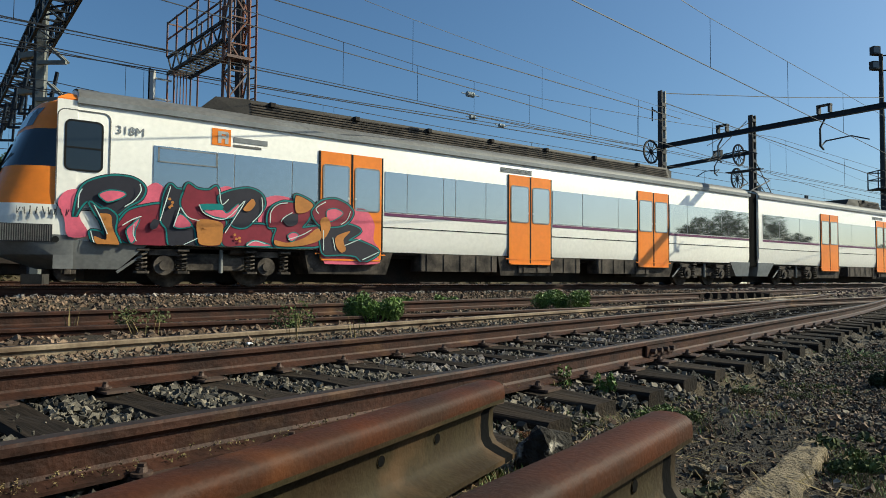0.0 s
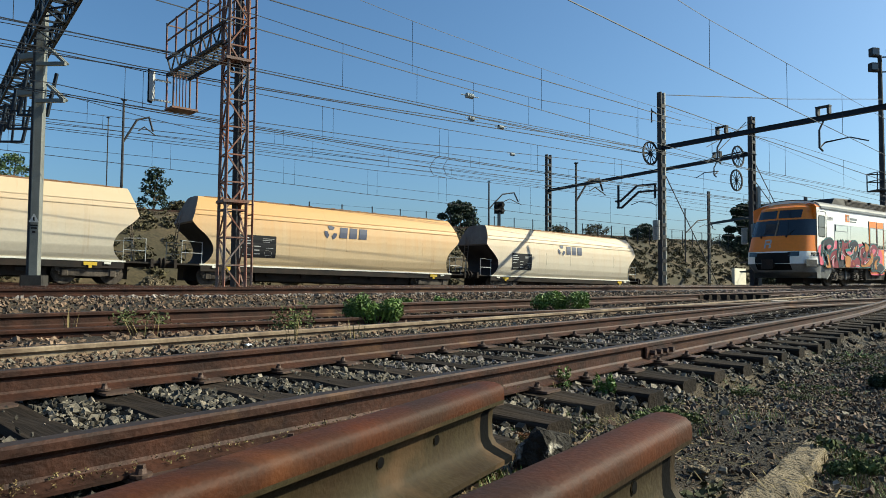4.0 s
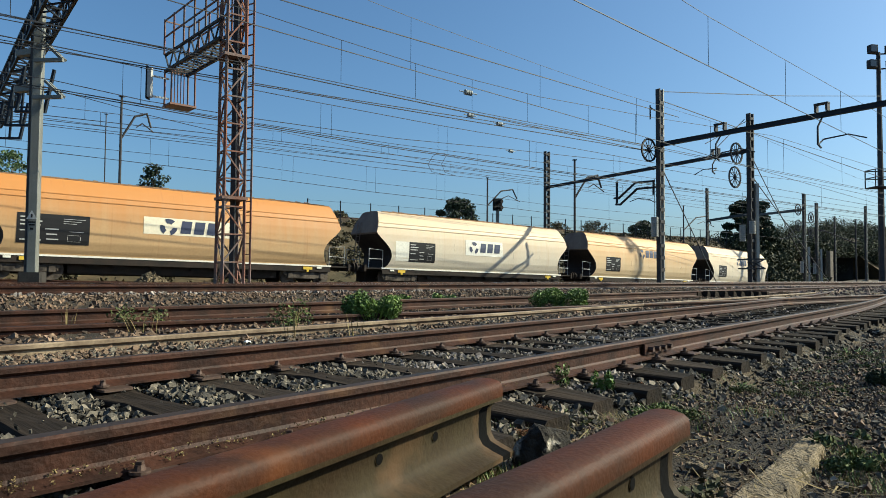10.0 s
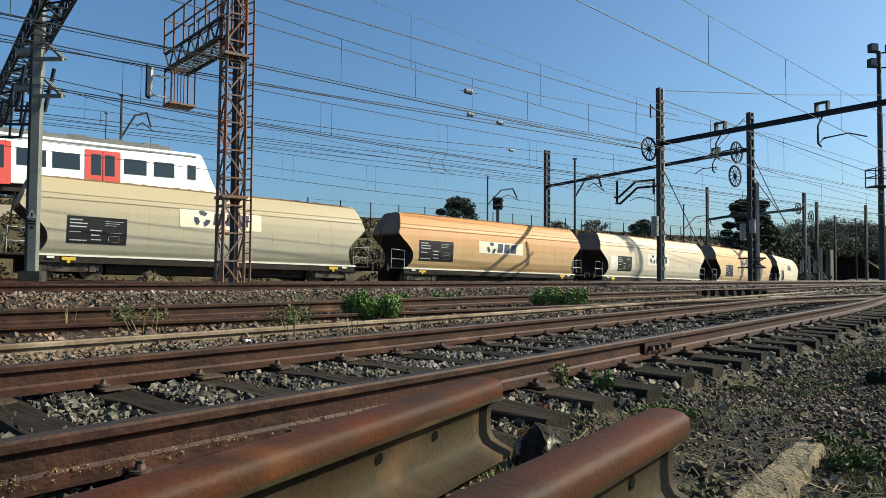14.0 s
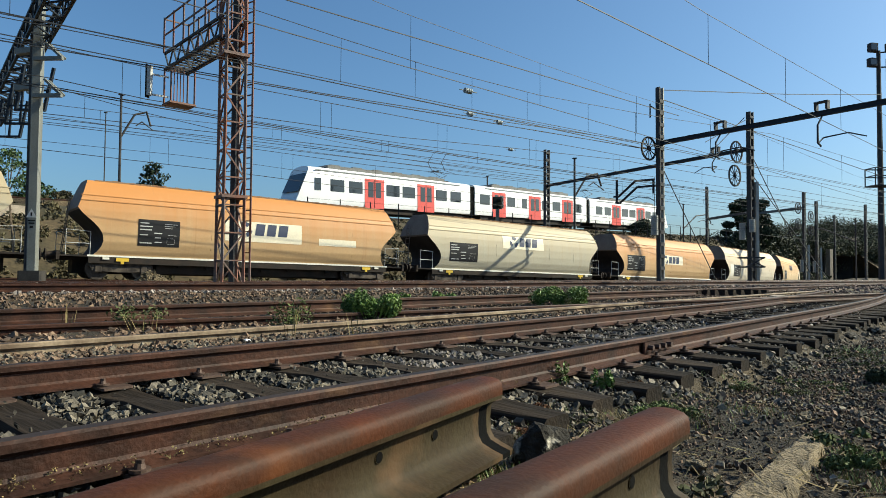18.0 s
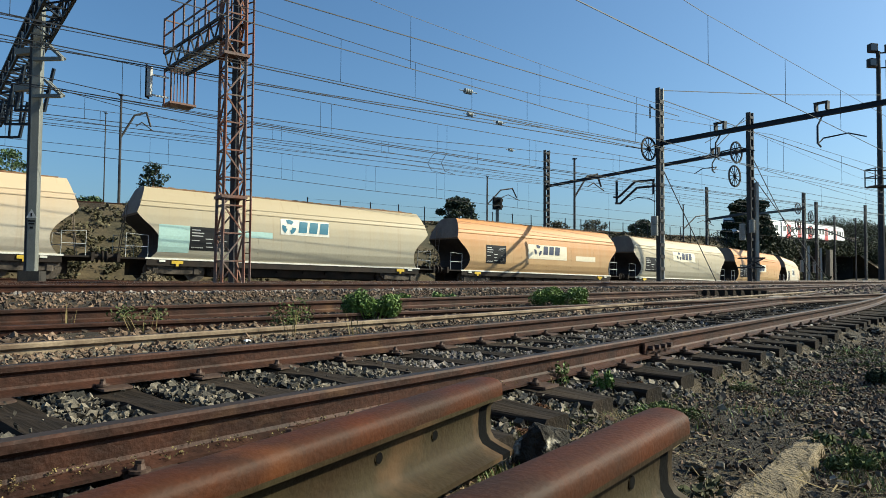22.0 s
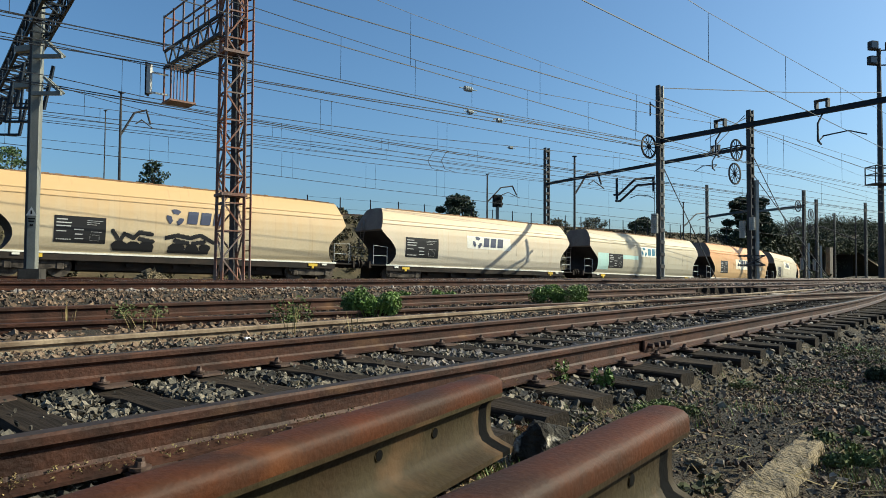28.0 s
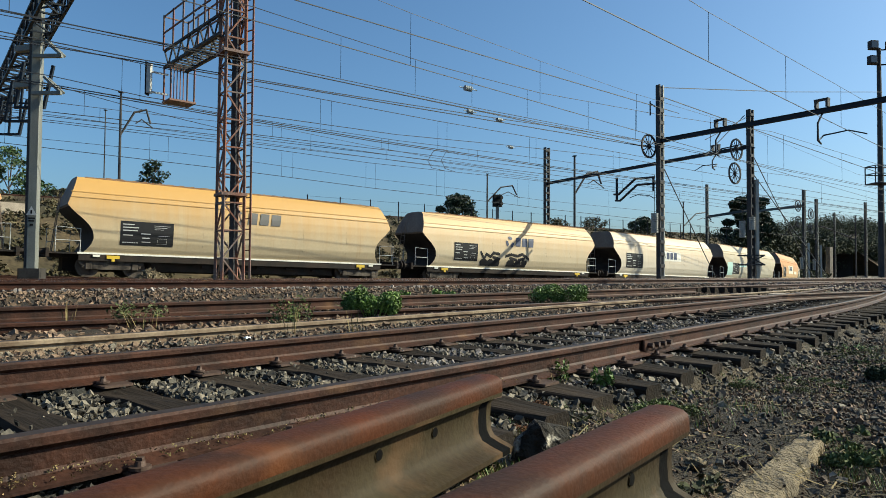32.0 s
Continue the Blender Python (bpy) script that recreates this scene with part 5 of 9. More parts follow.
    bot.add(cab_ring(*levels[0]), [tuple(range(11))])
    part("cab_floor", bot, M["black"], th)

    def front_x(z, y):
        for l0, l1 in zip(levels, levels[1:]):
            if l0[0] <= z <= l1[0]:
                k = (z - l0[0]) / (l1[0] - l0[0])
                fr_, hf = l0[1] + (l1[1] - l0[1]) * k, l0[2] + (l1[2] - l0[2]) * k
                q = min(abs(y) / (hf - 0.45), 1.0)
                x = fr_ - 0.06 + 0.11 * q
                if abs(y) > hf - 0.45:
                    x += 0.15 * (abs(y) - hf + 0.45) / 0.33
                return x
        return 0.0

    def on_front(name, y0, y1, za, zb, material, label, out=0.012, parent=None):
        me = Mesh()
        n = 6
        for i in range(n + 1):
            z = za + (zb - za) * i / n
            for j in range(5):
                y = y0 + (y1 - y0) * j / 4
                me.v.append((front_x(z, y) - out, y, z))
        for i in range(n):
            for j in range(4):
                q = i * 5 + j
                me.f.append((q, q + 1, q + 6, q + 5))
                me.mi.append(0)
        return part(name, me, M[material], parent or th, label)
    on_front("destination_display", -0.98, -0.05, 3.1, 3.48, "win_dark", "dark upper window of the cab")
    on_front("destination_display", 0.05, 0.98, 3.1, 3.48, "win_dark", "dark upper window of the cab")
    on_front("sun_blind", 0.0, 0.5, 2.38, 2.86, "mast_dark", "pale sun blind behind the windscreen")
    for y0, y1 in ((-1.15, -0.72), (0.72, 1.15)):
        on_front("headlight", y0, y1, 1.34, 1.54, "win_dark", "dark headlight cluster")
    on_front("coupler_recess", -0.8, 0.8, 0.72, 1.5, "rubber", "black coupler recess")
    for y0, y1, a, b in ((0.32, 0.39, 1.72, 2.12), (0.1, 0.32, 2.05, 2.12), (0.1, 0.32, 1.88, 1.95), (0.06, 0.13, 1.93, 2.08), (0.06, 0.16, 1.72, 1.88)):
        on_front("cab_emblem", y0, y1, a, b, "letter_white", "white emblem stroke on the orange mask", 0.016)
    for y in (-0.55, 0.62):
        wp = Mesh()
        wp.bar((front_x(2.26, y) - 0.04, y, 2.26), (front_x(2.6, y - 0.3) - 0.04, y - 0.3, 2.55), 0.014)
        wp.bar((front_x(2.26, y) - 0.05, y, 2.2), (front_x(2.26, y) - 0.02, y, 2.3), 0.06)
        part("wiper", wp, M["rubber"], th, "black windscreen wiper")
    cup = Mesh()
    cup.bar((-0.35, 0, 0.98), (-0.85, 0, 0.98), 0.34, None, 10)
    cup.box((-0.92, 0, 0.98), (0.16, 0.5, 0.42), bev=0.04)
    part("coupler", cup, M["black"], th, "black automatic coupler")
    for sgn in (-1, 1):
        sp = Mesh()
        sp.box((0.79, sgn * (HW + 0.005), 2.56), (0.34, 0.012, 2.02))
        part("cab_side_panel", sp, M["train_white"], th, "white side panel behind the orange mask")
    gr = Mesh()
    for k in range(22):
        gr.box((-0.2 + 0.036 * k, -1.375 - 0.0042 * k - 0.012, 1.02), (0.016, 0.03, 0.3))
    pieces("grille_bar", gr, M["roof_grey"], th, "grey grille bar")
    gr = Mesh()
    gr.box((0.19, -1.425, 1.02), (0.82, 0.02, 0.33), -0.11)
    part("grille_back", gr, M["mast_dark"], th, "dark recess behind the grille")
    sh = Mesh()
    sh.loft([[(0.62, -HW + 0.0, 0.9), (2.3, -HW + 0.0, 0.9), (2.3, 0, 0.9), (0.62, 0, 0.9)], [(0.75, -HW + 0.1, 0.36), (1.75, -HW + 0.1, 0.36), (1.75, 0, 0.36), (0.75, 0, 0.36)]])
    part("cab_skirt", sh, M["skirt_grey"], th, "dark grey side skirt below the cab")
    # driver's side window
    dw = Mesh()
    dw.add([(p[0], -HW - 0.014, p[1]) for p in rounded(1.08, 2.715, 0.6, 0.92, 0.09)], [tuple(range(20))])
    part("cab_side_window", dw, M["win_dark"], th, "dark driver's side window")
    fw = Mesh()
    frame_ring(fw, 1.08, 2.715, 0.66, 0.98, 0.11, 0.035, -HW - 0.018)
    fw.box((1.08, -HW - 0.018, 2.67), (0.6, 0.012, 0.03))
    part("window_frame", fw, M["rubber"], th, "black rubber window frame")
    fw = Mesh()
    frame_ring(fw, 1.08, 2.45, 0.92, 1.9, 0.14, 0.022, -HW - 0.012)
    part("door_outline", fw, M["roof_grey"], th, "thin grey outline of the cab door")
    for x_ in (0.65, 1.3):
        ln = Mesh()
        ln.disc((x_, -HW - 0.008, 0.91), (0, 1, 0), 0.06, 0.02, 14)
        part("socket_cover", ln, M["rubber"], th, "round black socket cover")
    ve = Mesh()
    ve.box((3.0, -HW - 0.02, 2.7), (1.12, 0.02, 0.26))
    part("vent_window", ve, M["win_blue"], th, "tilting vent pane")
    vf = Mesh()
    for q in ((3.0, 2.84, 1.18, 0.025), (3.0, 2.56, 1.18, 0.025), (2.42, 2.7, 0.025, 0.3), (3.58, 2.7, 0.025, 0.3)):
        vf.box((q[0], -HW - 0.028, q[1]), (q[2], 0.016, q[3]))
    part("vent_frame", vf, M["train_grey"], th)
    # marks
    text_plate("318M", 1.62, 3.03, 0.235, M["train_grey"], th, "grey fleet lettering")
    lg = Mesh()
    lg.box((3.68, -HW - 0.004, 3.22), (0.40, 0.012, 0.36))
    mk = part("operator_emblem", lg, M["train_orange"], th, "orange square emblem")
    lw = Mesh()
    for q in ((-0.06, 0, 0.07, 0.26), (0.03, 0.1, 0.16, 0.06), (0.03, 0, 0.16, 0.06), (0.1, 0.05, 0.06, 0.12), (0.09, -0.08, 0.07, 0.11)):
        lw.box((3.70 + q[0], -HW - 0.012, 3.22 + q[1]), (q[2], 0.01, q[3]))
    part("emblem_letter", lw, M["letter_white"], mk)
    bar = Mesh()
    bar.box((4.32, -HW - 0.004, 3.2), (0.76, 0.012, 0.11))
    part("operator_name", bar, M["train_grey"], th, "dark grey bar of lettering")
    bar = Mesh()
    bar.box((4.25, -HW - 0.004, 3.07), (0.62, 0.012, 0.05))
    part("operator_name", bar, M["roof_grey"], th, "grey bar of small lettering")
    rs = random.Random(8)
    for k in range(9):
        tg = Mesh()
        x_ = 0.02 + 0.098 * k
        pts = [(x_ + rs.uniform(0, 0.06), -HW - 0.028, 1.36 + 0.13 * (j % 2) + rs.uniform(-0.02, 0.02)) for j in range(4)]
        tg.path(pts, 0.016, 4)
        part("marker_stroke", tg, M["rubber"], th, "black marker scribble")
    lk = Mesh()
    lk.box((1.45, -HW - 0.004, 0.98), (0.45, 0.012, 0.16))
    part("side_hatch", lk, M["rubber"], th)
    graffiti(th)
    return th


def train_pose(s):
    m = Matrix.Identity(4)
    m[0][:3] = (U.x, W.x, 0)
    m[1][:3] = (U.y, W.y, 0)
    p = main(s, 15.65, 0.40)
    m.translation = p
    return m


def move_train(th):
    # place along the line of the body's cab edge, at the start
    walk(th, [(t, train_pose(0.57 + 7.39 * t)) for t in (0, 8, 16, 24, 32)])


TRAIN.append(commuter_train())


# ---- upper line train ----
def upper_train():
    th = thing("suburban_train", "white suburban train with red doors on the embankment", "train")
    zg, z0 = 3.56, 0.8
    n, ln = 3, 20.6
    for ci in range(n):
        a, b = ci * ln, (ci + 1) * ln - 0.75
        me = Mesh()
        r = [body_ring(a, HW, z0, zg), body_ring(b, HW, z0, zg)]
        def nose(x, sg):
            return [(x - sg * 0.15 + sg * (1.25 * max(0, p[2] - 1.2) / 2.7), p[1] * 0.92, p[2]) for p in body_ring(x, HW, z0, zg)]
        if ci == 0:
            r = [nose(a, 1), body_ring(a + 1.9, HW, z0, zg), body_ring(b, HW, z0, zg)]
        if ci == n - 1:
            r = [body_ring(a, HW, z0, zg), body_ring(b - 1.9, HW, z0, zg), nose(b, -1)]
        me.loft(r)
        body = part("car_body", me, M["cool_white"], th, smooth=40)
        # positions measured from the cab end, mirrored for the last car
        def at_(x, w):
            return a + x if ci < n - 1 else b - x - w
        for d in ((6.7, 12.85) if ci != 1 else (2.7, 8.75, 14.95)):
            x = at_(d, 1.9)
            dm = Mesh()
            dm.box((x + 0.95, -HW - 0.006, 2.0), (2.15, 0.02, 2.6), bev=0.0)
            pan = part("door_surround", dm, M["red"], body, "red door surround")
            for q in (0.2, 1.02):
                lf = Mesh()
                lf.box((x + q + 0.35, -HW - 0.022, 2.35), (0.58, 0.012, 1.35))
                part("door_window", lf, M["win_dark"], pan, "dark door window")
            sm = Mesh()
            sm.box((x + 0.95, -HW - 0.02, 2.0), (0.04, 0.012, 2.5))
            part("door_seal", sm, M["rubber"], pan)
        wins = ((1.5, 0.6), (3.02, 1.4), (4.9, 1.45), (9.0, 1.55), (10.9, 1.55), (15.1, 1.45), (17.06, 1.45)) if ci != 1 else ((0.7, 1.5), (5.0, 1.3), (7.45, 0.85), (11.0, 0.9), (13.0, 1.5), (17.3, 1.5))
        for wx, ww in wins:
            x = at_(wx, ww)
            w = Mesh()
            w.box((x + ww / 2, -HW - 0.004, 2.42), (ww, 0.02, 1.02))
            part("window", w, M["win_dark"], body, "dark train window")
        rp = Mesh()
        rp.box(((a + b) / 2, 0, 4.0), (b - a - 6, 1.9, 0.34), bev=0.1)
        for k in range(6):
            rp.box((a + 4 + 2.3 * k, -0.5, 4.2), (1.0, 0.6, 0.16))
        part("roof_pod", rp, M["roof_grey"], body)
        gt = Mesh()
        gt.bar((a + 1.5, -HW - 0.01, zg + 0.03), (b - 1.5, -HW - 0.01, zg + 0.03), 0.05, 0.1)
        part("gutter", gt, M["train_grey"], body)
        fr = Mesh()
        fr.box(((a + b) / 2, 0, 0.6), (b - a - 2, 2.4, 0.55))
        part("underframe", fr, M["black"], th)
        for x in (a + 3.5, b - 3.5):
            bogie(th, x)
        if ci < n - 1:
            g = Mesh()
            g.box((b + 0.375, 0, 2.2), (0.75, 2.6, 2.9))
            part("gangway", g, M["deep_black"], th)
    x = n * ln - 0.75
    for sg, x0 in ((1, 0.0), (-1, x)):
        ws = Mesh()
        q0, q1 = x0 - sg * 0.17 + sg * 1.25 * 0.5 / 2.7, x0 - sg * 0.17 + sg * 1.25 * 2.1 / 2.7
        ws.loft([[(q0, -1.3, 1.75), (q0, 1.3, 1.75)], [(q1, -1.26, 3.3), (q1, 1.26, 3.3)]], closed=False)
        part("windscreen", ws, M["win_dark"], th, "dark raked windscreen")
    pantograph(th, 16.8, M["mast_dark"])
    pantograph(th, 42.6, M["mast_dark"])
    return th


TRAIN.append(upper_train())


def upper_pose(s):
    x = (TOPD + Vector((0, 0, 0.018))).normalized()
    y = TOPN
    z = x.cross(y)
    m = Matrix((x, y, z)).transposed().to_4x4()
    m.translation = TOP0 + TOPD * s + Vector((0, 0, top_z(s)))
    return m


def move_upper(th):
    # the train gathers speed as it leaves
    gain = ((0, 146.0), (6, 37.0), (9, 17.5), (10, 15.5), (12, 11.4), (14, 7.4), (17, 1.3), (18, -0.6), (19, -1.75), (20, 0.5), (21, 3.4), (22, 9.0), (23, 17.0), (24, 28.0), (25, 41.0), (26, 54.0), (29, 93.0), (32, 132.0))
    walk(th, [(t, upper_pose(19.0 * (t - 18.966) + g)) for t, g in gain])

# ---- masts, portals and the signal tower ----
def batten_mast(name, base, height, width, depth, label, way=U, material="mast", group="catenary masts", gap=0.55, dark=None):
    """Two channels joined by battens. With dark given, one channel is coloured as sunlit, the rest as shaded."""
    th = thing(name, label, "catenary mast", group, Matrix.Translation(base))
    w2 = Vector((-way.y, way.x, 0))
    for sgn in (-1, 1):
        c = way * (sgn * (width / 2 - 0.03))
        m2 = Mesh()
        a = math.atan2(way.y, way.x)
        m2.box((c.x, c.y, height / 2), (0.07, depth, height), a)
        part("channel", m2, M[material if sgn > 0 or not dark else dark], th)
    n = int(height / gap)
    a = math.atan2(way.y, way.x)
    base_ob = None
    for i in range(n):
        z = 0.3 + i * gap
        for s2 in (-1, 1):
            p = w2 * (s2 * (depth / 2 + 0.005))
            m = Matrix.Translation((p.x, p.y, z)) @ Matrix.Rotation(a, 4, "Z")
            if base_ob is None:
                me = Mesh()
                me.box((0, 0, 0), (width - 0.02, 0.012, 0.16))
                base_ob = part("batten", me, M[dark or material], th)
                base_ob.matrix_basis = m
            else:
                again(base_ob, "batten", th, m)
    f = Mesh()
    f.box((0, 0, 0.0), (width + 0.5, depth + 0.5, 0.5), a, bev=0.04)
    part("footing", f, M["concrete"], th, "concrete footing block")
    return th


def lattice(me, a, b, wa, wb, n, leg=0.06, brace=0.035, way=U, faces=(0, 1, 2, 3), cross=True):
    """Four-legged lattice from a to b (any direction)."""
    a, b = Vector(a), Vector(b)
    d = (b - a).normalized()
    x = way - d * way.dot(d)
    x.normalize()
    y = d.cross(x).normalized()
    def corner(t, i):
        w = wa + (wb - wa) * t
        sx, sy = ((-1, -1), (1, -1), (1, 1), (-1, 1))[i]
        return a + (b - a) * t + x * (sx * w / 2) + y * (sy * w / 2)
    for i in range(4):
        me.bar(corner(0, i), corner(1, i), leg)
    for k in range(n):
        t0, t1 = k / n, (k + 1) / n
        for i in faces:
            j = (i + 1) % 4
            if (k + i) % 2:
                me.bar(corner(t0, i), corner(t1, j), brace)
            else:
                me.bar(corner(t0, j), corner(t1, i), brace)
            me.bar(corner(t1, i), corner(t1, j), brace)
    return me


def pulley(parent, c, r, way, name="tension_wheel"):
    me = Mesh()
    ax = Vector((-way.y, way.x, 0))
    me.disc(c, ax, r, 0.06, 24, 0, r * 0.86)
    rim = part(name, me, M["mast_dark"], parent, "spoked steel tensioning wheel")
    for k in range(6):
        a = math.pi * k / 6
        d = way * math.cos(a) + Vector((0, 0, math.sin(a)))
        sp = Mesh()
        sp.bar(Vector(c) - d * r * 0.9, Vector(c) + d * r * 0.9, 0.03)
        part("spoke", sp, M["mast_dark"], rim)
    hb = Mesh()
    hb.disc(c, ax, 0.07, 0.14, 10)
    part("hub", hb, M["mast_dark"], rim)
    return rim


def weights(parent, p, n=9):
    me = Mesh()
    me.bar((p[0], p[1], p[2]), (p[0], p[1], p[2] + 2.6), 0.025, None, 5)
    rod = part("weight_rod", me, M["mast_dark"], parent)
    first = None
    for i in range(n):
        m = Matrix.Translation((p[0], p[1], p[2] + 0.1 * i))
        if first is None:
            me = Mesh()
            me.disc((0, 0, 0), (0, 0, 1), 0.16, 0.085, 14)
            first = part("tension_weight", me, M["mast_pale"], rod, "round pale concrete tension weight")
            first.matrix_basis = m
        else:
            again(first, "tension_weight", rod, m)
    return rod


def gz(p):
    return ground_z(p[0], p[1])


def at(u_, w_):
    p = main(u_, w_)
    return Vector((p.x, p.y, gz(p)))


UPV = Vector((0, 0, 1))


def make_masts():
    # mast row between the main tracks
    p1 = Vector((9.98, 30.1, 0.10))
    m1 = batten_mast("catenary_mast", p1, 9.2, 0.33, 0.22, "grey battened steel catenary mast with tensioning wheel", material="mast_pale", dark="mast_dark")
    pulley(m1, (-0.55, -0.1, 6.35), 0.55, U)
    weights(m1, (-0.35, -0.25, 2.4))
    arm = Mesh()
    arm.bar((-0.2, 0, 8.2), (-0.45, 0, 8.35), 0.05)
    arm.bar((-0.45, 0, 7.8), (-0.45, 0, 8.45), 0.05)
    part("bracket", arm, M["mast_dark"], m1)
    p2 = Vector((16.6, 35.35, 0.1))
    m2 = batten_mast("catenary_mast", p2, 9.4, 0.36, 0.24, "dark battened steel catenary mast with two tensioning wheels", material="mast_dark")
    pulley(m2, (-0.7, 0.1, 7.25), 0.6, U)
    pulley(m2, (-0.8, 0.1, 5.95), 0.6, U)
    weights(m2, (-0.55, -0.2, 2.5))
    weights(m2, (-0.1, -0.35, 2.9), 7)
    pl = Mesh()
    pl.bar((0.33, 0, 0), (0.33, 0, 5.6), 0.16)
    part("side_post", pl, M["mast_pale"], m2, "pale grey steel side post")
    cage = Mesh()
    for z in (1.0, 1.5):
        cage.path([(-0.5, -0.45, z), (0.5, -0.45, z), (0.5, 0.45, z), (-0.5, 0.45, z), (-0.5, -0.45, z)], 0.06, 4)
    for a in (-0.5, 0.5):
        cage.bar((a, -0.45, 1.0), (-a, -0.45, 1.5), 0.06)
    part("weight_cage", cage, M["mast_dark"], m2)
    p3 = main(36.2, 36.6)
    p3 = Vector((p3.x, p3.y, gz(p3)))
    m3 = batten_mast("catenary_mast", p3, 11.0, 0.45, 0.26, "dark battened steel mast carrying a portal beam", material="mast_dark")
    # portal beams
    def portal(a, b, z, label, hang, paired=False, w=0.13, h=0.17):
        th = thing("portal_beam", label, "portal beam", "catenary portal beams", Matrix.Translation((a.x, a.y, z)))
        d = Vector((b.x - a.x, b.y - a.y, 0))
        me = Mesh()
        me.bar((0, 0, 0), d, w, h)
        me.bar(Vector((0, 0, h / 2)), d + Vector((0, 0, h / 2)), w + 0.06, 0.02)
        me.bar(Vector((0, 0, -h / 2)), d + Vector((0, 0, -h / 2)), w + 0.06, 0.02)
        part("girder", me, M["beam"], th, "dark grey steel girder")
        n = d.normalized()
        for s, drop in hang:
            c = n * s
            k = Mesh()
            k.path([c + Vector((0, 0, -0.1)), c + U * -0.35 + Vector((0, 0, -0.5)), c + U * -0.35 + Vector((0, 0, -drop)), c + U * -0.1 + Vector((0, 0, -drop - 0.1))], 0.07, 5)
            k.path([c + U * -0.3 + Vector((0, 0, -drop)), c + U * 0.1 + Vector((0, 0, -drop + 0.25)), c + n * 0.9 + Vector((0, 0, -drop + 0.28)), c + n * 1.5 + Vector((0, 0, -drop + 0.05))], 0.05, 5)
            part("registration_arm", k, M["beam"], th, "dark bracket hanging from the beam")
            q = Mesh()
            q.box(c + Vector((0, 0, 0.42)), (0.5, 0.2, 0.06), math.atan2(n.y, n.x))
            q.box(c + n * 0.2 + Vector((0, 0, 0.27)), (0.08, 0.2, 0.3), math.atan2(n.y, n.x))
            q.box(c - n * 0.2 + Vector((0, 0, 0.27)), (0.08, 0.2, 0.3), math.atan2(n.y, n.x))
            part("insulator_mount", q, M["mast_dark"], th)
        if paired:
            # two parallel registration tubes on a drop post
            def on_beam(px, py):
                r = (px - 784) / 1162.0
                s = (r * a.y - a.x) / (n.x - r * n.y)
                return n * s + Vector((0, 0, 0.66 + (481 + 0.0066 * (px - 400) - py) / 1162.0 * (a.y + n.y * s) - z))
            dp = Mesh()
            dp.bar(on_beam(1092, 318), on_beam(1092, 357), 0.13)
            dp.bar(on_beam(1157, 318), on_beam(1157, 342), 0.11)
            post = part("drop_post", dp, M["beam"], th, "dark drop post below the beam")
            for dy, dx in ((0, 0), (-11, -3)):
                k = Mesh()
                k.path([on_beam(1090 + dx, 359 + dy), on_beam(1098 + dx, 359 + dy), on_beam(1128 + dx, 331 + dy), on_beam(1162 + dx, 328 + dy)], 0.15, 6)
                part("registration_tube", k, M["beam"], post, "dark bent registration tube")
            q = Mesh()
            q.path([on_beam(1115, 354), on_beam(1130, 348), on_beam(1150, 350), on_beam(1160, 356)], 0.05, 5)
            part("steady_arm", q, M["beam"], post)
        return th
    far = p1 - W * 10.2
    portal(p1, far, 6.72, "dark grey portal beam over the main line", ((3.0, 1.05), (7.1, 1.15)))
    portal(p2, p3, 7.5, "dark grey portal beam reaching over the goods line", ((2.2, 0.9),), True)
    # thin masts and brackets behind the goods line
    def tube_mast(p, h, label, arm=None, material="mast_dark", w=0.22, arm_z=None):
        th = thing("catenary_mast", label, "catenary mast", "catenary masts", Matrix.Translation(p))
        me = Mesh()
        me.bar((0, 0, -0.3), (0, 0, h), w, None, 8, 0, w * 0.75)
        me.box((0, 0, h + 0.03), (w + 0.1, w + 0.1, 0.06))
        part("pole", me, M[material], th)
        f = Mesh()
        f.box((0, 0, 0.0), (0.7, 0.7, 0.5))
        part("footing", f, M["concrete"], th)
        if arm:
            z = arm_z or h - 1.4
            k = Mesh()
            d = Vector(arm)
            L = d.length
            k.path([Vector((0, 0, z - 1.7)), d * 0.45 + Vector((0, 0, z + 0.1)), d * 0.85 + Vector((0, 0, z + 0.42)), d + Vector((0, 0, z - 0.6))], 0.16, 5)
            k.path([d * 0.5 + Vector((0, 0, z - 0.7)), d * 0.7 + Vector((0, 0, z - 0.35)), d * 1.1 + Vector((0, 0, z - 0.9))], 0.09, 5)
            part("cantilever_arm", k, M[material], th, "curved cantilever arm")
        return th
    def by_ray(px, dist):
        return Vector(((px - 784) / 1162.0 * dist, dist, 0))
    for px, dist, top_y, arm, label in ((1017, 53, 280, (2.6, 1.8, 0), "dark steel catenary pole with cantilever arm"), (862, 73.5, 312, (3.6, 2.6, 0), "dark steel pole with curved cantilever arm on the embankment"),
                                        (181, 48.5, 198, None, "thin dark pole on the embankment"), (208, 47.5, 166, (1.6, 1.3, 0), "dark steel pole with curved cantilever arm on the embankment"), (1210, 84, 362, (5.0, 3.6, 0), "dark steel catenary pole with cantilever arm"),
                                        (1515, 86, 386, (-6.5, 5, 0), "dark steel catenary pole with long cantilever arm")):
        p = by_ray(px, dist)
        up = (px in (862, 208, 181))
        p.z = top_z((p - TOP0).dot(TOPD)) - 0.7 if up else gz(p)
        h = 0.66 + ((481 + 0.0066 * (px - 400)) - top_y) / 1162.0 * dist - p.z
        tube_mast(p, h, label, arm, w=0.1 if px == 181 else 0.22)
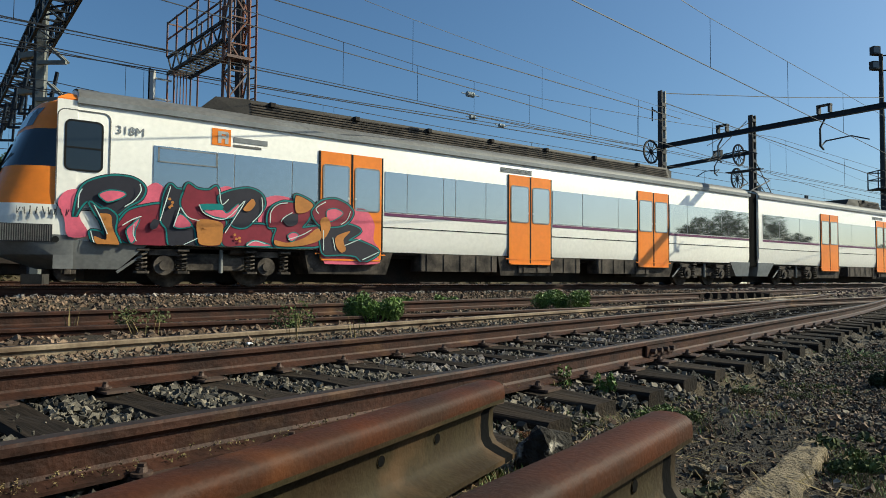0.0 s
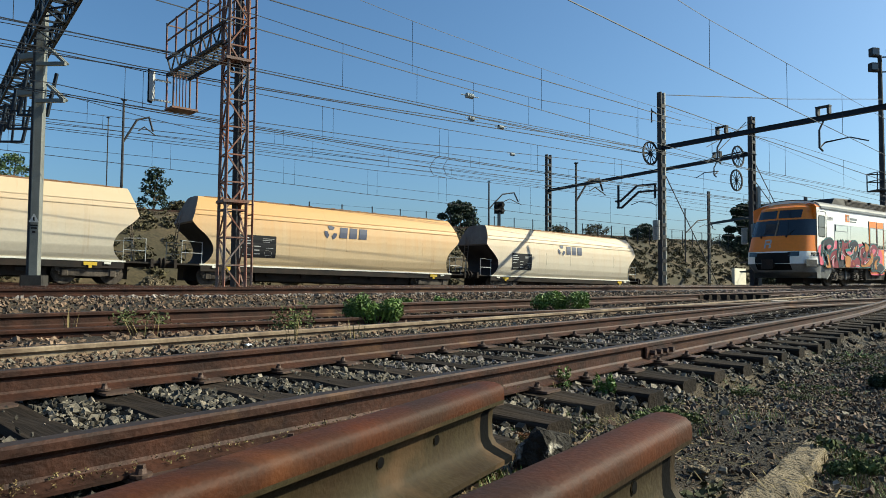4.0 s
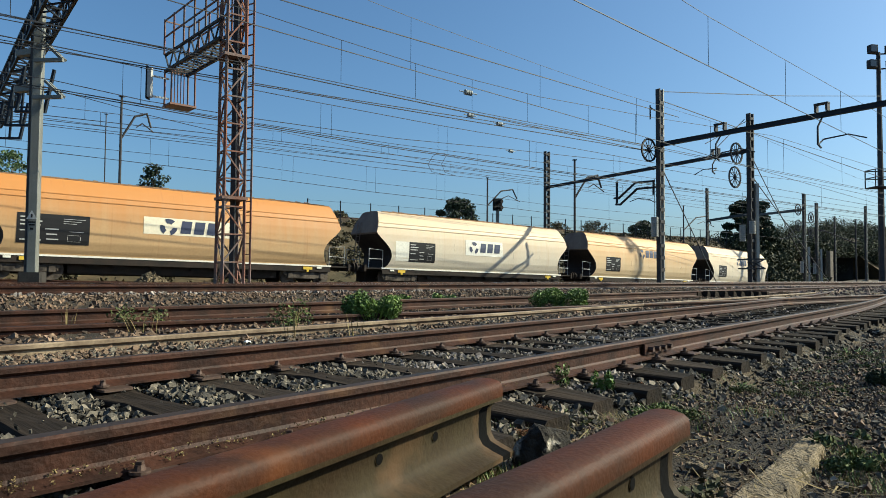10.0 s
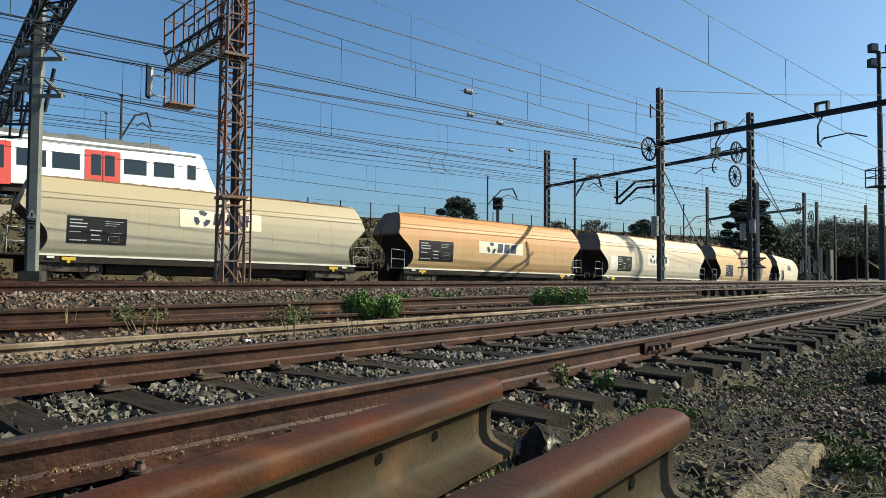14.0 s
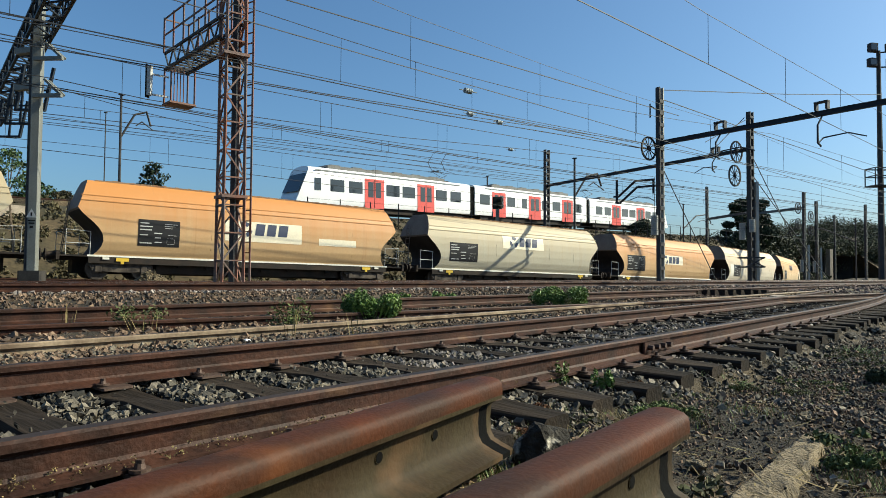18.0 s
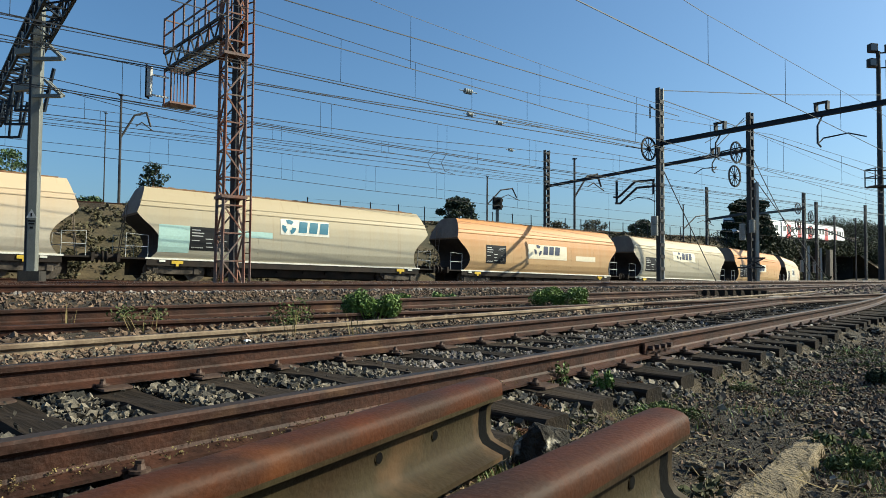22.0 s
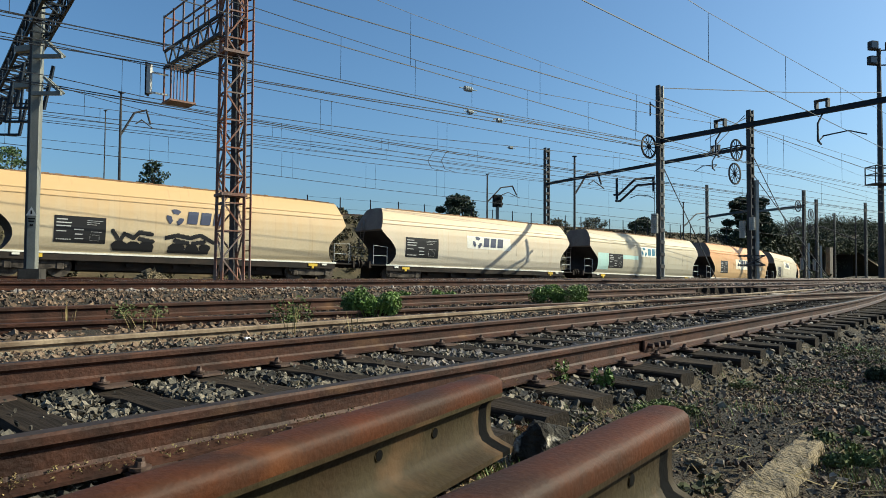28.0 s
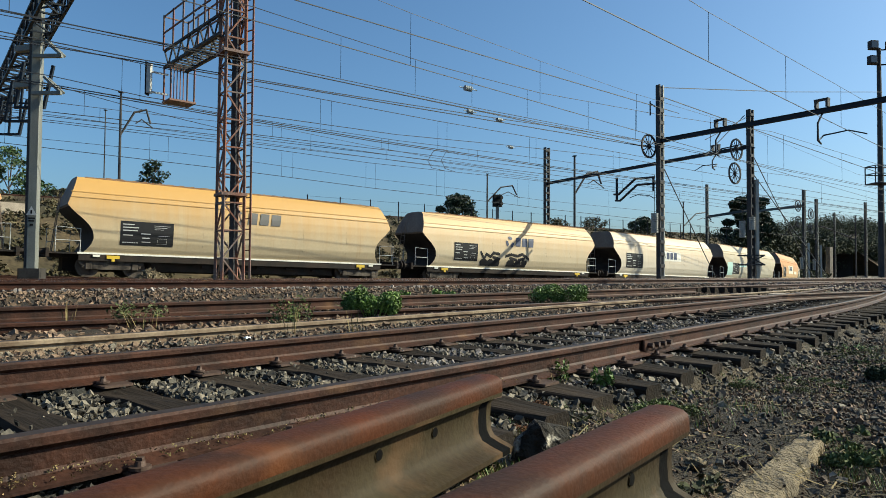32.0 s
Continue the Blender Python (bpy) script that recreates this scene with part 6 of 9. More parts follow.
    for px, dist, top_y, label, mat_ in ((1252, 82, 330, "dark lattice catenary mast behind the goods line", "mast_dark"), (1424, 66, 340, "lattice catenary mast with tensioning wheels", "mast_dark"),
                                          (1446, 70, 356, "lattice catenary mast with tensioning wheels", "mast_dark"), (1533, 78, 362, "dark lattice catenary mast", "mast_dark"), 
                                          (1478, 120, 380, "dark lattice catenary mast far off", "mast_dark")):
        p = by_ray(px, dist)
        p.z = gz(p)
        h = 0.66 + ((481 + 0.0066 * (px - 400)) - top_y) / 1162.0 * dist - p.z
        m = batten_mast("catenary_mast", p, h, 0.40, 0.2, label, material="mast", gap=0.8, dark="mast_dark")
        if px in (1424, 1446):
            pulley(m, (-0.6, 0, h - 1.6), 0.6, U)
            pulley(m, (-0.6, 0, h - 3.2), 0.6, U)
            weights(m, (-0.4, -0.2, 2.0), 12)
            lo = Mesh()
            lo.bar((0.3, -0.2, 0), (0.3, -0.2, 4.6), 0.18)
            part("side_post", lo, M["mast_pale"], m, "pale grey steel side post")
    # short beams of the far portals
    for (pxa, da, ya, pxb, db, yb) in ((1345, 84, 377, 1424, 66, 368), (1252, 82, 388, 1345, 68, 373)):
        a, b = by_ray(pxa, da), by_ray(pxb, db)
        za = 0.66 + ((481 + 0.0066 * (pxa - 400)) - ya) / 1162.0 * da
        zb = 0.66 + ((481 + 0.0066 * (pxb - 400)) - yb) / 1162.0 * db
        me = Mesh()
        me.bar((0, 0, 0), (b.x - a.x, b.y - a.y, zb - za), 0.22, 0.28)
        ob = part("portal_beam", me, M["beam"])
        ob.matrix_basis = Matrix.Translation((a.x, a.y, za))
        tagged(ob, "dark grey portal beam of a far catenary mast", "portal beam", "catenary portal beams")
    # floodlight tower
    p = by_ray(1561, 54.7)
    p.z = gz(p)
    th = thing("floodlight_tower", "tall dark floodlight mast with a ladder cage and lamp heads", "floodlight mast", "", Matrix.Translation(p) @ Matrix.Scale(1.33, 4))
    me = Mesh()
    me.bar((0, 0, 0), (0, 0, 14.6), 0.42, None, 10, 0, 0.24)
    part("pole", me, M["mast_dark"], th)
    lad = Mesh()
    for x in (0.35, 0.7):
        lad.bar((x, -0.2, 0.5), (x, -0.2, 14.0), 0.04)
    for i in range(44):
        lad.bar((0.35, -0.2, 0.8 + 0.3 * i), (0.7, -0.2, 0.8 + 0.3 * i), 0.03)
    part("ladder", lad, M["mast"], th, "steel ladder")
    cg = Mesh()
    for z in (6.0, 6.6, 7.1):
        cg.path([(-0.65, -0.5, z), (0.9, -0.5, z), (0.9, 0.5, z), (-0.65, 0.5, z), (-0.65, -0.5, z)], 0.05, 4)
    for q in ((-0.65, -0.5), (0.9, -0.5), (0.9, 0.5), (-0.65, 0.5)):
        cg.bar((q[0], q[1], 6.0), (q[0], q[1], 7.1), 0.05)
    cg.box((0.1, 0, 5.98), (1.6, 1.0, 0.05))
    part("rest_platform", cg, M["mast_dark"], th, "small railed rest platform")
    for k, (x, z) in enumerate(((-0.55, 14.7), (0.55, 14.7), (-0.6, 13.75), (0.6, 13.75))):
        h = Mesh()
        h.box((x, -0.3, z), (0.55, 0.4, 0.5), 0.2, bev=0.06)
        h.bar((0, 0, z - 0.2), (x, -0.1, z - 0.2), 0.07)
        lamp = part("lamp_head", h, M["mast_dark"], th, "boxy floodlight head")
        g = Mesh()
        g.box((x - 0.04, -0.51, z), (0.42, 0.02, 0.36), 0.2)
        part("lamp_glass", g, M["win_dark"], lamp)
    # left-hand portal with a flat-sided post
    pL = Vector((-13.75, 22.0, 0.0))
    pL.z = gz(pL)
    th = thing("portal_post", "grey flat-sided steel portal post with a warning sign", "catenary mast", "catenary masts", Matrix.Translation(pL))
    me = Mesh()
    me.box((0, 0, 5.6), (0.30, 0.30, 10.6), 0.25, bev=0.03)
    part("post", me, M["mast"], th, "plain grey steel post")
    # strip in dark steel colour paints the shade on the post's left side
    me = Mesh()
    me.box((-0.19, 0.0, 5.6), (0.07, 0.34, 10.4), 0.25)
    part("shade_flange", me, M["mast_dark"], th, "flange coloured dark as the post's shaded side")
    me = Mesh()
    me.box((0, 0, 0.25), (0.7, 0.6, 0.6), 0.25, bev=0.05)
    part("footing", me, M["pod"], th, "dark concrete footing")
    sg = Mesh()
    sg.add([(-0.17, -0.18, 2.32), (0.15, -0.18, 2.32), (-0.01, -0.18, 2.62)], [(0, 1, 2)])
    sg.add([(-0.17, -0.172, 2.32), (0.15, -0.172, 2.32), (-0.01, -0.172, 2.62)], [(0, 1, 2)])
    o = part("warning_sign", sg, M["letter_white"], th, "white triangular warning sign")
    o.matrix_basis = Matrix.Rotation(0.25, 4, "Z")
    bl = Mesh()
    bl.box((-0.01, -0.186, 2.43), (0.05, 0.006, 0.12))
    bl.box((-0.01, -0.156, 2.22), (0.22, 0.006, 0.05))
    bl.box((-0.01, -0.156, 2.13), (0.18, 0.006, 0.05))
    bl.box((-0.01, -0.156, 2.0), (0.1, 0.006, 0.07))
    for v in range(len(bl.v)):
        bl.v[v] = tuple(Matrix.Rotation(0.25, 4, "Z") @ Vector(bl.v[v]))
    pieces("sign_marking", bl, M["rubber"], th, "black bar of lettering")
    tr = thing("lattice_portal", "dark lattice portal truss with hanging brackets across the tracks", "portal beam", "catenary portal beams", Matrix.Translation((pL.x, pL.y, 8.2)))
    d = Vector((-0.64, 0.77, 0))
    me = Mesh()
    lattice(me, d * -7.5 + Vector((0, 0, 1.0)), d * 14 + Vector((0, 0, 0.1)), 0.68, 0.68, 24, 0.09, 0.05, way=UPV)
    part("truss", me, M["beam"], tr, "dark riveted lattice truss")
    for s in (1.2, 4.0, 7.2):
        k = Mesh()
        c = d * s
        k.path([c + Vector((-0.3, 0, -0.3)), c + Vector((-0.55, 0, -1.9)), c + Vector((0.45, 0, -1.9)), c + Vector((0.75, 0, -0.4))], 0.09, 4)
        k.path([c + Vector((0.1, 0, -0.3)), c + Vector((0.0, 0, -1.9))], 0.07, 4)
        k.bar(c + Vector((-0.5, 0, -1.2)), c + Vector((0.6, 0, -1.2)), 0.06)
        part("hanging_bracket", k, M["beam"], tr, "dark hanging bracket frame")
        q = Mesh()
        for j in range(5):
            q.disc(c + Vector((-0.1, 0, -0.8 - 0.12 * j)), (0, 0, 1), 0.09, 0.05, 10)
        part("insulator", q, M["glassy"], tr, "pale ribbed insulator")
    for z in (0.15, -1.1):
        k = Mesh()
        for y in (-0.12, 0.12):
            k.bar((0.3, y, z), (0.95, y - 0.2, z - 0.55), 0.08)
        k.bar((0.0, -0.25, z - 0.6), (1.0, -0.3, z - 0.6), 0.12)
        k.bar((-0.9, 0.3, z - 0.2), (0.0, 0.0, z - 0.2), 0.2)
        part("gusset_bracket", k, M["mast"], tr, "pale steel gusset bracket")
    # signal tower
    pT = Vector((-5.98, 18.4, 0.0))
    pT.z = gz(pT)
    th = thing("signal_tower", "tall rusty lattice signal tower with a cantilever walkway", "signal tower", "", Matrix.Translation(pT))
    tw = Mesh()
    lattice(tw, (0, 0, 0), (0, 0, 10.8), 0.60, 0.50, 14, 0.07, 0.04)
    part("lattice_column", tw, M["tower"], th, "rust-streaked lattice column")
    for z in (2.55, 6.55):
        r = Mesh()
        a = math.atan2(U.y, U.x)
        r.box((0, 0, z), (0.72, 0.72, 0.08), a)
        part("ring_plate", r, M["tower"], th)
    cab = Mesh()
    cab.bar((0.05, 0.05, 0), (0.05, 0.05, 10.2), 0.13)
    part("cable_duct", cab, M["mast_dark"], th, "dark cable duct inside the column")
    lad = Mesh()
    e = U * 0.40 + W * 0.05
    f = U * 0.50 - W * 0.22
    for q in (e, f):
        lad.bar((q.x, q.y, 0.2), (q.x, q.y, 10.3), 0.05)
    for i in range(34):
        lad.bar((e.x, e.y, 0.4 + 0.3 * i), (f.x, f.y, 0.4 + 0.3 * i), 0.03)
    part("ladder", lad, M["tower"], th, "rusty steel ladder")
    ft = Mesh()
    ft.box((0, 0, -0.05), (1.3, 1.3, 0.35), math.atan2(U.y, U.x), bev=0.05)
    part("footing", ft, M["concrete"], th)
    ad = Vector((-0.676, 0.737, 0)).normalized()
    an = Vector((-ad.y, ad.x, 0))
    arm = Mesh()
    L = 4.35
    top, bot = Vector((0, 0, 7.62)), Vector((0, 0, 7.08))
    for sgn in (-0.36, 0.36):
        o = an * sgn
        n = 12
        arm.bar(o + top + ad * 0.1, o + top + ad * L, 0.07)
        arm.bar(o + bot + ad * 0.1, o + bot + ad * L, 0.08)
        for k in range(n):
            a, b = 0.1 + (L - 0.1) * k / n, 0.1 + (L - 0.1) * (k + 1) / n
            arm.bar(o + (bot if k % 2 else top) + ad * a, o + (top if k % 2 else bot) + ad * b, 0.04)
    for k in range(16):
        p = ad * (0.25 + 0.268 * k) + bot
        arm.bar(p - an * 0.4, p + an * 0.4, 0.05)
    arm.bar(ad * 0.15 + Vector((0, 0, 6.3)), ad * 0.9 + bot, 0.07)
    part("walkway_arm", arm, M["mast_dark"], th, "dark lattice cantilever walkway")
    hr = Mesh()
    for sgn in (-0.4, 0.4):
        o = an * sgn
        for z in (8.2, 8.75):
            hr.bar(o + ad * 0.1 + Vector((0, 0, z)), o + ad * L + Vector((0, 0, z)), 0.04)
        for k in range(6):
            hr.bar(o + ad * (0.2 + 0.83 * k) + top, o + ad * (0.2 + 0.83 * k) + Vector((0, 0, 8.8)), 0.045)
    hr.bar(ad * L - an * 0.4 + Vector((0, 0, 8.75)), ad * L + an * 0.4 + Vector((0, 0, 8.75)), 0.04)
    part("walkway_railing", hr, M["tower"], th, "rusty walkway railing")
    cg = Mesh()
    c0 = ad * (L - 0.35)
    for q in (-0.38, 0.38):
        for r in (-0.3, 0.3):
            p = c0 + ad * r + an * q
            cg.bar((p.x, p.y, 5.9), (p.x, p.y, 7.1), 0.045)
    for k in range(5):
        p = c0 - ad * 0.3 - an * (-0.38 + 0.1 * k)
        cg.bar((p.x, p.y, 5.9), (p.x, p.y, 7.05), 0.025)
    cg.box((c0.x, c0.y, 5.9), (0.7, 0.85, 0.06), math.atan2(ad.y, ad.x))
    pieces("cage_bar", cg, M["tower"], th, "rusty bar of the hanging service cage")
    sb = Mesh()
    p = c0 + an * 0.95
    sb.box((p.x, p.y, 6.52), (0.13, 0.16, 0.95))
    for z in (6.1, 6.75):
        sb.bar((p.x, p.y, z), (c0.x + an.x * 0.35, c0.y + an.y * 0.35, z), 0.05)
    sg = part("signal_head", sb, M["letter_white"], th, "narrow pale signal head seen from its edge")
    sh = Mesh()
    sh.box((p.x - 0.075, p.y + 0.03, 6.52), (0.05, 0.22, 1.05))
    part("signal_backboard", sh, M["rubber"], sg, "black signal backboard")
    # dwarf and far signals
    p = by_ray(880, 65)
    p.z = 5.35
    th = thing("railway_signal", "dark railway signal head with hoods on a short post", "signal", "", Matrix.Translation(p))
    me = Mesh()
    me.bar((0, 0, -6.5), (0, 0, 2.2), 0.3)
    part("post", me, M["mast"], th)
    me = Mesh()
    me.box((0, 0, 2.3), (1.0, 0.3, 1.2), 0.3, bev=0.1)
    hd = part("signal_head", me, M["rubber"], th, "black signal head")
    for z in (2.0, 2.6):
        h = Mesh()
        h.bar((0.1, -0.15, z), (0.4, -0.55, z - 0.05), 0.36, None, 10)
        part("hood", h, M["rubber"], hd)


make_masts()


# ---- overhead wires ----
def wires():
    def run(name, pts, w, label, group="overhead wires"):
        me = Mesh()
        me.path(pts, w, 4)
        ob = part(name, me, M["wire"], fix=False)
        return tagged(ob, label, "overhead wire", group)

    def hung(label, w_, contact, messenger, drops, double=False, cw=0.015, mw=0.014, dw=0.010):
        """Contact wire, messenger and droppers in the upright plane at w_; points are (along, height)."""
        th = thing("overhead_line", label, "overhead line", "overhead lines")
        def at_u(pts, u_):
            return float(np.interp(u_, [p[0] for p in pts], [p[1] for p in pts]))
        for name, pts, wd in (("contact_wire", contact, cw), ("messenger_wire", messenger, mw)):
            us = sorted({p[0] for p in pts} | {float(u_) for u_ in range(int(pts[0][0]) + 1, int(pts[-1][0]), 4)})
            for k in range(2 if double and name == "contact_wire" else 1):
                me = Mesh()
                me.path([main(u_, w_ + 0.05 + 0.1 * k, at_u(pts, u_) - 0.035 * k) for u_ in us], wd, 4)
                part(name, me, M["wire"], th, fix=False)
        for u_ in drops:
            me = Mesh()
            me.bar(main(u_, w_ + 0.05, at_u(contact, u_)), main(u_, w_ + 0.05, at_u(messenger, u_)), dw, None, 4)
            part("dropper", me, M["wire"], th, fix=False)
        return th

    hung("overhead line above the near main track", 15.6, ((-30, 5.78), (5.5, 5.77), (12.7, 5.66), (21.1, 5.64), (41.7, 5.5), (150, 5.5)),
         ((-30, 7.0), (-14, 6.5), (0, 7.15), (3.5, 7.13), (5.5, 7.1), (7.85, 6.9), (10.6, 6.7), (12.5, 6.63), (15.1, 6.57), (21.3, 6.76), (30, 7.2), (52, 6.5), (78, 7.2), (104, 6.5), (150, 7.2)),
         (-18, -12, -6, 0.5, 7.86, 10.23, 12.3, 14.59, 17.5, 20.1, 25, 31, 37, 43, 49, 55, 61, 67), True, 0.015)
    hung("overhead line above the second main track", 21.15, ((-30, 5.8), (1.7, 5.8), (6.4, 5.63), (12.3, 5.51), (20.7, 5.43), (60, 5.45), (150, 5.45)),
         ((-30, 6.9), (1.7, 6.92), (5.2, 6.79), (9.9, 6.69), (15, 6.61), (22.2, 6.6), (28.8, 6.55), (45, 7.0), (70, 6.5), (95, 7.0), (150, 6.6)),
         (-15, -14.4, -5, -4.4, 3.5, 4.0, 9.88, 10.3, 14.95, 15.4, 19.9, 20.3, 25.5, 26, 33, 40, 47, 54, 61), True, 0.024, 0.019)
    hung("overhead line above the yard", 27.55, ((-30, 6.2), (2.2, 6.34), (9.8, 6.48), (16.9, 6.56), (26.9, 6.64), (60, 6.7), (110, 6.7)),
         ((-30, 7.2), (2.2, 7.35), (9.8, 7.15), (16.9, 7.1), (26.9, 7.25), (60, 7.3), (110, 7.3)), (3.3, 10.6, 11.0, 16.1, 16.5, 17.0, 21.5, 22.1, 29, 36), False, 0.024, 0.02)
    hung("overhead line above the goods track", 31.95, ((-30, 6.3), (2.5, 5.71), (9.7, 5.55), (17.9, 5.26), (22.7, 5.17), (31.4, 4.92), (75, 4.1)),
         ((-30, 7.0), (2.5, 6.81), (11.4, 6.79), (17.9, 6.65), (24.5, 6.7), (31.4, 6.76), (75, 5.9)), (-10, -9, 1, 2, 6.5, 7.3, 12.8, 13.4, 17.7, 18.3, 22.5, 23.1, 29, 30, 38), False, 0.024, 0.022)
    th = thing("overhead_line", "overhead line above the embankment", "overhead line", "overhead lines")
    def mz(q):
        f_ = ((q + 20) / 55.0) % 1.0
        return 6.75 - 0.75 * 4 * f_ * (1 - f_)
    ss = [-60 + 4 * i for i in range(60)]
    for nm, hz in (("contact_wire", lambda q: 5.3), ("messenger_wire", mz)):
        me = Mesh()
        me.path([TOP0 + TOPD * q + Vector((0, 0, top_z(q) + hz(q))) for q in ss], 0.03, 4)
        part(nm, me, M["wire"], th, fix=False)
    for i in range(24):
        q = -58 + 8.2 * i
        c = TOP0 + TOPD * q
        me = Mesh()
        me.bar(c + Vector((0, 0, top_z(q) + 5.3)), c + Vector((0, 0, top_z(q) + mz(q))), 0.02, None, 4)
        part("dropper", me, M["wire"], th, fix=False)
    # feeders and cross spans
    def feeder(w_, pts, label, thick=0.022):
        run("feeder_wire", [main(u_, w_, z) for u_, z in pts], thick, label)
    feeder(18.6, ((-30, 6.3), (0.45, 6.25), (3.47, 6.18), (6.6, 6.2), (8.8, 6.21), (13.4, 6.31), (16.1, 6.37), (19.5, 6.47), (26, 6.6)), "feeder wire with glass insulators")
    feeder(24.0, ((-30, 7.1), (1.9, 6.75), (4.7, 6.53), (8.5, 6.47), (14.7, 6.51), (21, 6.79), (29.6, 7.09), (60, 6.8), (110, 7.0)), "feeder wire beside the main line")
    feeder(30.0, ((-10, 9.6), (1.8, 8.02), (5.7, 7.43), (8.8, 7.09), (10.7, 6.91), (29, 6.7)), "slanting feeder wire beside the goods line")
    feeder(30.05, ((-30, 6.5), (2.4, 6.66), (10.7, 6.78), (18.4, 6.83), (29.2, 6.87), (110, 6.9)), "feeder wire beside the goods line")
    feeder(32.6, ((-30, 7.0), (2.6, 7.01), (11.6, 7.06), (19.9, 7.08), (31.7, 7.08), (110, 7.0)), "feeder wire beside the goods line")
    feeder(34.0, ((-30, 6.4), (0.9, 6.4), (8.4, 6.43), (12.1, 6.36), (19, 6.1), (26, 6.0), (33.3, 5.76), (90, 5.6)), "thin feeder wire beside the goods line", 0.018)
    for k, pts in enumerate((((17.3, 6.15), (16.85, 6.1), (16.63, 5.94), (16.39, 5.56), (16.6, 5.25), (17.3, 5.19)), ((18.1, 6.0), (17.7, 6.12), (17.4, 6.08), (17.13, 5.66), (17.32, 5.3), (17.9, 5.2)))):
        run("jumper_wire", [main(u_, 24.0, z) for u_, z in pts], 0.016, "curved jumper wire between overhead lines")
    # overhead lines of the sidings
    def siding_line(o, d, z, span, messenger, drops, label, tail):
        th = thing("overhead_line", label, "overhead line", "overhead lines")
        o, d = Vector((*o, 0)), Vector((*d, 0)).normalized()
        def hz(q):
            return float(np.interp(q, [p[0] for p in messenger], [p[1] for p in messenger]))
        me = Mesh()
        me.path([o + d * (span[0] + (span[1] - span[0]) * i / 30) + Vector((0, 0, z)) for i in range(31)], 0.016, 4)
        part("contact_wire", me, M["wire"], th, fix=False)
        if messenger:
            me = Mesh()
            me.path([o + d * q + Vector((0, 0, h)) for q, h in messenger], tail, 4)
            part("messenger_wire", me, M["wire"], th, fix=False)
        for q in drops:
            me = Mesh()
            me.bar(o + d * q + Vector((0, 0, z)), o + d * q + Vector((0, 0, hz(q))), 0.009, None, 4)
            part("dropper", me, M["wire"], th, fix=False)
    siding_line((-3.73, 12.76), (10.85, 10.23), 5.55, (-14, 60), ((-14, 7.2), (0, 6.95), (4, 6.82), (9, 6.78), (13.4, 6.8), (24, 7.1), (40, 6.8), (60, 7.1)), (-9, -4, 4.02, 8.96, 14.3, 20, 26), "overhead line above the inner siding", 0.009)
    siding_line((-2.74, 11.72), (7.71, 6.44), 5.55, (-14, 13), (), (), "single overhead wire above the sidings", 0.01)
    siding_line((2.47, 11.64), (14.28, 13.42), 5.55, (-16, 90), ((-16, 7.2), (4, 6.73), (5, 6.72), (9.9, 6.81), (14.8, 6.9), (19.7, 6.98), (34, 7.1), (60, 6.8), (90, 7.1)), (-6, -1, 5.03, 9.87, 14.85, 20, 26, 33), "overhead line above the near siding", 0.01)
    # from the tall masts
    a, b = Vector((9.98, 30.1, 9.2)), Vector((27.6, 41.0, 12.1))
    run("guy_wire", [a, a.lerp(b, 0.5) - Vector((0, 0, 0.1)), b], 0.03, "steel wire from the mast head")
    run("guy_wire", [a - Vector((0, 0, 0.4)), Vector((16.6, 35.35, 8.5)), Vector((30, 45, 7.6))], 0.03, "steel wire from the mast head")
    m2 = Vector((16.6, 35.35, 0))
    for s in (-1.0, 0.0):
        run("guy_wire", [m2 + Vector((s * 0.3, 0, 9.2)), m2 - U * 4.2 + Vector((0, 0, 7.35 + s * 0.8))], 0.03, "slanting steel tension wire")
        run("guy_wire", [m2 + Vector((0.15, 0, 7.0 + s)), m2 + U * 11.5 + W * (2 + s) + Vector((0, 0, 0.1))], 0.035, "slanting steel stay wire")
    m1 = Vector((9.98, 30.1, 0))
    run("guy_wire", [m1 + Vector((0.1, 0, 5.6)), m1 + U * 9.5 + W * 3 + Vector((0, 0, 0.1))], 0.035, "slanting steel stay wire")
    for s in (1.4, 2.2):
        run("guy_wire", [m1 + Vector((-0.4, 0, 6.4)), m1 - U * 26 + W * (2.6 - s) + Vector((0, 0, 5.6 + s * 0.6))], 0.026, "tension wire led to the wheel")
    # insulators in the feeder wires
    for px, py, w_ in ((830, 159, 13.9), (833, 200, 18.6), (885, 215, 18.6), (905, 264, 24.0)):
        th = Mesh()
        dist = w_ / (W.x * (px - 784) / 1162.0 + W.y)
        p = Vector(((px - 784) / 1162.0 * dist, dist, 0.66 + (481 + 0.0066 * (px - 400) - py) / 1162.0 * dist)) - U * 0.15
        for k in range(4):
            th.disc(p + U * (0.06 * k), U, 0.075, 0.035, 12)
        th.bar(p - U * 0.2, p + U * 0.4, 0.03, None, 6)
        ob = part("glass_insulator", th, M["glassy"])
        tagged(ob, "pale ribbed glass insulator in an overhead wire", "insulator", "wire insulators")


wires()

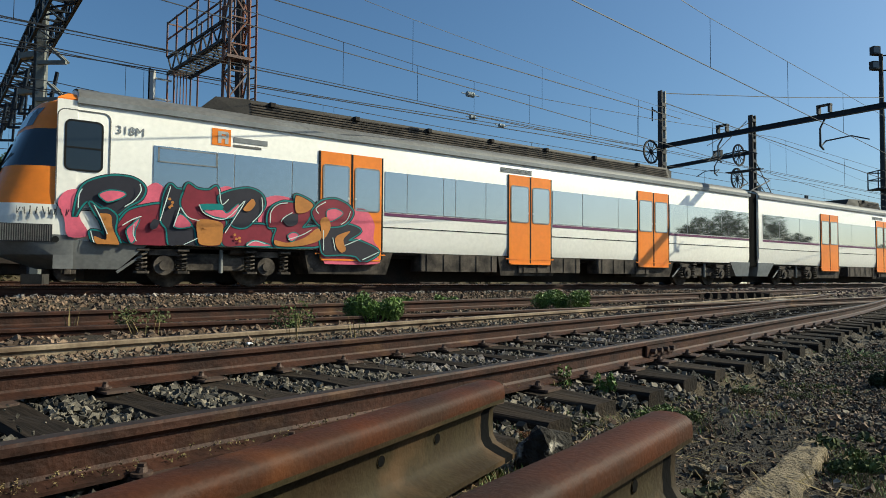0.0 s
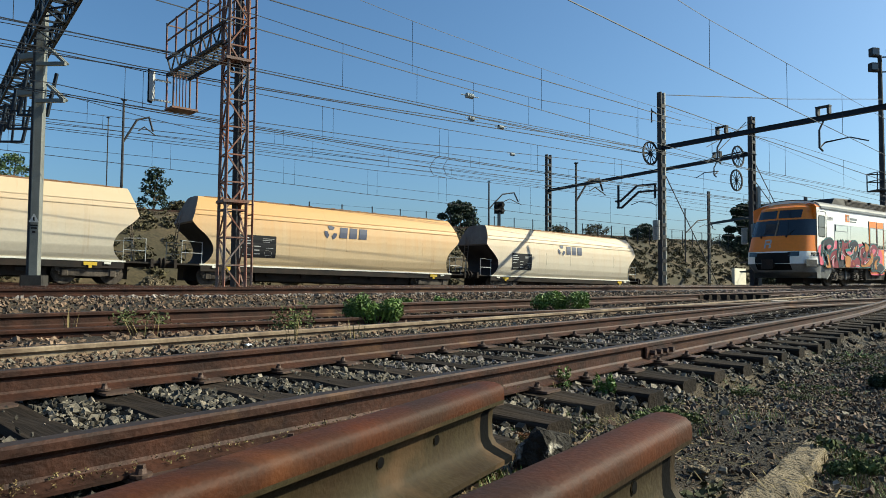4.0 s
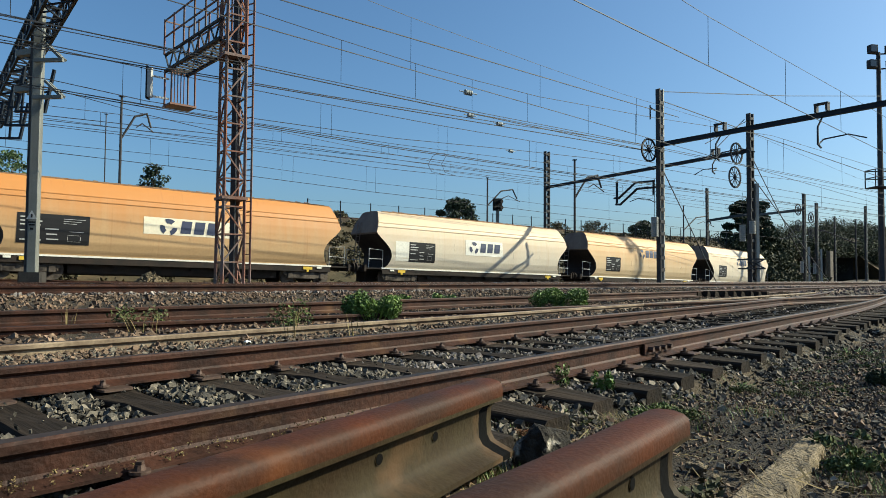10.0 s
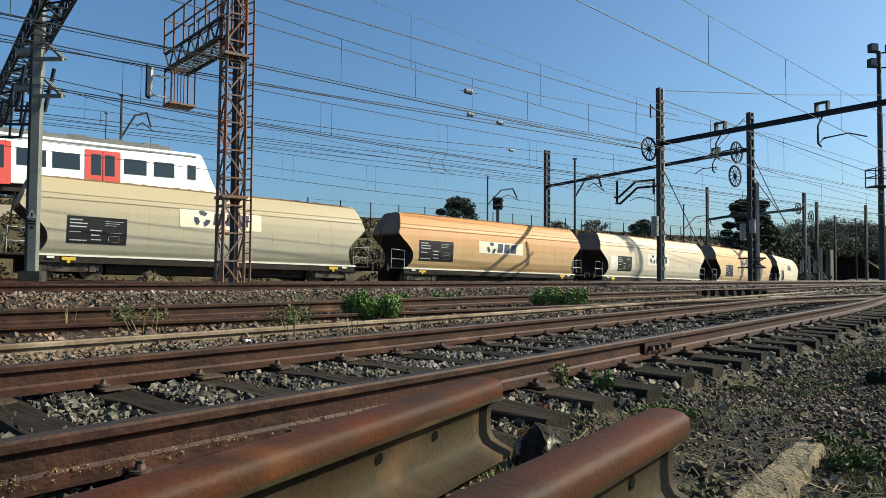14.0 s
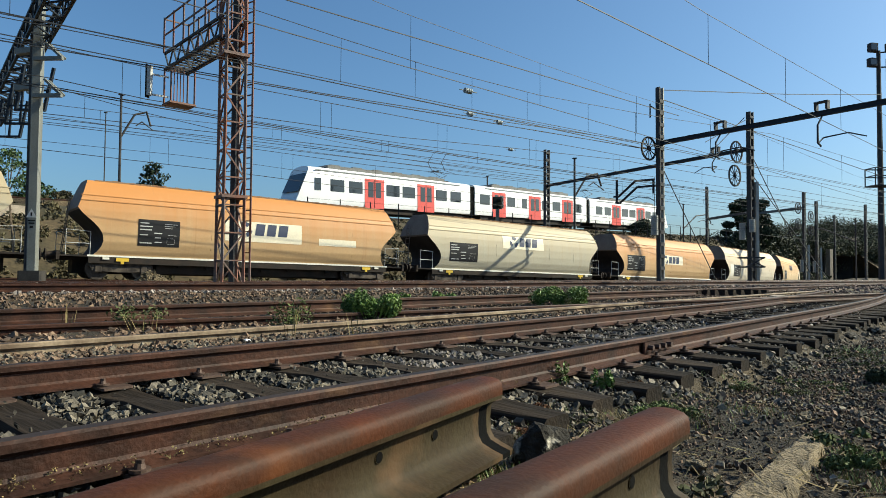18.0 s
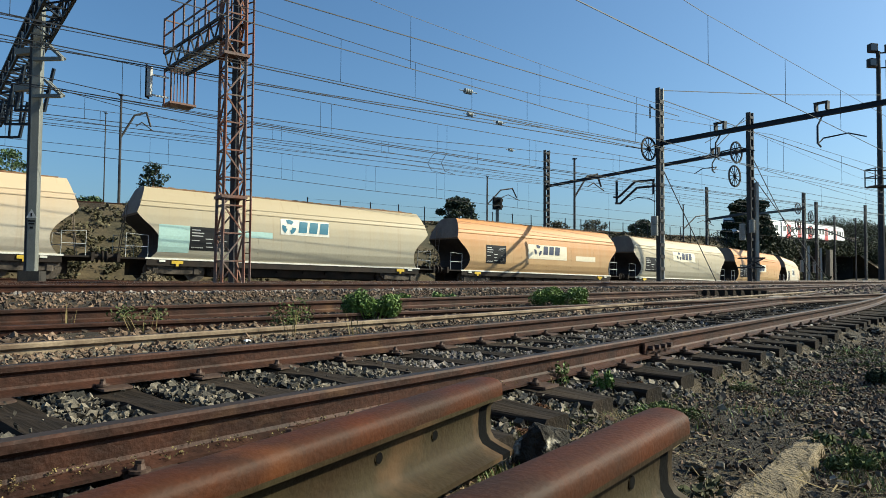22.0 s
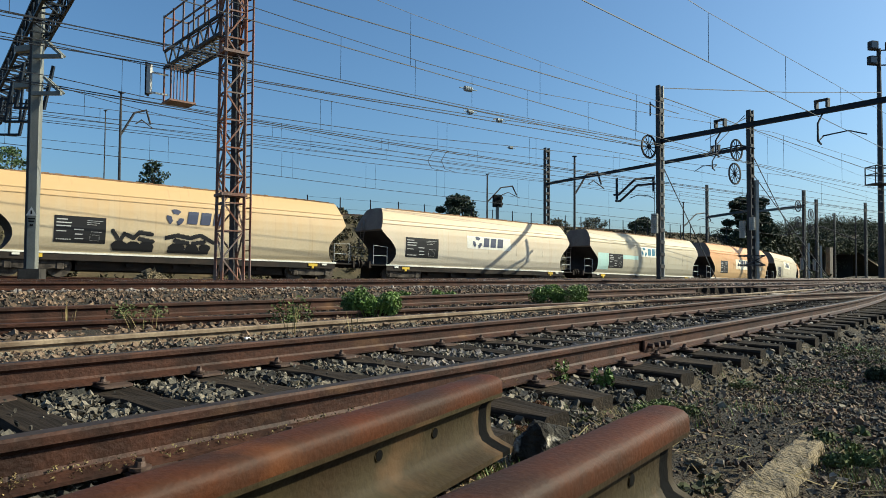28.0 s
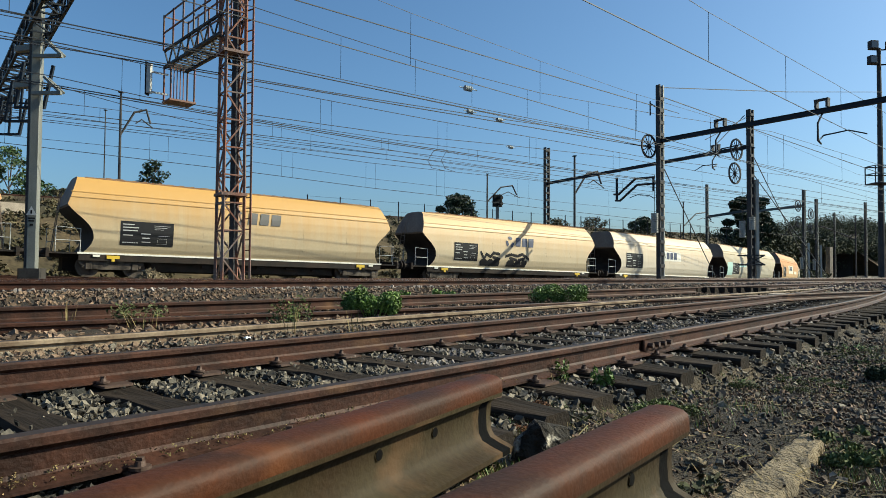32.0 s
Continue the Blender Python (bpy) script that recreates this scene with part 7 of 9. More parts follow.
# ---- foliage ----
def leaf_cards(centres, radii, n, size, rng, flat=0.75):
    """n small leaf cards spread through each of the ellipsoids; returns verts and faces."""
    vs = []
    for (c, r) in zip(centres, radii):
        p = rng.normal(size=(n, 3))
        p /= np.linalg.norm(p, axis=1)[:, None]
        p *= (rng.random((n, 1)) ** 0.45)
        p = p * np.array(r) + np.array(c)
        a = rng.normal(size=(n, 3))
        a /= np.linalg.norm(a, axis=1)[:, None]
        b = np.cross(a, rng.normal(size=(n, 3)))
        b /= np.linalg.norm(b, axis=1)[:, None] + 1e-9
        s = size * (0.6 + 0.8 * rng.random((n, 1)))
        q = np.stack([p - a * s, p - b * s * 0.5, p + a * s, p + b * s * 0.5], 1)
        vs.append(q.reshape(-1, 3))
    v = np.concatenate(vs)
    f = np.arange(len(v)).reshape(-1, 4)
    return v, f


def card_part(name, v, f, material, parent=None, label=""):
    d = bpy.data.meshes.new(name)
    d.from_pydata(v.tolist(), [], f.tolist())
    d.materials.append(material)
    d.update()
    o = new(name, d)
    if parent:
        o.parent = parent
    if label:
        o["label"] = label
    return o


def tree(label, base, height, spread, leaf, size, seed, n=60, clumps=26, trunk=0.12, low=0.35, category="tree", name="tree", group="trees on the embankment", bare=False):
    rng = np.random.default_rng(seed)
    rnd = random.Random(seed)
    th = thing(name, label, category, group, Matrix.Translation(base))
    tk = Mesh()
    lean = rnd.uniform(-0.06, 0.06) * height
    top = Vector((lean, 0, height * 0.8))
    tk.path([Vector((0, 0, -0.3)), Vector((lean * 0.3, 0, height * 0.4))], trunk * height * 0.1 + 0.08, 8)
    tk.bar((lean * 0.3, 0, height * 0.4), top, trunk * height * 0.07 + 0.05, None, 7, 0, 0.05)
    cs, rs = [], []
    for i in range(clumps):
        h = low + (1 - low) * ((i + 0.5) / clumps)
        env = math.sin(math.pi * min(1, (h - low) / (1 - low) * 0.82 + 0.14)) ** 0.7
        a = i * 2.399 + rnd.uniform(-0.4, 0.4)
        rr = spread * env * rnd.uniform(0.35, 1.0)
        c = (lean * h + math.cos(a) * rr, math.sin(a) * rr, height * h * 0.95)
        cs.append(c)
        k = spread * rnd.uniform(0.22, 0.42)
        rs.append((k, k, k * rnd.uniform(0.5, 0.8)))
        if i % 2 == 0:
            tk.bar((lean * h * 0.6, 0, height * h * 0.72), c, 0.035 * height * 0.25 + 0.03, None, 5, 0, 0.03)
    part("trunk", tk, M["bark"], th, fix=False)
    v, f = leaf_cards(cs, rs, n, size, rng)
    card_part("crown", v, f, M[leaf], th)
    return th


def by_px(px, dist, z=None):
    p = Vector(((px - 784) / 1162.0 * dist, dist, 0))
    p.z = bank_z(p.x, p.y) if z is None else z
    return p


BRIDGE, SPAN = 101.0, 20.5


def bank_z(x, y):
    p = Vector((x, y, 0)) - TOP0
    s, q = p.dot(TOPD), p.dot(TOPN)
    if abs(s - BRIDGE) < SPAN:
        return ground_z(x, y)
    h = 1 - min(1.0, max(0.0, (abs(q) - 3.4) / 8.6))
    return ground_z(x, y) * (1 - h) + (top_z(s) - 0.62) * h


def embankment():
    rnd = random.Random(3)
    for s0, s1 in ((-240, BRIDGE - SPAN), (BRIDGE + SPAN, 425)):
        me = Mesh()
        n = int((s1 - s0) / 3)
        qs = [-13.5, -12, -10.5, -9, -7.5, -6, -4.6, -3.4, 0, 3.4, 5, 7, 9, 11, 13.5]
        for i in range(n + 1):
            s = s0 + (s1 - s0) * i / n
            for q in qs:
                p = TOP0 + TOPD * s + TOPN * q
                h = 1 - min(1.0, max(0.0, (abs(q) - 3.4) / 8.6))
                z = -3.4 if abs(q) > 13 else ground_z(p.x, p.y) * (1 - h) + (top_z(s) - 0.62) * h - (0.15 if h == 0 else 0)
                if 3.5 < abs(q) < 11.5:
                    z += 0.35 * noise.noise((p.x * 0.25, p.y * 0.25, 1)) + 0.15 * noise.noise((p.x, p.y, 2))
                me.v.append((p.x, p.y, z))
        m = len(qs)
        for i in range(n):
            for j in range(m - 1):
                me.f.append((i * m + j, i * m + j + 1, (i + 1) * m + j + 1, (i + 1) * m + j))
                me.mi.append(0)
        me.f.append(tuple(range(m)))
        me.f.append(tuple(range(n * m, n * m + m)))
        ob = part("embankment", me, M["dry_grass"], fix=False, smooth=True)
        tagged(ob, "railway embankment of brown dry grass", "embankment", kind="structure")
    track("upper_track", lambda a: (TOP0 + TOPD * a + Vector((0, 0, top_z(a))), TOPD), -240, 425, 6, 1.735, 0.0, "upper line track on the embankment", "rail_worn")
    me = Mesh()
    a = math.atan2(TOPD.y, TOPD.x)
    for (s0, s1) in ((-240, BRIDGE - SPAN), (BRIDGE + SPAN, 425)):
        m_ = int((s1 - s0) / 10)
        for i in range(m_):
            sa, sb = s0 + (s1 - s0) * i / m_, s0 + (s1 - s0) * (i + 1) / m_
            pa, pb = TOP0 + TOPD * sa, TOP0 + TOPD * sb
            me.loft([[pa + TOPN * q + Vector((0, 0, top_z(sa) + z)) for q, z in ((-2.4, -0.75), (-1.7, -0.17), (1.7, -0.17), (2.4, -0.75))], [pb + TOPN * q + Vector((0, 0, top_z(sb) + z)) for q, z in ((-2.4, -0.75), (-1.7, -0.17), (1.7, -0.17), (2.4, -0.75))]])
    ob = part("ballast_bed", me, M["ground"])
    tagged(ob, "grey ballast bed of the upper line", "ballast", kind="structure")
    # underpass
    c = TOP0 + TOPD * BRIDGE
    th = thing("railway_bridge", "dark concrete railway bridge over the goods line", "bridge", "", Matrix.Translation((c.x, c.y, 0)) @ Matrix.Rotation(a, 4, "Z"))
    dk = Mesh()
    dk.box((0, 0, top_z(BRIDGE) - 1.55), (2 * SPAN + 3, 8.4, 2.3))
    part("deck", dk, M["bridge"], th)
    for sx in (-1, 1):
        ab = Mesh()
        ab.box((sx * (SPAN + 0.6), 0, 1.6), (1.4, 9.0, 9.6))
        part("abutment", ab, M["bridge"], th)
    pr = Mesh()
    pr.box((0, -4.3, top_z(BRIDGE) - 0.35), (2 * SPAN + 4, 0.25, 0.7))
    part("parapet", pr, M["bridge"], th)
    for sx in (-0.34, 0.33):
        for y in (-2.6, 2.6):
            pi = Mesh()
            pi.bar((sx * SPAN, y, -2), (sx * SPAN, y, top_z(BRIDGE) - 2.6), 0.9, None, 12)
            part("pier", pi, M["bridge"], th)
    col = Mesh()
    p = by_px(1468, 128, 0.0)
    col.box((0, 0, 2.9), (0.9, 0.9, 6.4), 0.4, bev=0.05)
    ob = part("concrete_column", col, M["concrete"])
    ob.matrix_basis = Matrix.Translation((p.x, p.y, -0.3))
    tagged(ob, "pale concrete column beside the dark underpass", "column")
    p = by_px(1304, 89, 0.0)
    pw = Mesh()
    pw.box((p.x, p.y, 0.9), (3.8, 0.4, 2.6), a, bev=0.05)
    ob = part("pale_wall", pw, M["plate_cream"])
    tagged(ob, "short whitewashed wall below the embankment", "wall", kind="structure")


embankment()


def plants_far():
    rng = np.random.default_rng(7)
    # grass and scrub over the bank
    cs, rs = [], []
    for i in range(2400):
        s, q = rng.uniform(-50, 110), rng.uniform(-12.5, -2.6)
        p = TOP0 + TOPD * s + TOPN * q
        if abs(s - BRIDGE) < SPAN + 2:
            continue
        k = rng.uniform(0.2, 0.6)
        cs.append((p.x, p.y, bank_z(p.x, p.y) + k * 0.35))
        rs.append((k, k, k * 0.6))
    v, f = leaf_cards(cs, rs, 42, 0.12, rng)
    o = card_part("scrub", v, f, M["scrub"])
    tagged(o, "dry olive scrub over the embankment slope", "scrub", kind="stuff")
    def top_h(px, dist, top_y, base):
        return 0.66 + (481 + 0.0066 * (px - 400) - top_y) / 1162.0 * dist - base
    for px, dist, ty, sp, leaf, lab, sd, lo, sz, n in (
            (20, 50, 258, 2.4, "leaf", "green broadleaf tree on the embankment", 1, 0.15, 0.12, 170), (-40, 50, 262, 2.8, "leaf", "green broadleaf tree on the embankment", 13, 0.1, 0.12, 170),
            (66, 48, 318, 1.6, "leaf", "green shrub on the bank", 31, 0.1, 0.11, 150), (105, 47, 338, 1.4, "scrub", "dry olive shrub on the bank", 2, 0.1, 0.1, 150),
            (160, 47, 350, 1.3, "leaf", "green shrub on the bank", 3, 0.1, 0.1, 150), (200, 46, 372, 1.0, "scrub", "dry olive shrub on the bank", 33, 0.1, 0.1, 150), (236, 46, 362, 1.0, "scrub", "dry olive shrub on the bank", 4, 0.1, 0.1, 150),
            (265, 54, 284, 1.55, "pine", "small dark pine on the embankment crest", 5, 0.35, 0.12, 90), (310, 50, 350, 1.3, "scrub", "dry olive shrub on the bank", 6, 0.1, 0.1, 130),
            (470, 50, 392, 1.3, "scrub", "dry olive shrub on the bank", 12, 0.1, 0.1, 130), (598, 61, 372, 1.2, "scrub", "dry olive shrub on the bank", 8, 0.1, 0.1, 130),
            (985, 83, 392, 1.5, "scrub", "bare brownish shrub on the crest", 15, 0.2, 0.1, 60), (1052, 88, 390, 1.9, "scrub", "bare brownish shrub on the crest", 14, 0.2, 0.1, 70),
            (1138, 88, 390, 1.8, "pine", "dark green bush on the embankment crest", 10, 0.1, 0.13, 150),
            (812, 92, 348, 2.9, "pine", "round dark stone pine behind the upper line", 9, 0.55, 0.2, 260),
            (1318, 104, 352, 3.4, "pine", "tall dark pine beside the goods line", 11, 0.2, 0.26, 420), (1340, 107, 350, 3.4, "pine", "tall dark pine beside the goods line", 41, 0.12, 0.26, 420), (1360, 114, 405, 2.8, "pine", "dark pine beside the goods line", 21, 0.08, 0.22, 220)):
        p = by_px(px, dist, 0.0 if px > 1200 else None)
        tree(lab, p, top_h(px, dist, ty, p.z) / 0.98, sp, leaf, sz, sd, n=n, clumps=28, low=lo)
    # trees beside the yard, mirrored in the train's windows
    for i, (x, y, h) in enumerate(((60, -12, 6.2), (63.5, -13, 7.4), (67, -12, 8.2), (71, -14, 7.6), (75, -12, 8.4), (79, -13, 7.6), (83, -12, 6.4), (112, -12, 7.4))):
        tree("green broadleaf tree beside the yard", main(x, y, 0.0), h, h * 0.36, "leaf", 0.16, 60 + i, n=90, clumps=22, low=0.25, group="trees beside the yard")
    # wooded hill beyond
    me = Mesh()
    xs = [60 + 14 * i for i in range(30)]
    ys = [175, 200, 225, 250, 280, 320, 380]
    def hill(x, y):
        return max(-1.0, 14.5 * smooth01((y - 175) / 75.0) * (0.55 + 0.45 * smooth01((x - 70) / 60)) + 3 * noise.noise((x * 0.03, y * 0.03, 0)))
    for y in ys:
        for x in xs:
            me.v.append((x, y, hill(x, y) if y > 180 else -2))
    nx = len(xs)
    for j in range(len(ys) - 1):
        for i in range(nx - 1):
            me.f.append((j * nx + i, j * nx + i + 1, (j + 1) * nx + i + 1, (j + 1) * nx + i))
            me.mi.append(0)
    ob = part("hill", me, M["dry_grass"], fix=False, smooth=True)
    tagged(ob, "wooded hill behind the railway", "hill", kind="structure")
    cs, rs = [], []
    for i in range(420):
        y = rng.uniform(178, 270)
        x = rng.uniform(y * 0.47, y * 0.75)
        k = rng.uniform(1.8, 4.2)
        z = hill(x, y)
        cs.append((x, y, z + k * rng.uniform(0.6, 1.3)))
        rs.append((k, k, k * 0.65))
    for i in range(70):
        y = rng.uniform(150, 172)
        x = rng.uniform(y * 0.585, y * 0.75)
        k = rng.uniform(1.5, 3.4)
        cs.append((x, y, rng.uniform(0.5, 7.5)))
        rs.append((k, k, k * 0.8))
    for i in range(120):
        x = rng.uniform(50, 190)
        y = 190 + rng.uniform(0, 30)
        if x / y > 0.55:
            continue
        k = rng.uniform(1.8, 3.4)
        cs.append((x, y, 6 + rng.uniform(0, 6)))
        rs.append((k * 1.3, k, k * 0.7))
    for i in range(170):
        q, al = rng.uniform(-12, -3), rng.uniform(124, 195)
        p = TOP0 + TOPD * al + TOPN * q
        k = rng.uniform(1.2, 2.6)
        cs.append((p.x, p.y, bank_z(p.x, p.y) + k * 0.7))
        rs.append((k, k, k * 0.9))
    for i in range(60):
        q, al = rng.uniform(-12, -4), rng.uniform(56, 77)
        p = TOP0 + TOPD * al + TOPN * q
        k = rng.uniform(1.0, 2.2)
        cs.append((p.x, p.y, bank_z(p.x, p.y) + k * 0.6))
        rs.append((k, k, k * 0.8))
    for i in range(120):
        q, al = rng.uniform(-10, -4), rng.uniform(136, 205)
        p = TOP0 + TOPD * al + TOPN * q
        k = rng.uniform(1.4, 2.8)
        cs.append((p.x, p.y, bank_z(p.x, p.y) + rng.uniform(0.5, 4.6) * smooth01((al - 130) / 18)))
        rs.append((k, k, k * 0.9))
    # growth hanging over the bridge and closing the view behind it
    for i in range(120):
        al = rng.uniform(BRIDGE - SPAN - 2, BRIDGE + SPAN + 2)
        p = TOP0 + TOPD * al - TOPN * rng.uniform(4.4, 5.6)
        k = rng.uniform(0.8, 1.7)
        cs.append((p.x, p.y, top_z(al) - rng.uniform(0.3, 2.2)))
        rs.append((k, k, k * 0.7))
    for i in range(150):
        al = rng.uniform(BRIDGE - SPAN - 14, BRIDGE + SPAN + 22)
        p = TOP0 + TOPD * al + TOPN * rng.uniform(11, 20)
        k = rng.uniform(1.6, 3.0)
        cs.append((p.x, p.y, rng.uniform(-0.5, 6.0)))
        rs.append((k, k, k * 0.9))
    v, f = leaf_cards(cs, rs, 230, 0.26, rng)
    o = card_part("far_woods", v, f, M["woods"])
    tagged(o, "dark pine woods on the hill", "woods", kind="stuff")
    # pale retaining wall by the goods line, with a red scrawl
    w = Mesh()
    a, b = by_px(-200, 31.5, 0), by_px(54, 37, 0)
    d = (b - a).normalized()
    n = Vector((-d.y, d.x, 0))
    w.box(((a.x + b.x) / 2, (a.y + b.y) / 2, 1.75), ((b - a).length, 0.5, 5.0), math.atan2(d.y, d.x))
    ob = part("retaining_wall", w, M["concrete"])
    tagged(ob, "pale concrete retaining wall with a red scrawl", "wall", kind="structure")
    g = Mesh()
    for i in range(6):
        p = b - d * (1.0 + 0.55 * i) - n * 0.27
        g.box((p.x, p.y, 2.1 + 0.25 * math.sin(i * 2.1)), (0.7, 0.02, 0.5 + 0.2 * math.cos(i)), math.atan2(d.y, d.x))
    part("red_scrawl", g, M["red"], ob, "red spray-painted scrawl")
    # fence posts on the crest
    fp = thing("crest_fence", "thin wire fence along the embankment crest", "fence")
    base = None
    for i in range(34):
        p = TOP0 + TOPD * (-20 + 3.0 * i) - TOPN * 4.4
        if abs(-20 + 3.0 * i - BRIDGE) < SPAN + 1:
            continue
        m = Matrix.Translation((p.x, p.y, bank_z(p.x, p.y)))
        if base is None:
            q = Mesh()
            q.bar((0, 0, -0.2), (0, 0, 2.1), 0.08)
            base = part("fence_post", q, M["mast_dark"], fp)
            base.matrix_basis = m
        else:
            again(base, "fence_post", fp, m)
    for z in (0.5, 1.2, 2.0):
        q = Mesh()
        q.path([Vector((p.x, p.y, bank_z(p.x, p.y) + z)) for p in (TOP0 + TOPD * (-20 + 3.0 * i) - TOPN * 4.4 for i in range(33))], 0.02, 3)
        part("fence_wire", q, M["wire"], fp, fix=False)


plants_far()


# ---- ballast ----
def stones(points, sizes, rng, name, material, label, flat=0.7):
    """Many small broken stones in one mesh."""
    ico = np.array([(x, y, z) for x in (-1, 1) for y in (-1, 1) for z in (-1, 1)], float) * 0.72
    fac = np.array([(0, 1, 3), (0, 3, 2), (4, 6, 7), (4, 7, 5), (0, 4, 5), (0, 5, 1), (2, 3, 7), (2, 7, 6), (0, 2, 6), (0, 6, 4), (1, 5, 7), (1, 7, 3)])
    n = len(points)
    shape = ico[None] * (0.5 + 0.7 * rng.random((n, 8, 3)))
    ax = 0.6 + 0.8 * rng.random((n, 1, 3))
    ax[:, :, 2] *= 0.5 + 0.4 * rng.random((n, 1))
    shape = shape * ax
    q = rng.normal(size=(n, 4))
    q /= np.linalg.norm(q, axis=1)[:, None]
    w, x, y, z = q.T
    R = np.stack([np.stack([1 - 2 * (y * y + z * z), 2 * (x * y - z * w), 2 * (x * z + y * w)], -1), np.stack([2 * (x * y + z * w), 1 - 2 * (x * x + z * z), 2 * (y * z - x * w)], -1), np.stack([2 * (x * z - y * w), 2 * (y * z + x * w), 1 - 2 * (x * x + y * y)], -1)], 1)
    v = np.einsum("nij,nkj->nki", R, shape) * np.array(sizes)[:, None, None] + np.array(points)[:, None]
    f = (fac[None] + (np.arange(n) * 8)[:, None, None]).reshape(-1, 3)
    v = v.reshape(-1, 3)
    d = bpy.data.meshes.new(name)
    d.vertices.add(len(v))
    d.vertices.foreach_set("co", v.ravel())
    d.loops.add(f.size)
    d.loops.foreach_set("vertex_index", f.ravel().astype(np.int32))
    d.polygons.add(len(f))
    d.polygons.foreach_set("loop_start", np.arange(0, f.size, 3, dtype=np.int32))
    d.polygons.foreach_set("use_smooth", np.zeros(len(f), dtype=bool))
    d.update(calc_edges=True)
    d.validate()
    d.materials.append(material)
    return tagged(new(name, d), label, "ballast", kind="stuff")


def ballast():
    rng = np.random.default_rng(21)
    near, nsz, red, rsz, pale, psz = [], [], [], [], [], []
    # siding bed and the slope beside it
    for d0, d1, a0, a1, per in ((1.5, 5.6, -2.5, 4.5, 1900), (1.5, 5.6, 4.5, 9, 800), (1.5, 6, 9, 18, 150), (4.3, 9.5, 7.5, 22, 75), (-2.6, 1.5, 1.0, 4, 4600), (-3.0, 1.5, 4, 6.5, 2600), (-3.5, 1.5, 6.5, 10, 1000), (-5, 1.5, 10, 20, 240), (0.0, 1.5, 0.0, 1.0, 900)):
        n = int((d1 - d0) * (a1 - a0) * per)
        for d, a in zip(rng.uniform(d0, d1, n), rng.uniform(a0, a1, n)):
            p = sid_point(a, d)
            if p.y < 0.35 or abs(p.x) > p.y * 0.78 + 0.3:
                continue
            k = ((a + 3.005) / 0.575) % 1.0
            on = (k < 0.24 or k > 0.76) and 1.62 < d < 4.5
            if on and rng.random() < 0.97:
                continue
            patch = noise.noise((p.x * 0.9, p.y * 0.9, 5))
            if d < 1.2 and patch > 0.28 and rng.random() < 0.6:
                continue
            if d < 1.5 and p.x < 1.15 + 0.25 * patch and p.y < 3.3 and rng.random() < 0.8:
                continue
            if abs((p.x - 0.86) * -0.783 + (p.y - 1.61) * 0.622) < 0.055 and p.y < 1.9 and rng.random() < 0.93:
                continue
            s = (0.007 + 0.018 * rng.random() ** 2.0) * (0.62 + 0.38 * smooth01((p.y - 1.2) / 2.2) if d < 1.5 else 1.0) * (0.72 if d < 1.5 else 1.2) * (1.0 if a < 6 else 1.35)
            z = ground_z(p.x, p.y) + rng.uniform(-0.005, 0.03) + (0.025 if 2.0 < d < 4.2 else 0)
            if 2.2 < d < 4.3:
                z = rng.uniform(0.012, 0.02) if on else -0.034 + rng.uniform(-0.02, 0.026)
            if on:
                s *= 0.6
            if 2.0 < d < 4.3 and a > 3.2 and rng.random() < 0.4:
                pale.append((p.x, p.y, z))
                psz.append(s)
            elif (d < 4.6 or rng.random() < 0.4) and not (d < 1.5 and rng.random() < 0.45):
                near.append((p.x, p.y, z))
                nsz.append(s)
            else:
                red.append((p.x, p.y, z))
                rsz.append(s)
    # thinner spread of stone round about
    for d, a in zip(rng.uniform(-6.0, 5.0, 9000), rng.uniform(-9.0, 9.0, 9000)):
        p = sid_point(a, d)
        k = ((a + 3.005) / 0.575) % 1.0
        if (p.y > 0.35 and abs(p.x) < p.y * 0.78 + 0.3) or p.length < 0.5 or ((k < 0.24 or k > 0.76) and 1.62 < d < 4.5):
            continue
        near.append((p.x, p.y, -0.05 + rng.uniform(-0.02, 0.025) if 2.2 < d < 4.3 else ground_z(p.x, p.y) + rng.uniform(-0.005, 0.03)))
        nsz.append(rng.uniform(0.012, 0.04))
    grit, gsz = [], []
    for d, a in zip(rng.uniform(-2.0, 1.6, 26000), rng.uniform(0.0, 4.6, 26000)):
        p = sid_point(a, d)
        if p.y < 0.5 or abs(p.x) > p.y * 0.72 + 0.15:
            continue
        grit.append((p.x, p.y, ground_z(p.x, p.y) + 0.02 * noise.noise((p.x * 4, p.y * 4, 3)) + 0.035 * noise.noise((p.x * 1.1, p.y * 1.1, 0)) + rng.uniform(0, 0.004)))
        gsz.append(0.0022 + 0.006 * rng.random() ** 2)
    stones(grit, gsz, rng, "grit", M["stone_red"], "brown grit and small stone chips over dirt")
    stones(pale, psz, rng, "ballast", M["stone_pale"], "pale pinkish stones between the siding rails")
    stones(near, nsz, rng, "ballast", M["stone"], "grey broken stone ballast of the siding")
    # between the tracks, reddish with rust
    for w0, w1, u0, u1, per in ((4.6, 9.0, -4, 12, 120), (9.0, 14.4, -10, 22, 45)):
        n = int((w1 - w0) * (u1 - u0) * per)
        for w_, u_ in zip(rng.uniform(w0, w1, n), rng.uniform(u0, u1, n)):
            p = main(u_, w_)
            if abs(p.x) > p.y * 0.75 or p.x * SID_N.x + p.y * SID_N.y < 5.0:
                continue
            red.append((p.x, p.y, ground_z(p.x, p.y) + rng.uniform(0, 0.03)))
            rsz.append(rng.uniform(0.022, 0.045))
    stones(red, rsz, rng, "ballast", M["stone_red"], "rust-tinted broken stone between the tracks")
    far, fsz = [], []
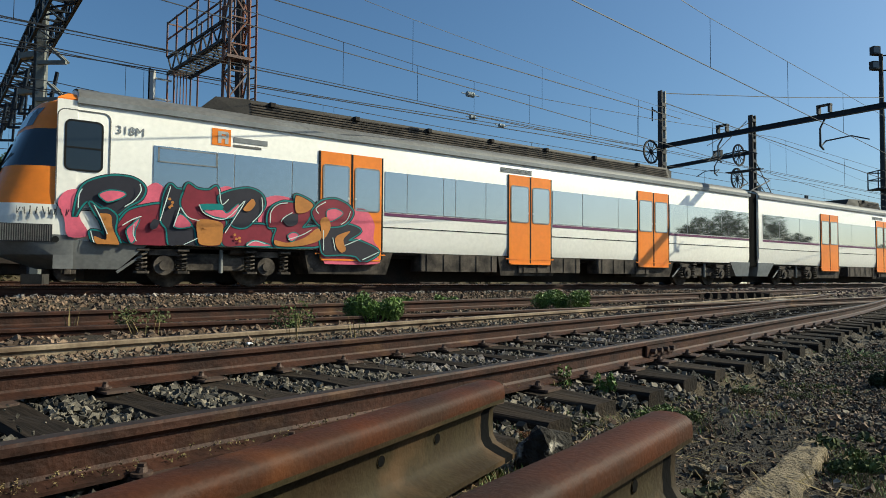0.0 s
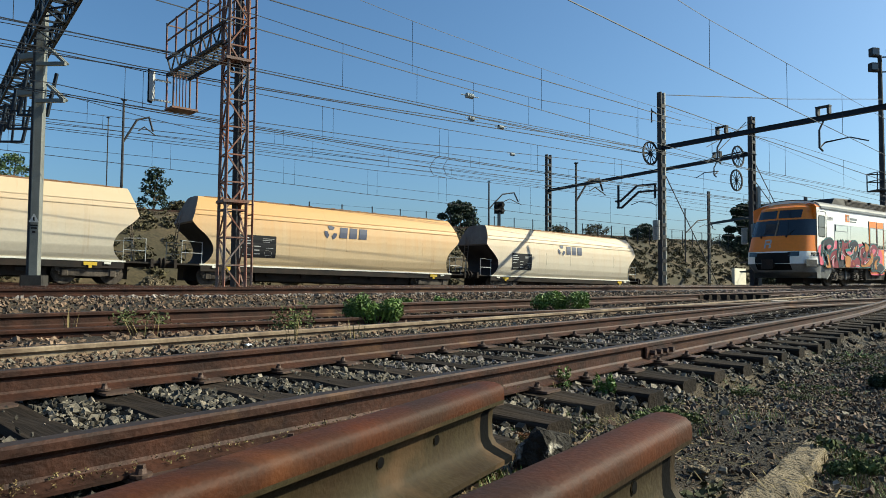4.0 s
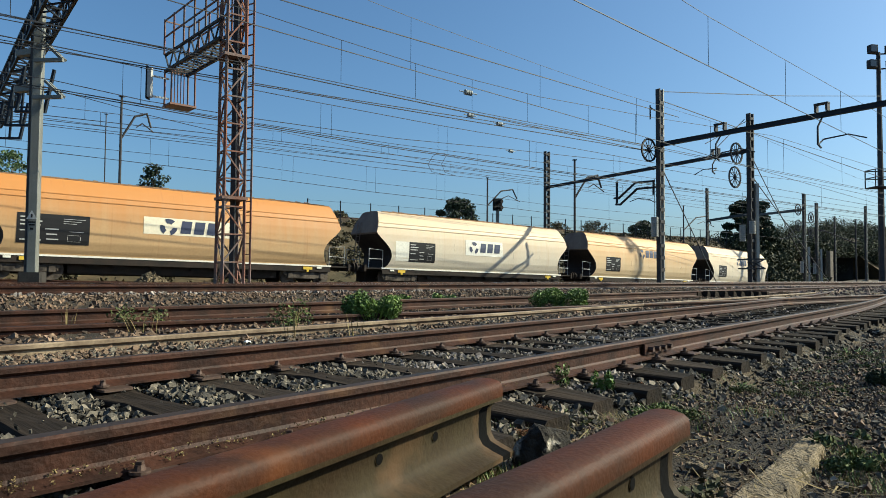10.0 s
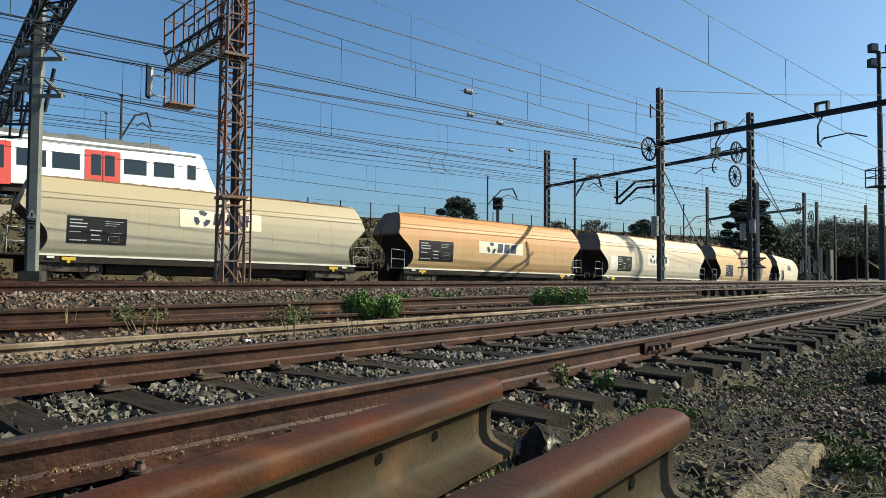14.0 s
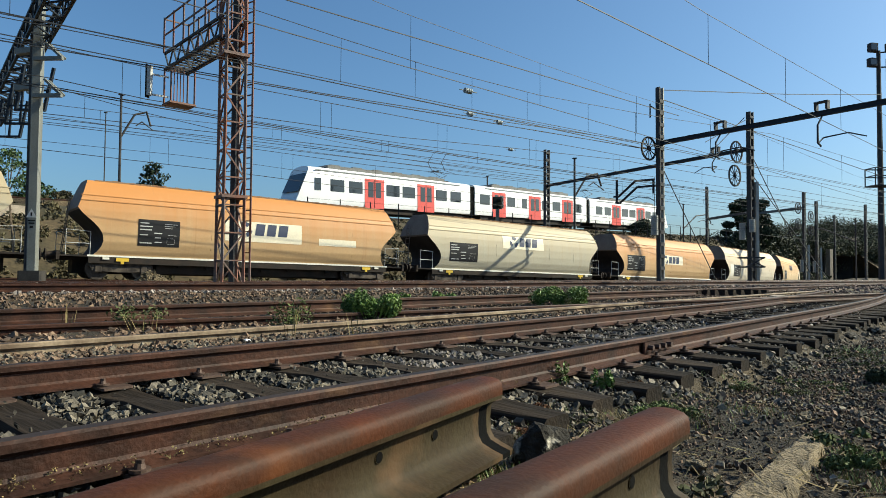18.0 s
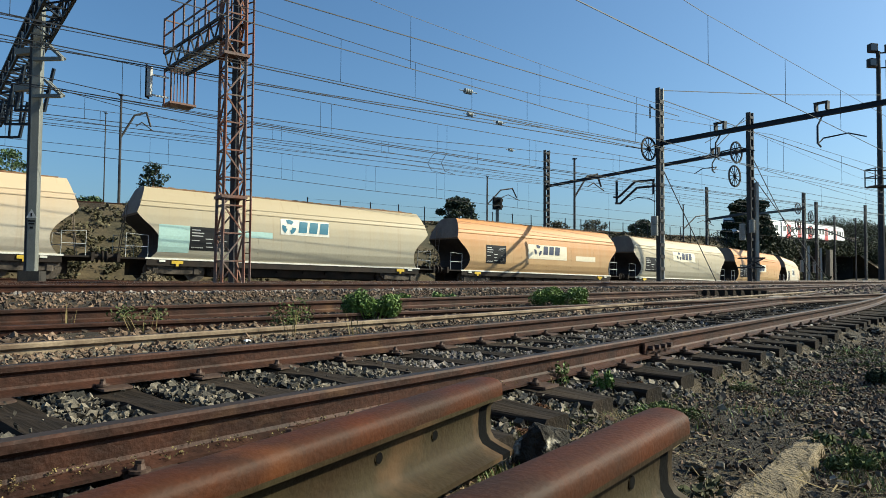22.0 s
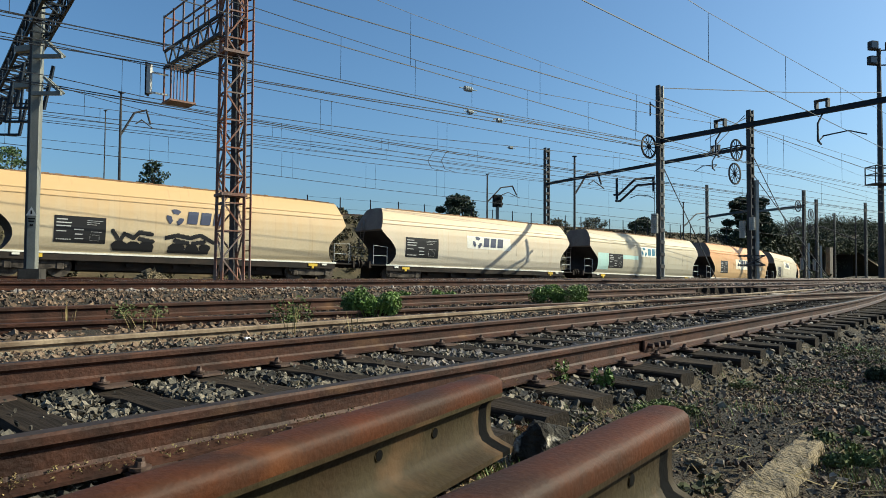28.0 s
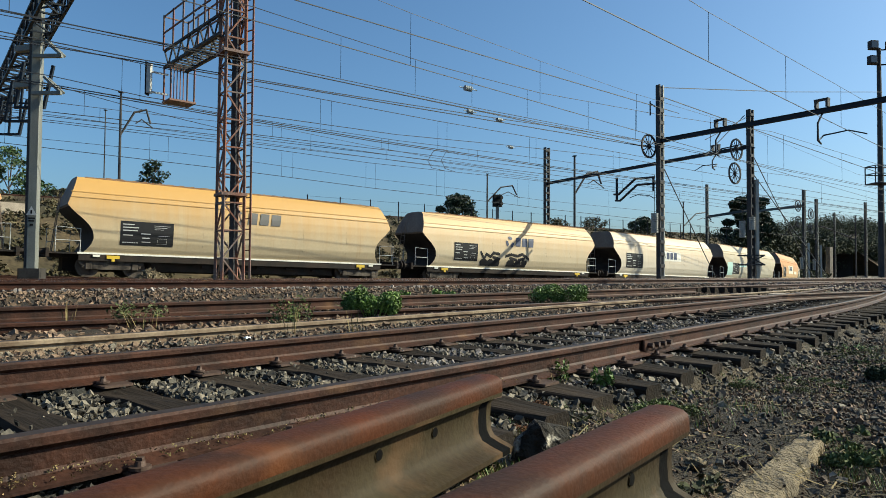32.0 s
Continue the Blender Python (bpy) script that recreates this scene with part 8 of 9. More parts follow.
    for w0, w1, u0, u1, per in ((14.2, 17.1, -12, 30, 40), (17.1, 20.0, -12, 40, 60), (20.0, 23.0, -12, 40, 25)):
        n = int((w1 - w0) * (u1 - u0) * per)
        for w_, u_ in zip(rng.uniform(w0, w1, n), rng.uniform(u0, u1, n)):
            p = main(u_, w_)
            if abs(p.x) > p.y * 0.75:
                continue
            far.append((p.x, p.y, ground_z(p.x, p.y) + 0.03 + 0.1 * smooth01(1.2 - abs(w_ - 18.4)) * rng.random()))
            fsz.append(rng.uniform(0.03, 0.06))
    stones(far, fsz, rng, "ballast", M["stone_pale"], "pale grey ballast along the main line")
    goodsb, gbs = [], []
    for w0, w1, u0, u1, per in ((24.5, 31.0, -8, 38, 24), (9.0, 14.4, 22, 48, 16), (17.0, 24.0, 40, 60, 8)):
        n = int((w1 - w0) * (u1 - u0) * per)
        for w_, u_ in zip(rng.uniform(w0, w1, n), rng.uniform(u0, u1, n)):
            p = main(u_, w_)
            if abs(p.x) > p.y * 0.75:
                continue
            goodsb.append((p.x, p.y, ground_z(p.x, p.y) + rng.uniform(0, 0.03)))
            gbs.append(rng.uniform(0.035, 0.075))
    stones(goodsb, gbs, rng, "ballast", M["stone_pink"], "pinkish broken stone ballast beside the goods line")


M["stone_pink"] = mat("ballast_stone_pink", (0.22, 0.155, 0.13), 0.85, 0, (0.11, 0.075, 0.06), 3, 40, 0.5, 0.3, per=-0.6)
M["stone_pale"] = mat("ballast_stone_pale", (0.27, 0.235, 0.205), 0.85, 0, (0.13, 0.11, 0.1), 3, 40, 0.5, 0.3, per=-0.5)
ballast()


# ---- foreground ----
LOOSE = [(-0.070, 0), (0.070, 0), (0.070, 0.011), (0.045, 0.019), (0.020, 0.030), (0.011, 0.045), (0.009, 0.075), (0.011, 0.103), (0.020, 0.114), (0.038, 0.121), (0.0400, 0.130), (0.0400, 0.148),
         (0.0375, 0.157), (0.030, 0.1635), (0.015, 0.1675), (0, 0.168), (-0.015, 0.1675), (-0.030, 0.1635), (-0.0375, 0.157), (-0.0400, 0.148), (-0.0400, 0.130), (-0.038, 0.121), (-0.020, 0.114), (-0.011, 0.103), (-0.009, 0.075), (-0.011, 0.045), (-0.020, 0.030), (-0.045, 0.019), (-0.070, 0.011)]


def loose_rail(end, heading, length, z, holes, label):
    """A cut rail; flat black discs on the web paint the dark depth of its bolt holes."""
    th = thing("loose_rail", label, "rail", "loose rails")
    d = Vector((math.sin(heading * DEG), math.cos(heading * DEG), 0))
    side = Vector((d.y, -d.x, 0))
    me = Mesh()
    n = len(LOOSE)
    m = 30
    for i in range(m + 1):
        c = Vector((end[0], end[1], z)) - d * (0, 0.022, 0.062)[i] if i < 3 else Vector((end[0], end[1], z)) - d * (length * i / m)
        me.v += [tuple(c + side * a + Vector((0, 0, b))) for a, b in LOOSE]
    for k in range(m):
        for i in range(n):
            me.f.append((k * n + i, k * n + (i + 1) % n, (k + 1) * n + (i + 1) % n, (k + 1) * n + i))
            # rusty head, olive side, and a black band from head to foot near the end
            me.mi.append(1 if 10 <= i <= 19 else 2 if k == 1 and i <= 8 else 0)
    me.f += [tuple(range(n - 1, -1, -1)), tuple(range(m * n, (m + 1) * n))]
    me.mi += [0, 0]
    body = part("rail_body", me, [M["loose_side"], M["loose_rust"], M["deep_black"]], th, smooth=50)
    # each hole is a black disc coloured like its shaded inside
    for s in holes:
        c = Vector((end[0], end[1], z + 0.087)) - d * s
        h = Mesh()
        h.disc(c + side * 0.0108, side, 0.0098, 0.003, 20)
        part("bolt_hole", h, M["deep_black"], th, "dark round bolt hole")
        r = Mesh()
        r.disc(c + side * 0.0095, side, 0.0112, 0.004, 20, 0, 0.0098)
        part("hole_rim", r, M["loose_side"], th)
    return th


M["loose_rust"] = mat("loose_rail_rust", (0.068, 0.0195, 0.0055), 0.6, 0.0, (0.036, 0.016, 0.008), 6, 120, 0.4, 0.12, spec=0.15, stain=(0.105, 0.036, 0.011), stain_scale=4.0, stain_at=0.57)
M["loose_side"] = mat("loose_rail_side", (0.040, 0.031, 0.0145), 0.7, 0.0, (0.029, 0.0175, 0.008), 5, 80, 0.45, 0.12, spec=0.15, stain=(0.075, 0.045, 0.022), stain_scale=6.0, stain_at=0.6)
loose_rail((0.135 - 0.030, 1.60 - 0.052), 30.2, 3.4, 0.251, (0.255, 0.445), "loose rusty rail length with bolt holes, lying on the ballast")
loose_rail((0.452 - 0.06, 1.235 - 0.078), 37.8, 2.6, 0.260, (0.185, 0.36), "loose rusty rail length lying on the ballast")


def rock(p, s, label, material="stone", seed=1, flat=0.7):
    rng = np.random.default_rng(seed)
    b = bmesh.new()
    bmesh.ops.create_icosphere(b, subdivisions=3, radius=1.0)
    for v in b.verts:
        n = noise.noise(v.co * 1.3 + Vector((seed, 0, 0))) * 0.45 + noise.noise(v.co * 3.1 + Vector((0, seed, 0))) * 0.18
        v.co *= 1 + n
        v.co.x *= s[0]
        v.co.y *= s[1]
        v.co.z *= s[2]
    d = bpy.data.meshes.new("rock")
    b.to_mesh(d)
    b.free()
    d.materials.append(M[material])
    o = new("rock", d)
    o.matrix_basis = Matrix.Translation(p) @ Matrix.Rotation(seed * 1.3, 4, "Z")
    return tagged(o, label, "rock", "loose rocks")


M["rock_dark"] = mat("rock_dark", (0.05, 0.044, 0.036), 0.9, 0, (0.014, 0.012, 0.01), 14, 60, 0.6, 1.0, spec=0.15, stain=(0.42, 0.38, 0.31), stain_scale=20, stain_at=0.58)
M["rusty_herb"] = mat("rust_brown_herb", (0.20, 0.085, 0.035), 0.85, 0, (0.11, 0.06, 0.025), 5, 30, 0.4, 0, per=-0.5)
M["moss"] = mat("olive_moss", (0.09, 0.12, 0.03), 0.8, 0, (0.06, 0.06, 0.025), 2.5, 30, 0.4, 0, per=-0.5)
M["slab"] = mat("pale_slab", (0.22, 0.17, 0.10), 0.9, 0, (0.11, 0.085, 0.05), 9, 90, 0.7, 0.9, stain=(0.05, 0.04, 0.025), stain_scale=14, stain_at=0.6)


def foreground():
    def gp(px, py, z):
        """Where the sight line through a place in the picture meets a height."""
        k = (py - 483.3 - 0.0066 * (px - 784)) / 1162.0
        dist = (0.66 - z) / k
        for _ in range(12):
            x = (px - 784) / 1162.0 * dist
            dist = 0.5 * dist + 0.5 * (0.66 - max(ground_z(x, dist), -0.2)) / k
        x = (px - 784) / 1162.0 * dist
        return Vector((x, dist, ground_z(x, dist)))
    p = gp(958, 828, 0.2)
    rock(p + Vector((0, 0.02, 0.05)), (0.066, 0.05, 0.056), "dark jagged stone with pale patches", "rock_dark", 3)
    for i, (px, py, z, s, m) in enumerate(((890, 850, 0.2, 0.035, "rock_dark"), (920, 840, 0.2, 0.03, "rock_dark"), (1555, 730, 0.0, 0.09, "rock_dark"), (1230, 828, 0.2, 0.045, "slab"), (1262, 846, 0.2, 0.03, "slab"), (140, 862, 0.0, 0.05, "slab"),
                                           (1090, 690, -0.02, 0.05, "slab"), (1545, 590, -0.02, 0.12, "rock_dark"), (1500, 600, -0.02, 0.09, "rock_dark"), (705, 712, 0.17, 0.014, "slab"), (730, 708, 0.17, 0.012, "slab"), (690, 718, 0.17, 0.012, "slab"),
                                           (1420, 745, 0.05, 0.05, "slab"), (1480, 820, 0.1, 0.045, "rock_dark"), (1330, 700, 0, 0.05, "rock_dark"), (1250, 690, 0, 0.04, "rock_dark"), (850, 740, 0.1, 0.03, "rock_dark"), (440, 607, -0.02, 0.05, "cool_white"), (1050, 742, 0.15, 0.03, "rock_dark"))):
        q = gp(px, py, z)
        s *= 0.55 if py > 640 else 0.8
        if z == 0.17:
            kk = (py - 483.3 - 0.0066 * (px - 784)) / 1162.0
            q = Vector(((px - 784) / 1162.0 * 0.49 / kk, 0.49 / kk, 0.168))
        rock(q + Vector((0, 0, s * 0.4)), (s, s * 0.8, s * 0.6), {"slab": "pale brown angular loose stone", "rock_dark": "dark grey angular loose stone", "cool_white": "small white stone between rails"}[m], m, i + 11)
    # flat pale slab, sunk into the gravel
    me = Mesh()
    rnd = random.Random(5)
    nl, nw = 44, 14
    ca, sa = math.cos(0.9), math.sin(0.9)
    for i in range(nl + 1):
        q = i / nl
        along = -0.75 + 1.08 * q
        half = (0.06 - 0.022 * q) * (1 if q < 0.9 else 1 - 0.55 * ((q - 0.9) / 0.1) ** 2)
        for j in range(nw + 1):
            f_ = -1 + 2 * j / nw
            across = f_ * (half + 0.010 * noise.noise((along * 14, 3.0 + (f_ > 0), 0)))
            x, y = 0.86 + ca * along - sa * across, 1.61 + sa * along + ca * across
            edge = smooth01((1 - abs(f_)) / 0.22) * smooth01((1 - q) / 0.06)
            crack = min(1.0, abs(noise.noise((x * 9, y * 9, 7))) / 0.06)
            h = 0.020 + 0.010 * noise.noise((x * 7, y * 7, 1)) + 0.005 * noise.noise((x * 30, y * 30, 2)) - 0.008 * (1 - crack)
            me.v.append((x, y, ground_z(x, y) + 0.004 - 0.03 * (1 - edge) + h * edge * 0.8))
    for i in range(nl):
        for j in range(nw):
            k = i * (nw + 1) + j
            me.f.append((k, k + nw + 1, k + nw + 2, k + 1))
            me.mi.append(0)
    ob = part("stone_slab", me, M["slab"], fix=False, smooth=True)
    tagged(ob, "cracked pale weathered stone slab sunk in the gravel", "stone slab")
    # fishplate at the siding's joint
    fp = thing("fishplate", "rusty bolted fishplate joining two siding rails", "rail joint")
    for k, sgn in enumerate((-1, 1)):
        me = Mesh()
        c = sid_point(5.15, 2.218 + sgn * 0.03)
        ang = math.atan2(SID_D.y, SID_D.x)
        me.box((c.x, c.y, 0.087), (0.52, 0.022, 0.085), ang, bev=0.008)
        part("joint_bar", me, M["rail_rust"], fp)
        for i in range(4):
            b = Mesh()
            q = sid_point(4.97 + 0.12 * i, 2.218 + sgn * 0.06)
            b.disc((q.x, q.y, 0.087), SID_N, 0.022, 0.045, 6)
            part("bolt", b, M["bolt"], fp)
    # rail fastenings: plate and two screws on each sleeper
    fz = 0.013
    base_s = base_p = None
    holder = siding
    for i in range(26):
        a = -3.005 + 0.575 * i
        for d in (2.218, 3.953):
            for sgn in (-1, 1):
                p = sid_point(a + 0.05 * sgn, d + sgn * 0.095, 0.0)
                m = Matrix.Translation((p.x, p.y, fz + 0.012))
                if base_s is None:
                    b = Mesh()
                    b.disc((0, 0, 0), (0, 0, 1), 0.034, 0.010, 12)
                    b.bar((0, 0, 0), (0, 0, 0.022), 0.04, None, 10, 0, 0.03)
                    b.box((0, 0, 0.024), (0.02, 0.02, 0.018))
                    base_s = part("screw_spike", b, M["bolt"], holder, "steel screw spike")
                    base_s.matrix_basis = m
                else:
                    again(base_s, "screw_spike", holder, m)
            p = sid_point(a, d, fz - 0.006)
            m = Matrix.Translation(p) @ Matrix.Rotation(math.atan2(SID_D.y, SID_D.x), 4, "Z")
            if base_p is None:
                b = Mesh()
                b.box((0, 0, 0), (0.17, 0.36, 0.014), bev=0.01)
                base_p = part("base_plate", b, M["bolt"], holder, "rusty rail base plate")
                base_p.matrix_basis = m
            else:
                again(base_p, "base_plate", holder, m)
    # marker pegs
    q = gp(1357, 552, 0.15)
    me = Mesh()
    me.bar((0, 0, -0.2), (0, 0, 0.07), 0.06)
    ob = part("marker_peg", me, M["plate_cream"])
    ob.matrix_basis = Matrix.Translation(q)
    tagged(ob, "small pale marker peg beside the rail", "marker")
    q = gp(1266, 516, 0.32)
    me = Mesh()
    me.box((0, 0, -0.06), (0.12, 0.08, 0.045), 0.6, bev=0.01)
    ob = part("marker_block", me, M["cool_white"])
    ob.matrix_basis = Matrix.Translation(q)
    tagged(ob, "white painted marker block beside the main line", "marker")
    # timbers of the far turnout and pale pads between the rails
    th = thing("timber_row", "row of dark weathered timber blocks beside the far track", "sleeper")
    first = None
    for i in range(9):
        k = i / 8.0
        p = Vector((6.4 + 2.3 * k, 17.6 + 1.0 * k, 0))
        p.z = ground_z(p.x, p.y) + 0.09
        m = Matrix.Translation(p) @ Matrix.Rotation(0.72 + 0.06 * math.sin(i * 2.3), 4, "Z")
        if first is None:
            me = Mesh()
            me.loft([[(-0.12, -0.5, -0.08), (0.12, -0.5, -0.08), (0.07, -0.48, 0.06), (-0.06, -0.48, 0.075)], [(-0.12, 0.5, -0.08), (0.12, 0.5, -0.08), (0.07, 0.48, 0.06), (-0.06, 0.48, 0.07)]])
            first = part("timber", me, M["sleeper"], th)
            first.matrix_basis = m
        else:
            again(first, "timber", th, m)
    for px, py, w_, h in ((1376, 528, 0.5, 0.07), (1508, 521, 0.42, 0.03), (1470, 511, 0.7, 0.03)):
        q = gp(px, py, 0.15)
        me = Mesh()
        me.box((0, 0, 0), (w_, w_ * 0.6, h * 2), 0.7, bev=min(0.05, h * 0.6))
        ob = part("concrete_pad", me, M["concrete"])
        ob.matrix_basis = Matrix.Translation(q) @ Matrix.Rotation(0.06, 4, "X")
        tagged(ob, "pale broken concrete pad between the far rails", "pad", "concrete pads")
    # concrete slab and rubble by the portal post
    me = Mesh()
    p = at(-9.5, 24.2)
    me.box((p.x, p.y, p.z + 0.06), (11, 1.6, 0.22), math.atan2(U.y, U.x), bev=0.04)
    ob = part("concrete_slab", me, M["concrete"])
    tagged(ob, "low concrete slab beside the tracks", "slab")
    rng = np.random.default_rng(5)
    c = Vector((-9.4, 21.2, 0))
    pts, sz = [], []
    for i in range(420):
        x, y = rng.normal(0, 0.32, 2)
        h = 0.45 * math.exp(-(x * x + y * y) / 0.22)
        pts.append((c.x + x, c.y + y, ground_z(c.x, c.y) + h * rng.uniform(0.5, 1.0)))
        sz.append(rng.uniform(0.03, 0.1))
    o = stones(pts, sz, rng, "rubble_heap", M["slab"], "heap of brown rubble beside the goods line")
    # weeds
    def clump(p, r, h, n, mat_, label, seed, name="weed"):
        rng = np.random.default_rng(seed)
        vs, fs = [], []
        for i in range(n):
            a, q = rng.uniform(0, 6.283), r * rng.random() ** 0.6 * 0.55
            b = np.array([p.x + math.cos(a) * q, p.y + math.sin(a) * q, p.z - 0.02])
            out = np.array([math.cos(a), math.sin(a), 0]) * r * rng.uniform(0.1, 0.75)
            t = b + out + np.array([0, 0, h * rng.uniform(0.55, 1.1)])
            mid = b * 0.45 + t * 0.55 + np.array([0, 0, h * 0.12])
            w = np.array([-math.sin(a), math.cos(a), 0]) * h * (0.03 if mat_ == 'weed' else 0.012)
            o = len(vs)
            vs += [b - w * 0.6, b + w * 0.6, mid + w, mid - w, t]
            fs += [(o, o + 1, o + 2, o + 3), (o + 3, o + 2, o + 4)]
        d = bpy.data.meshes.new(name)
        d.from_pydata([tuple(v) for v in vs], [], fs)
        d.materials.append(M[mat_])
        return tagged(new(name, d), label, "weed", "weeds between the tracks")
    def leafy(p, r, h, mat_, label, seed, n=260, size=0.03):
        rng = np.random.default_rng(seed)
        cs = [(p.x + rng.uniform(-r, r), p.y + rng.uniform(-r * 0.6, r * 0.6), p.z + h * rng.uniform(0.3, 0.75)) for _ in range(9)]
        v, f = leaf_cards(cs, [(r * 0.4, r * 0.4, h * 0.4)] * 9, n, size, rng)
        o = card_part("weed_bush", v, f, M[mat_])
        tagged(o, label, "weed", "weeds between the tracks")
    g1, g2 = gp(658, 566, -0.02), gp(988, 545, 0.03)
    leafy(gp(1556, 682, 0.0), 0.085, 0.13, "pine", "small dark shrub on the gravel slope", 61, 420, 0.014)
    leafy(g1, 0.30, 0.36, "weed", "bright green leafy weed between the rails", 1, 620, 0.02)
    clump(g1, 0.5, 0.30, 40, "weed", "tall green weed stems between the rails", 3)
    leafy(gp(712, 546, 0.05), 0.26, 0.25, "weed", "bright green leafy weed between the rails", 2, 160)
    leafy(gp(790, 542, 0.05), 0.2, 0.25, "weed", "bright green leafy weed between the rails", 6, 90)
    leafy(g2, 0.42, 0.34, "weed", "bright green leafy weed between the rails", 4, 620, 0.021)
    clump(g2, 0.5, 0.28, 30, "weed", "tall green weed stems between the rails", 5)
    leafy(gp(258, 585, -0.04), 0.3, 0.26, "moss", "thin olive green weed beside a rail", 7, 50, 0.018)
    leafy(gp(525, 590, -0.04), 0.2, 0.34, "moss", "thin olive green weed beside a rail", 8, 60, 0.016)
    leafy(gp(1068, 694, 0.0), 0.055, 0.13, "weed", "small green weed by a sleeper end", 9, 60, 0.014)
    leafy(gp(985, 690, 0.0), 0.06, 0.18, "weed", "thin green weed by a sleeper end", 10, 26, 0.012)
    for i, (px, py, z, r, h, n, m) in enumerate(((990, 700, 0.03, 0.08, 0.16, 30, "straw"), (905, 690, 0.05, 0.07, 0.12, 30, "straw"), (960, 740, 0.12, 0.12, 0.06, 90, "straw"), (900, 770, 0.17, 0.1, 0.06, 90, "straw"), (1000, 715, 0.05, 0.15, 0.07, 120, "straw"),
                                                  (1290, 680, -0.03, 0.22, 0.05, 200, "weed"), (1400, 655, -0.04, 0.35, 0.06, 220, "weed"), (1500, 625, -0.04, 0.5, 0.08, 260, "weed"), (1500, 845, 0.1, 0.07, 0.035, 110, "straw"), (1490, 800, 0.08, 0.06, 0.03, 120, "weed"),
                                                  (1420, 720, 0.0, 0.25, 0.05, 200, "weed"), (1180, 735, 0.1, 0.12, 0.05, 120, "weed"), (840, 840, 0.2, 0.09, 0.05, 90, "straw"), (760, 870, 0.2, 0.08, 0.05, 80, "weed"), (1120, 700, 0.0, 0.12, 0.05, 90, "straw"),
                                                  (630, 605, -0.03, 0.12, 0.3, 12, "straw"), (520, 600, -0.03, 0.12, 0.34, 10, "straw"), (255, 590, -0.03, 0.3, 0.26, 14, "straw"), (125, 590, -0.03, 0.08, 0.35, 8, "straw"),
                                                  (1555, 560, 0.0, 0.6, 0.10, 120, "straw"), (1540, 690, -0.02, 0.15, 0.05, 120, "weed"), (540, 700, 0.15, 0.05, 0.12, 14, "straw"), (775, 690, 0.15, 0.03, 0.07, 8, "straw"), (1330, 640, -0.03, 0.3, 0.05, 140, "straw"),
                                                  (1050, 735, 0.1, 0.18, 0.05, 150, "straw"), (1130, 745, 0.12, 0.16, 0.05, 140, "straw"), (1250, 735, 0.08, 0.16, 0.05, 130, "straw"), (1000, 780, 0.18, 0.12, 0.05, 130, "straw"))):
        clump(gp(px, py, z), r, h, n, m, "dry straw-coloured grass tuft on the gravel" if m == "straw" else "low green grass tuft on the gravel", 30 + i, "grass_tuft")
    # rust-brown and green low herbs round the ends of the loose rails
    for i, (px, py, r, h, n, m) in enumerate(((878, 722, 0.05, 0.05, 150, "rusty_herb"), (905, 738, 0.06, 0.05, 190, "rusty_herb"), (945, 728, 0.06, 0.045, 170, "rusty_herb"), (925, 765, 0.06, 0.035, 170, "rusty_herb"), (985, 745, 0.06, 0.035, 150, "moss"), (1040, 748, 0.07, 0.035, 150, "moss"),
                                              (868, 805, 0.04, 0.03, 140, "moss"), (910, 800, 0.045, 0.03, 150, "rusty_herb"), (900, 702, 0.05, 0.06, 90, "moss"), (850, 850, 0.04, 0.03, 120, "moss"), (1180, 735, 0.1, 0.04, 170, "moss"), (1210, 705, 0.12, 0.05, 170, "moss"), (1300, 690, 0.12, 0.05, 170, "moss"), (1400, 700, 0.12, 0.05, 150, "moss"), (1120, 690, 0.06, 0.06, 90, "rusty_herb"), (1500, 830, 0.05, 0.03, 160, "moss"))):
        leafy(gp(px, py, 0.1), r, h, m, "low rust-brown herb on the dirt" if m == "rusty_herb" else "low olive green herb on the dirt", 300 + i, n, 0.006)
    # short grass blades in patches over the dirt
    for mat_, seed, lab in (("straw", 201, "dry short grass over the dirt beside the siding"), ("weed", 202, "short green grass over the dirt beside the siding")):
        rng = np.random.default_rng(seed)
        vs, fs = [], []
        for px, py, n in ((900, 735, 420), (935, 765, 420), (880, 800, 300), (985, 745, 420), (1005, 718, 420), (1060, 738, 300), (1130, 765, 300), (1185, 742, 350), (1290, 682, 420), (1400, 655, 420), (1500, 625, 420),
                          (1330, 735, 240), (1495, 805, 420), (1525, 850, 380), (900, 855, 260), (850, 850, 260), (1440, 690, 260), (1180, 715, 260), (1230, 745, 220), (1550, 740, 260), (1560, 640, 260)):
            c = gp(px, py, 0.1)
            far = c.y / 2.0
            for i in range(n // 2 if mat_ == "straw" else n // 3):
                x, y = c.x + rng.normal(0, 0.055 * far), c.y + rng.normal(0, 0.07 * far)
                b = np.array([x, y, ground_z(x, y) + 0.025 * noise.noise((x * 1.1, y * 1.1, 0))])
                g, h = rng.uniform(0, 6.283), rng.uniform(0.012, 0.034) * min(1.5, 0.6 + 0.4 * far)
                t = b + np.array([math.cos(g) * 0.6, math.sin(g) * 0.6, 1.0]) * h
                w = np.array([-math.sin(g), math.cos(g), 0]) * rng.uniform(0.0009, 0.002) * (0.5 + 0.5 * far)
                o = len(vs)
                vs += [b - w, b + w, t]
                fs.append((o, o + 1, o + 2))
        d = bpy.data.meshes.new("short_grass")
        d.from_pydata([tuple(v) for v in vs], [], fs)
        d.materials.append(M[mat_])
        tagged(new("short_grass", d), lab, "grass", kind="stuff")
    # straw and twig litter on the dirt
    vs, fs = [], []
    rng = np.random.default_rng(77)
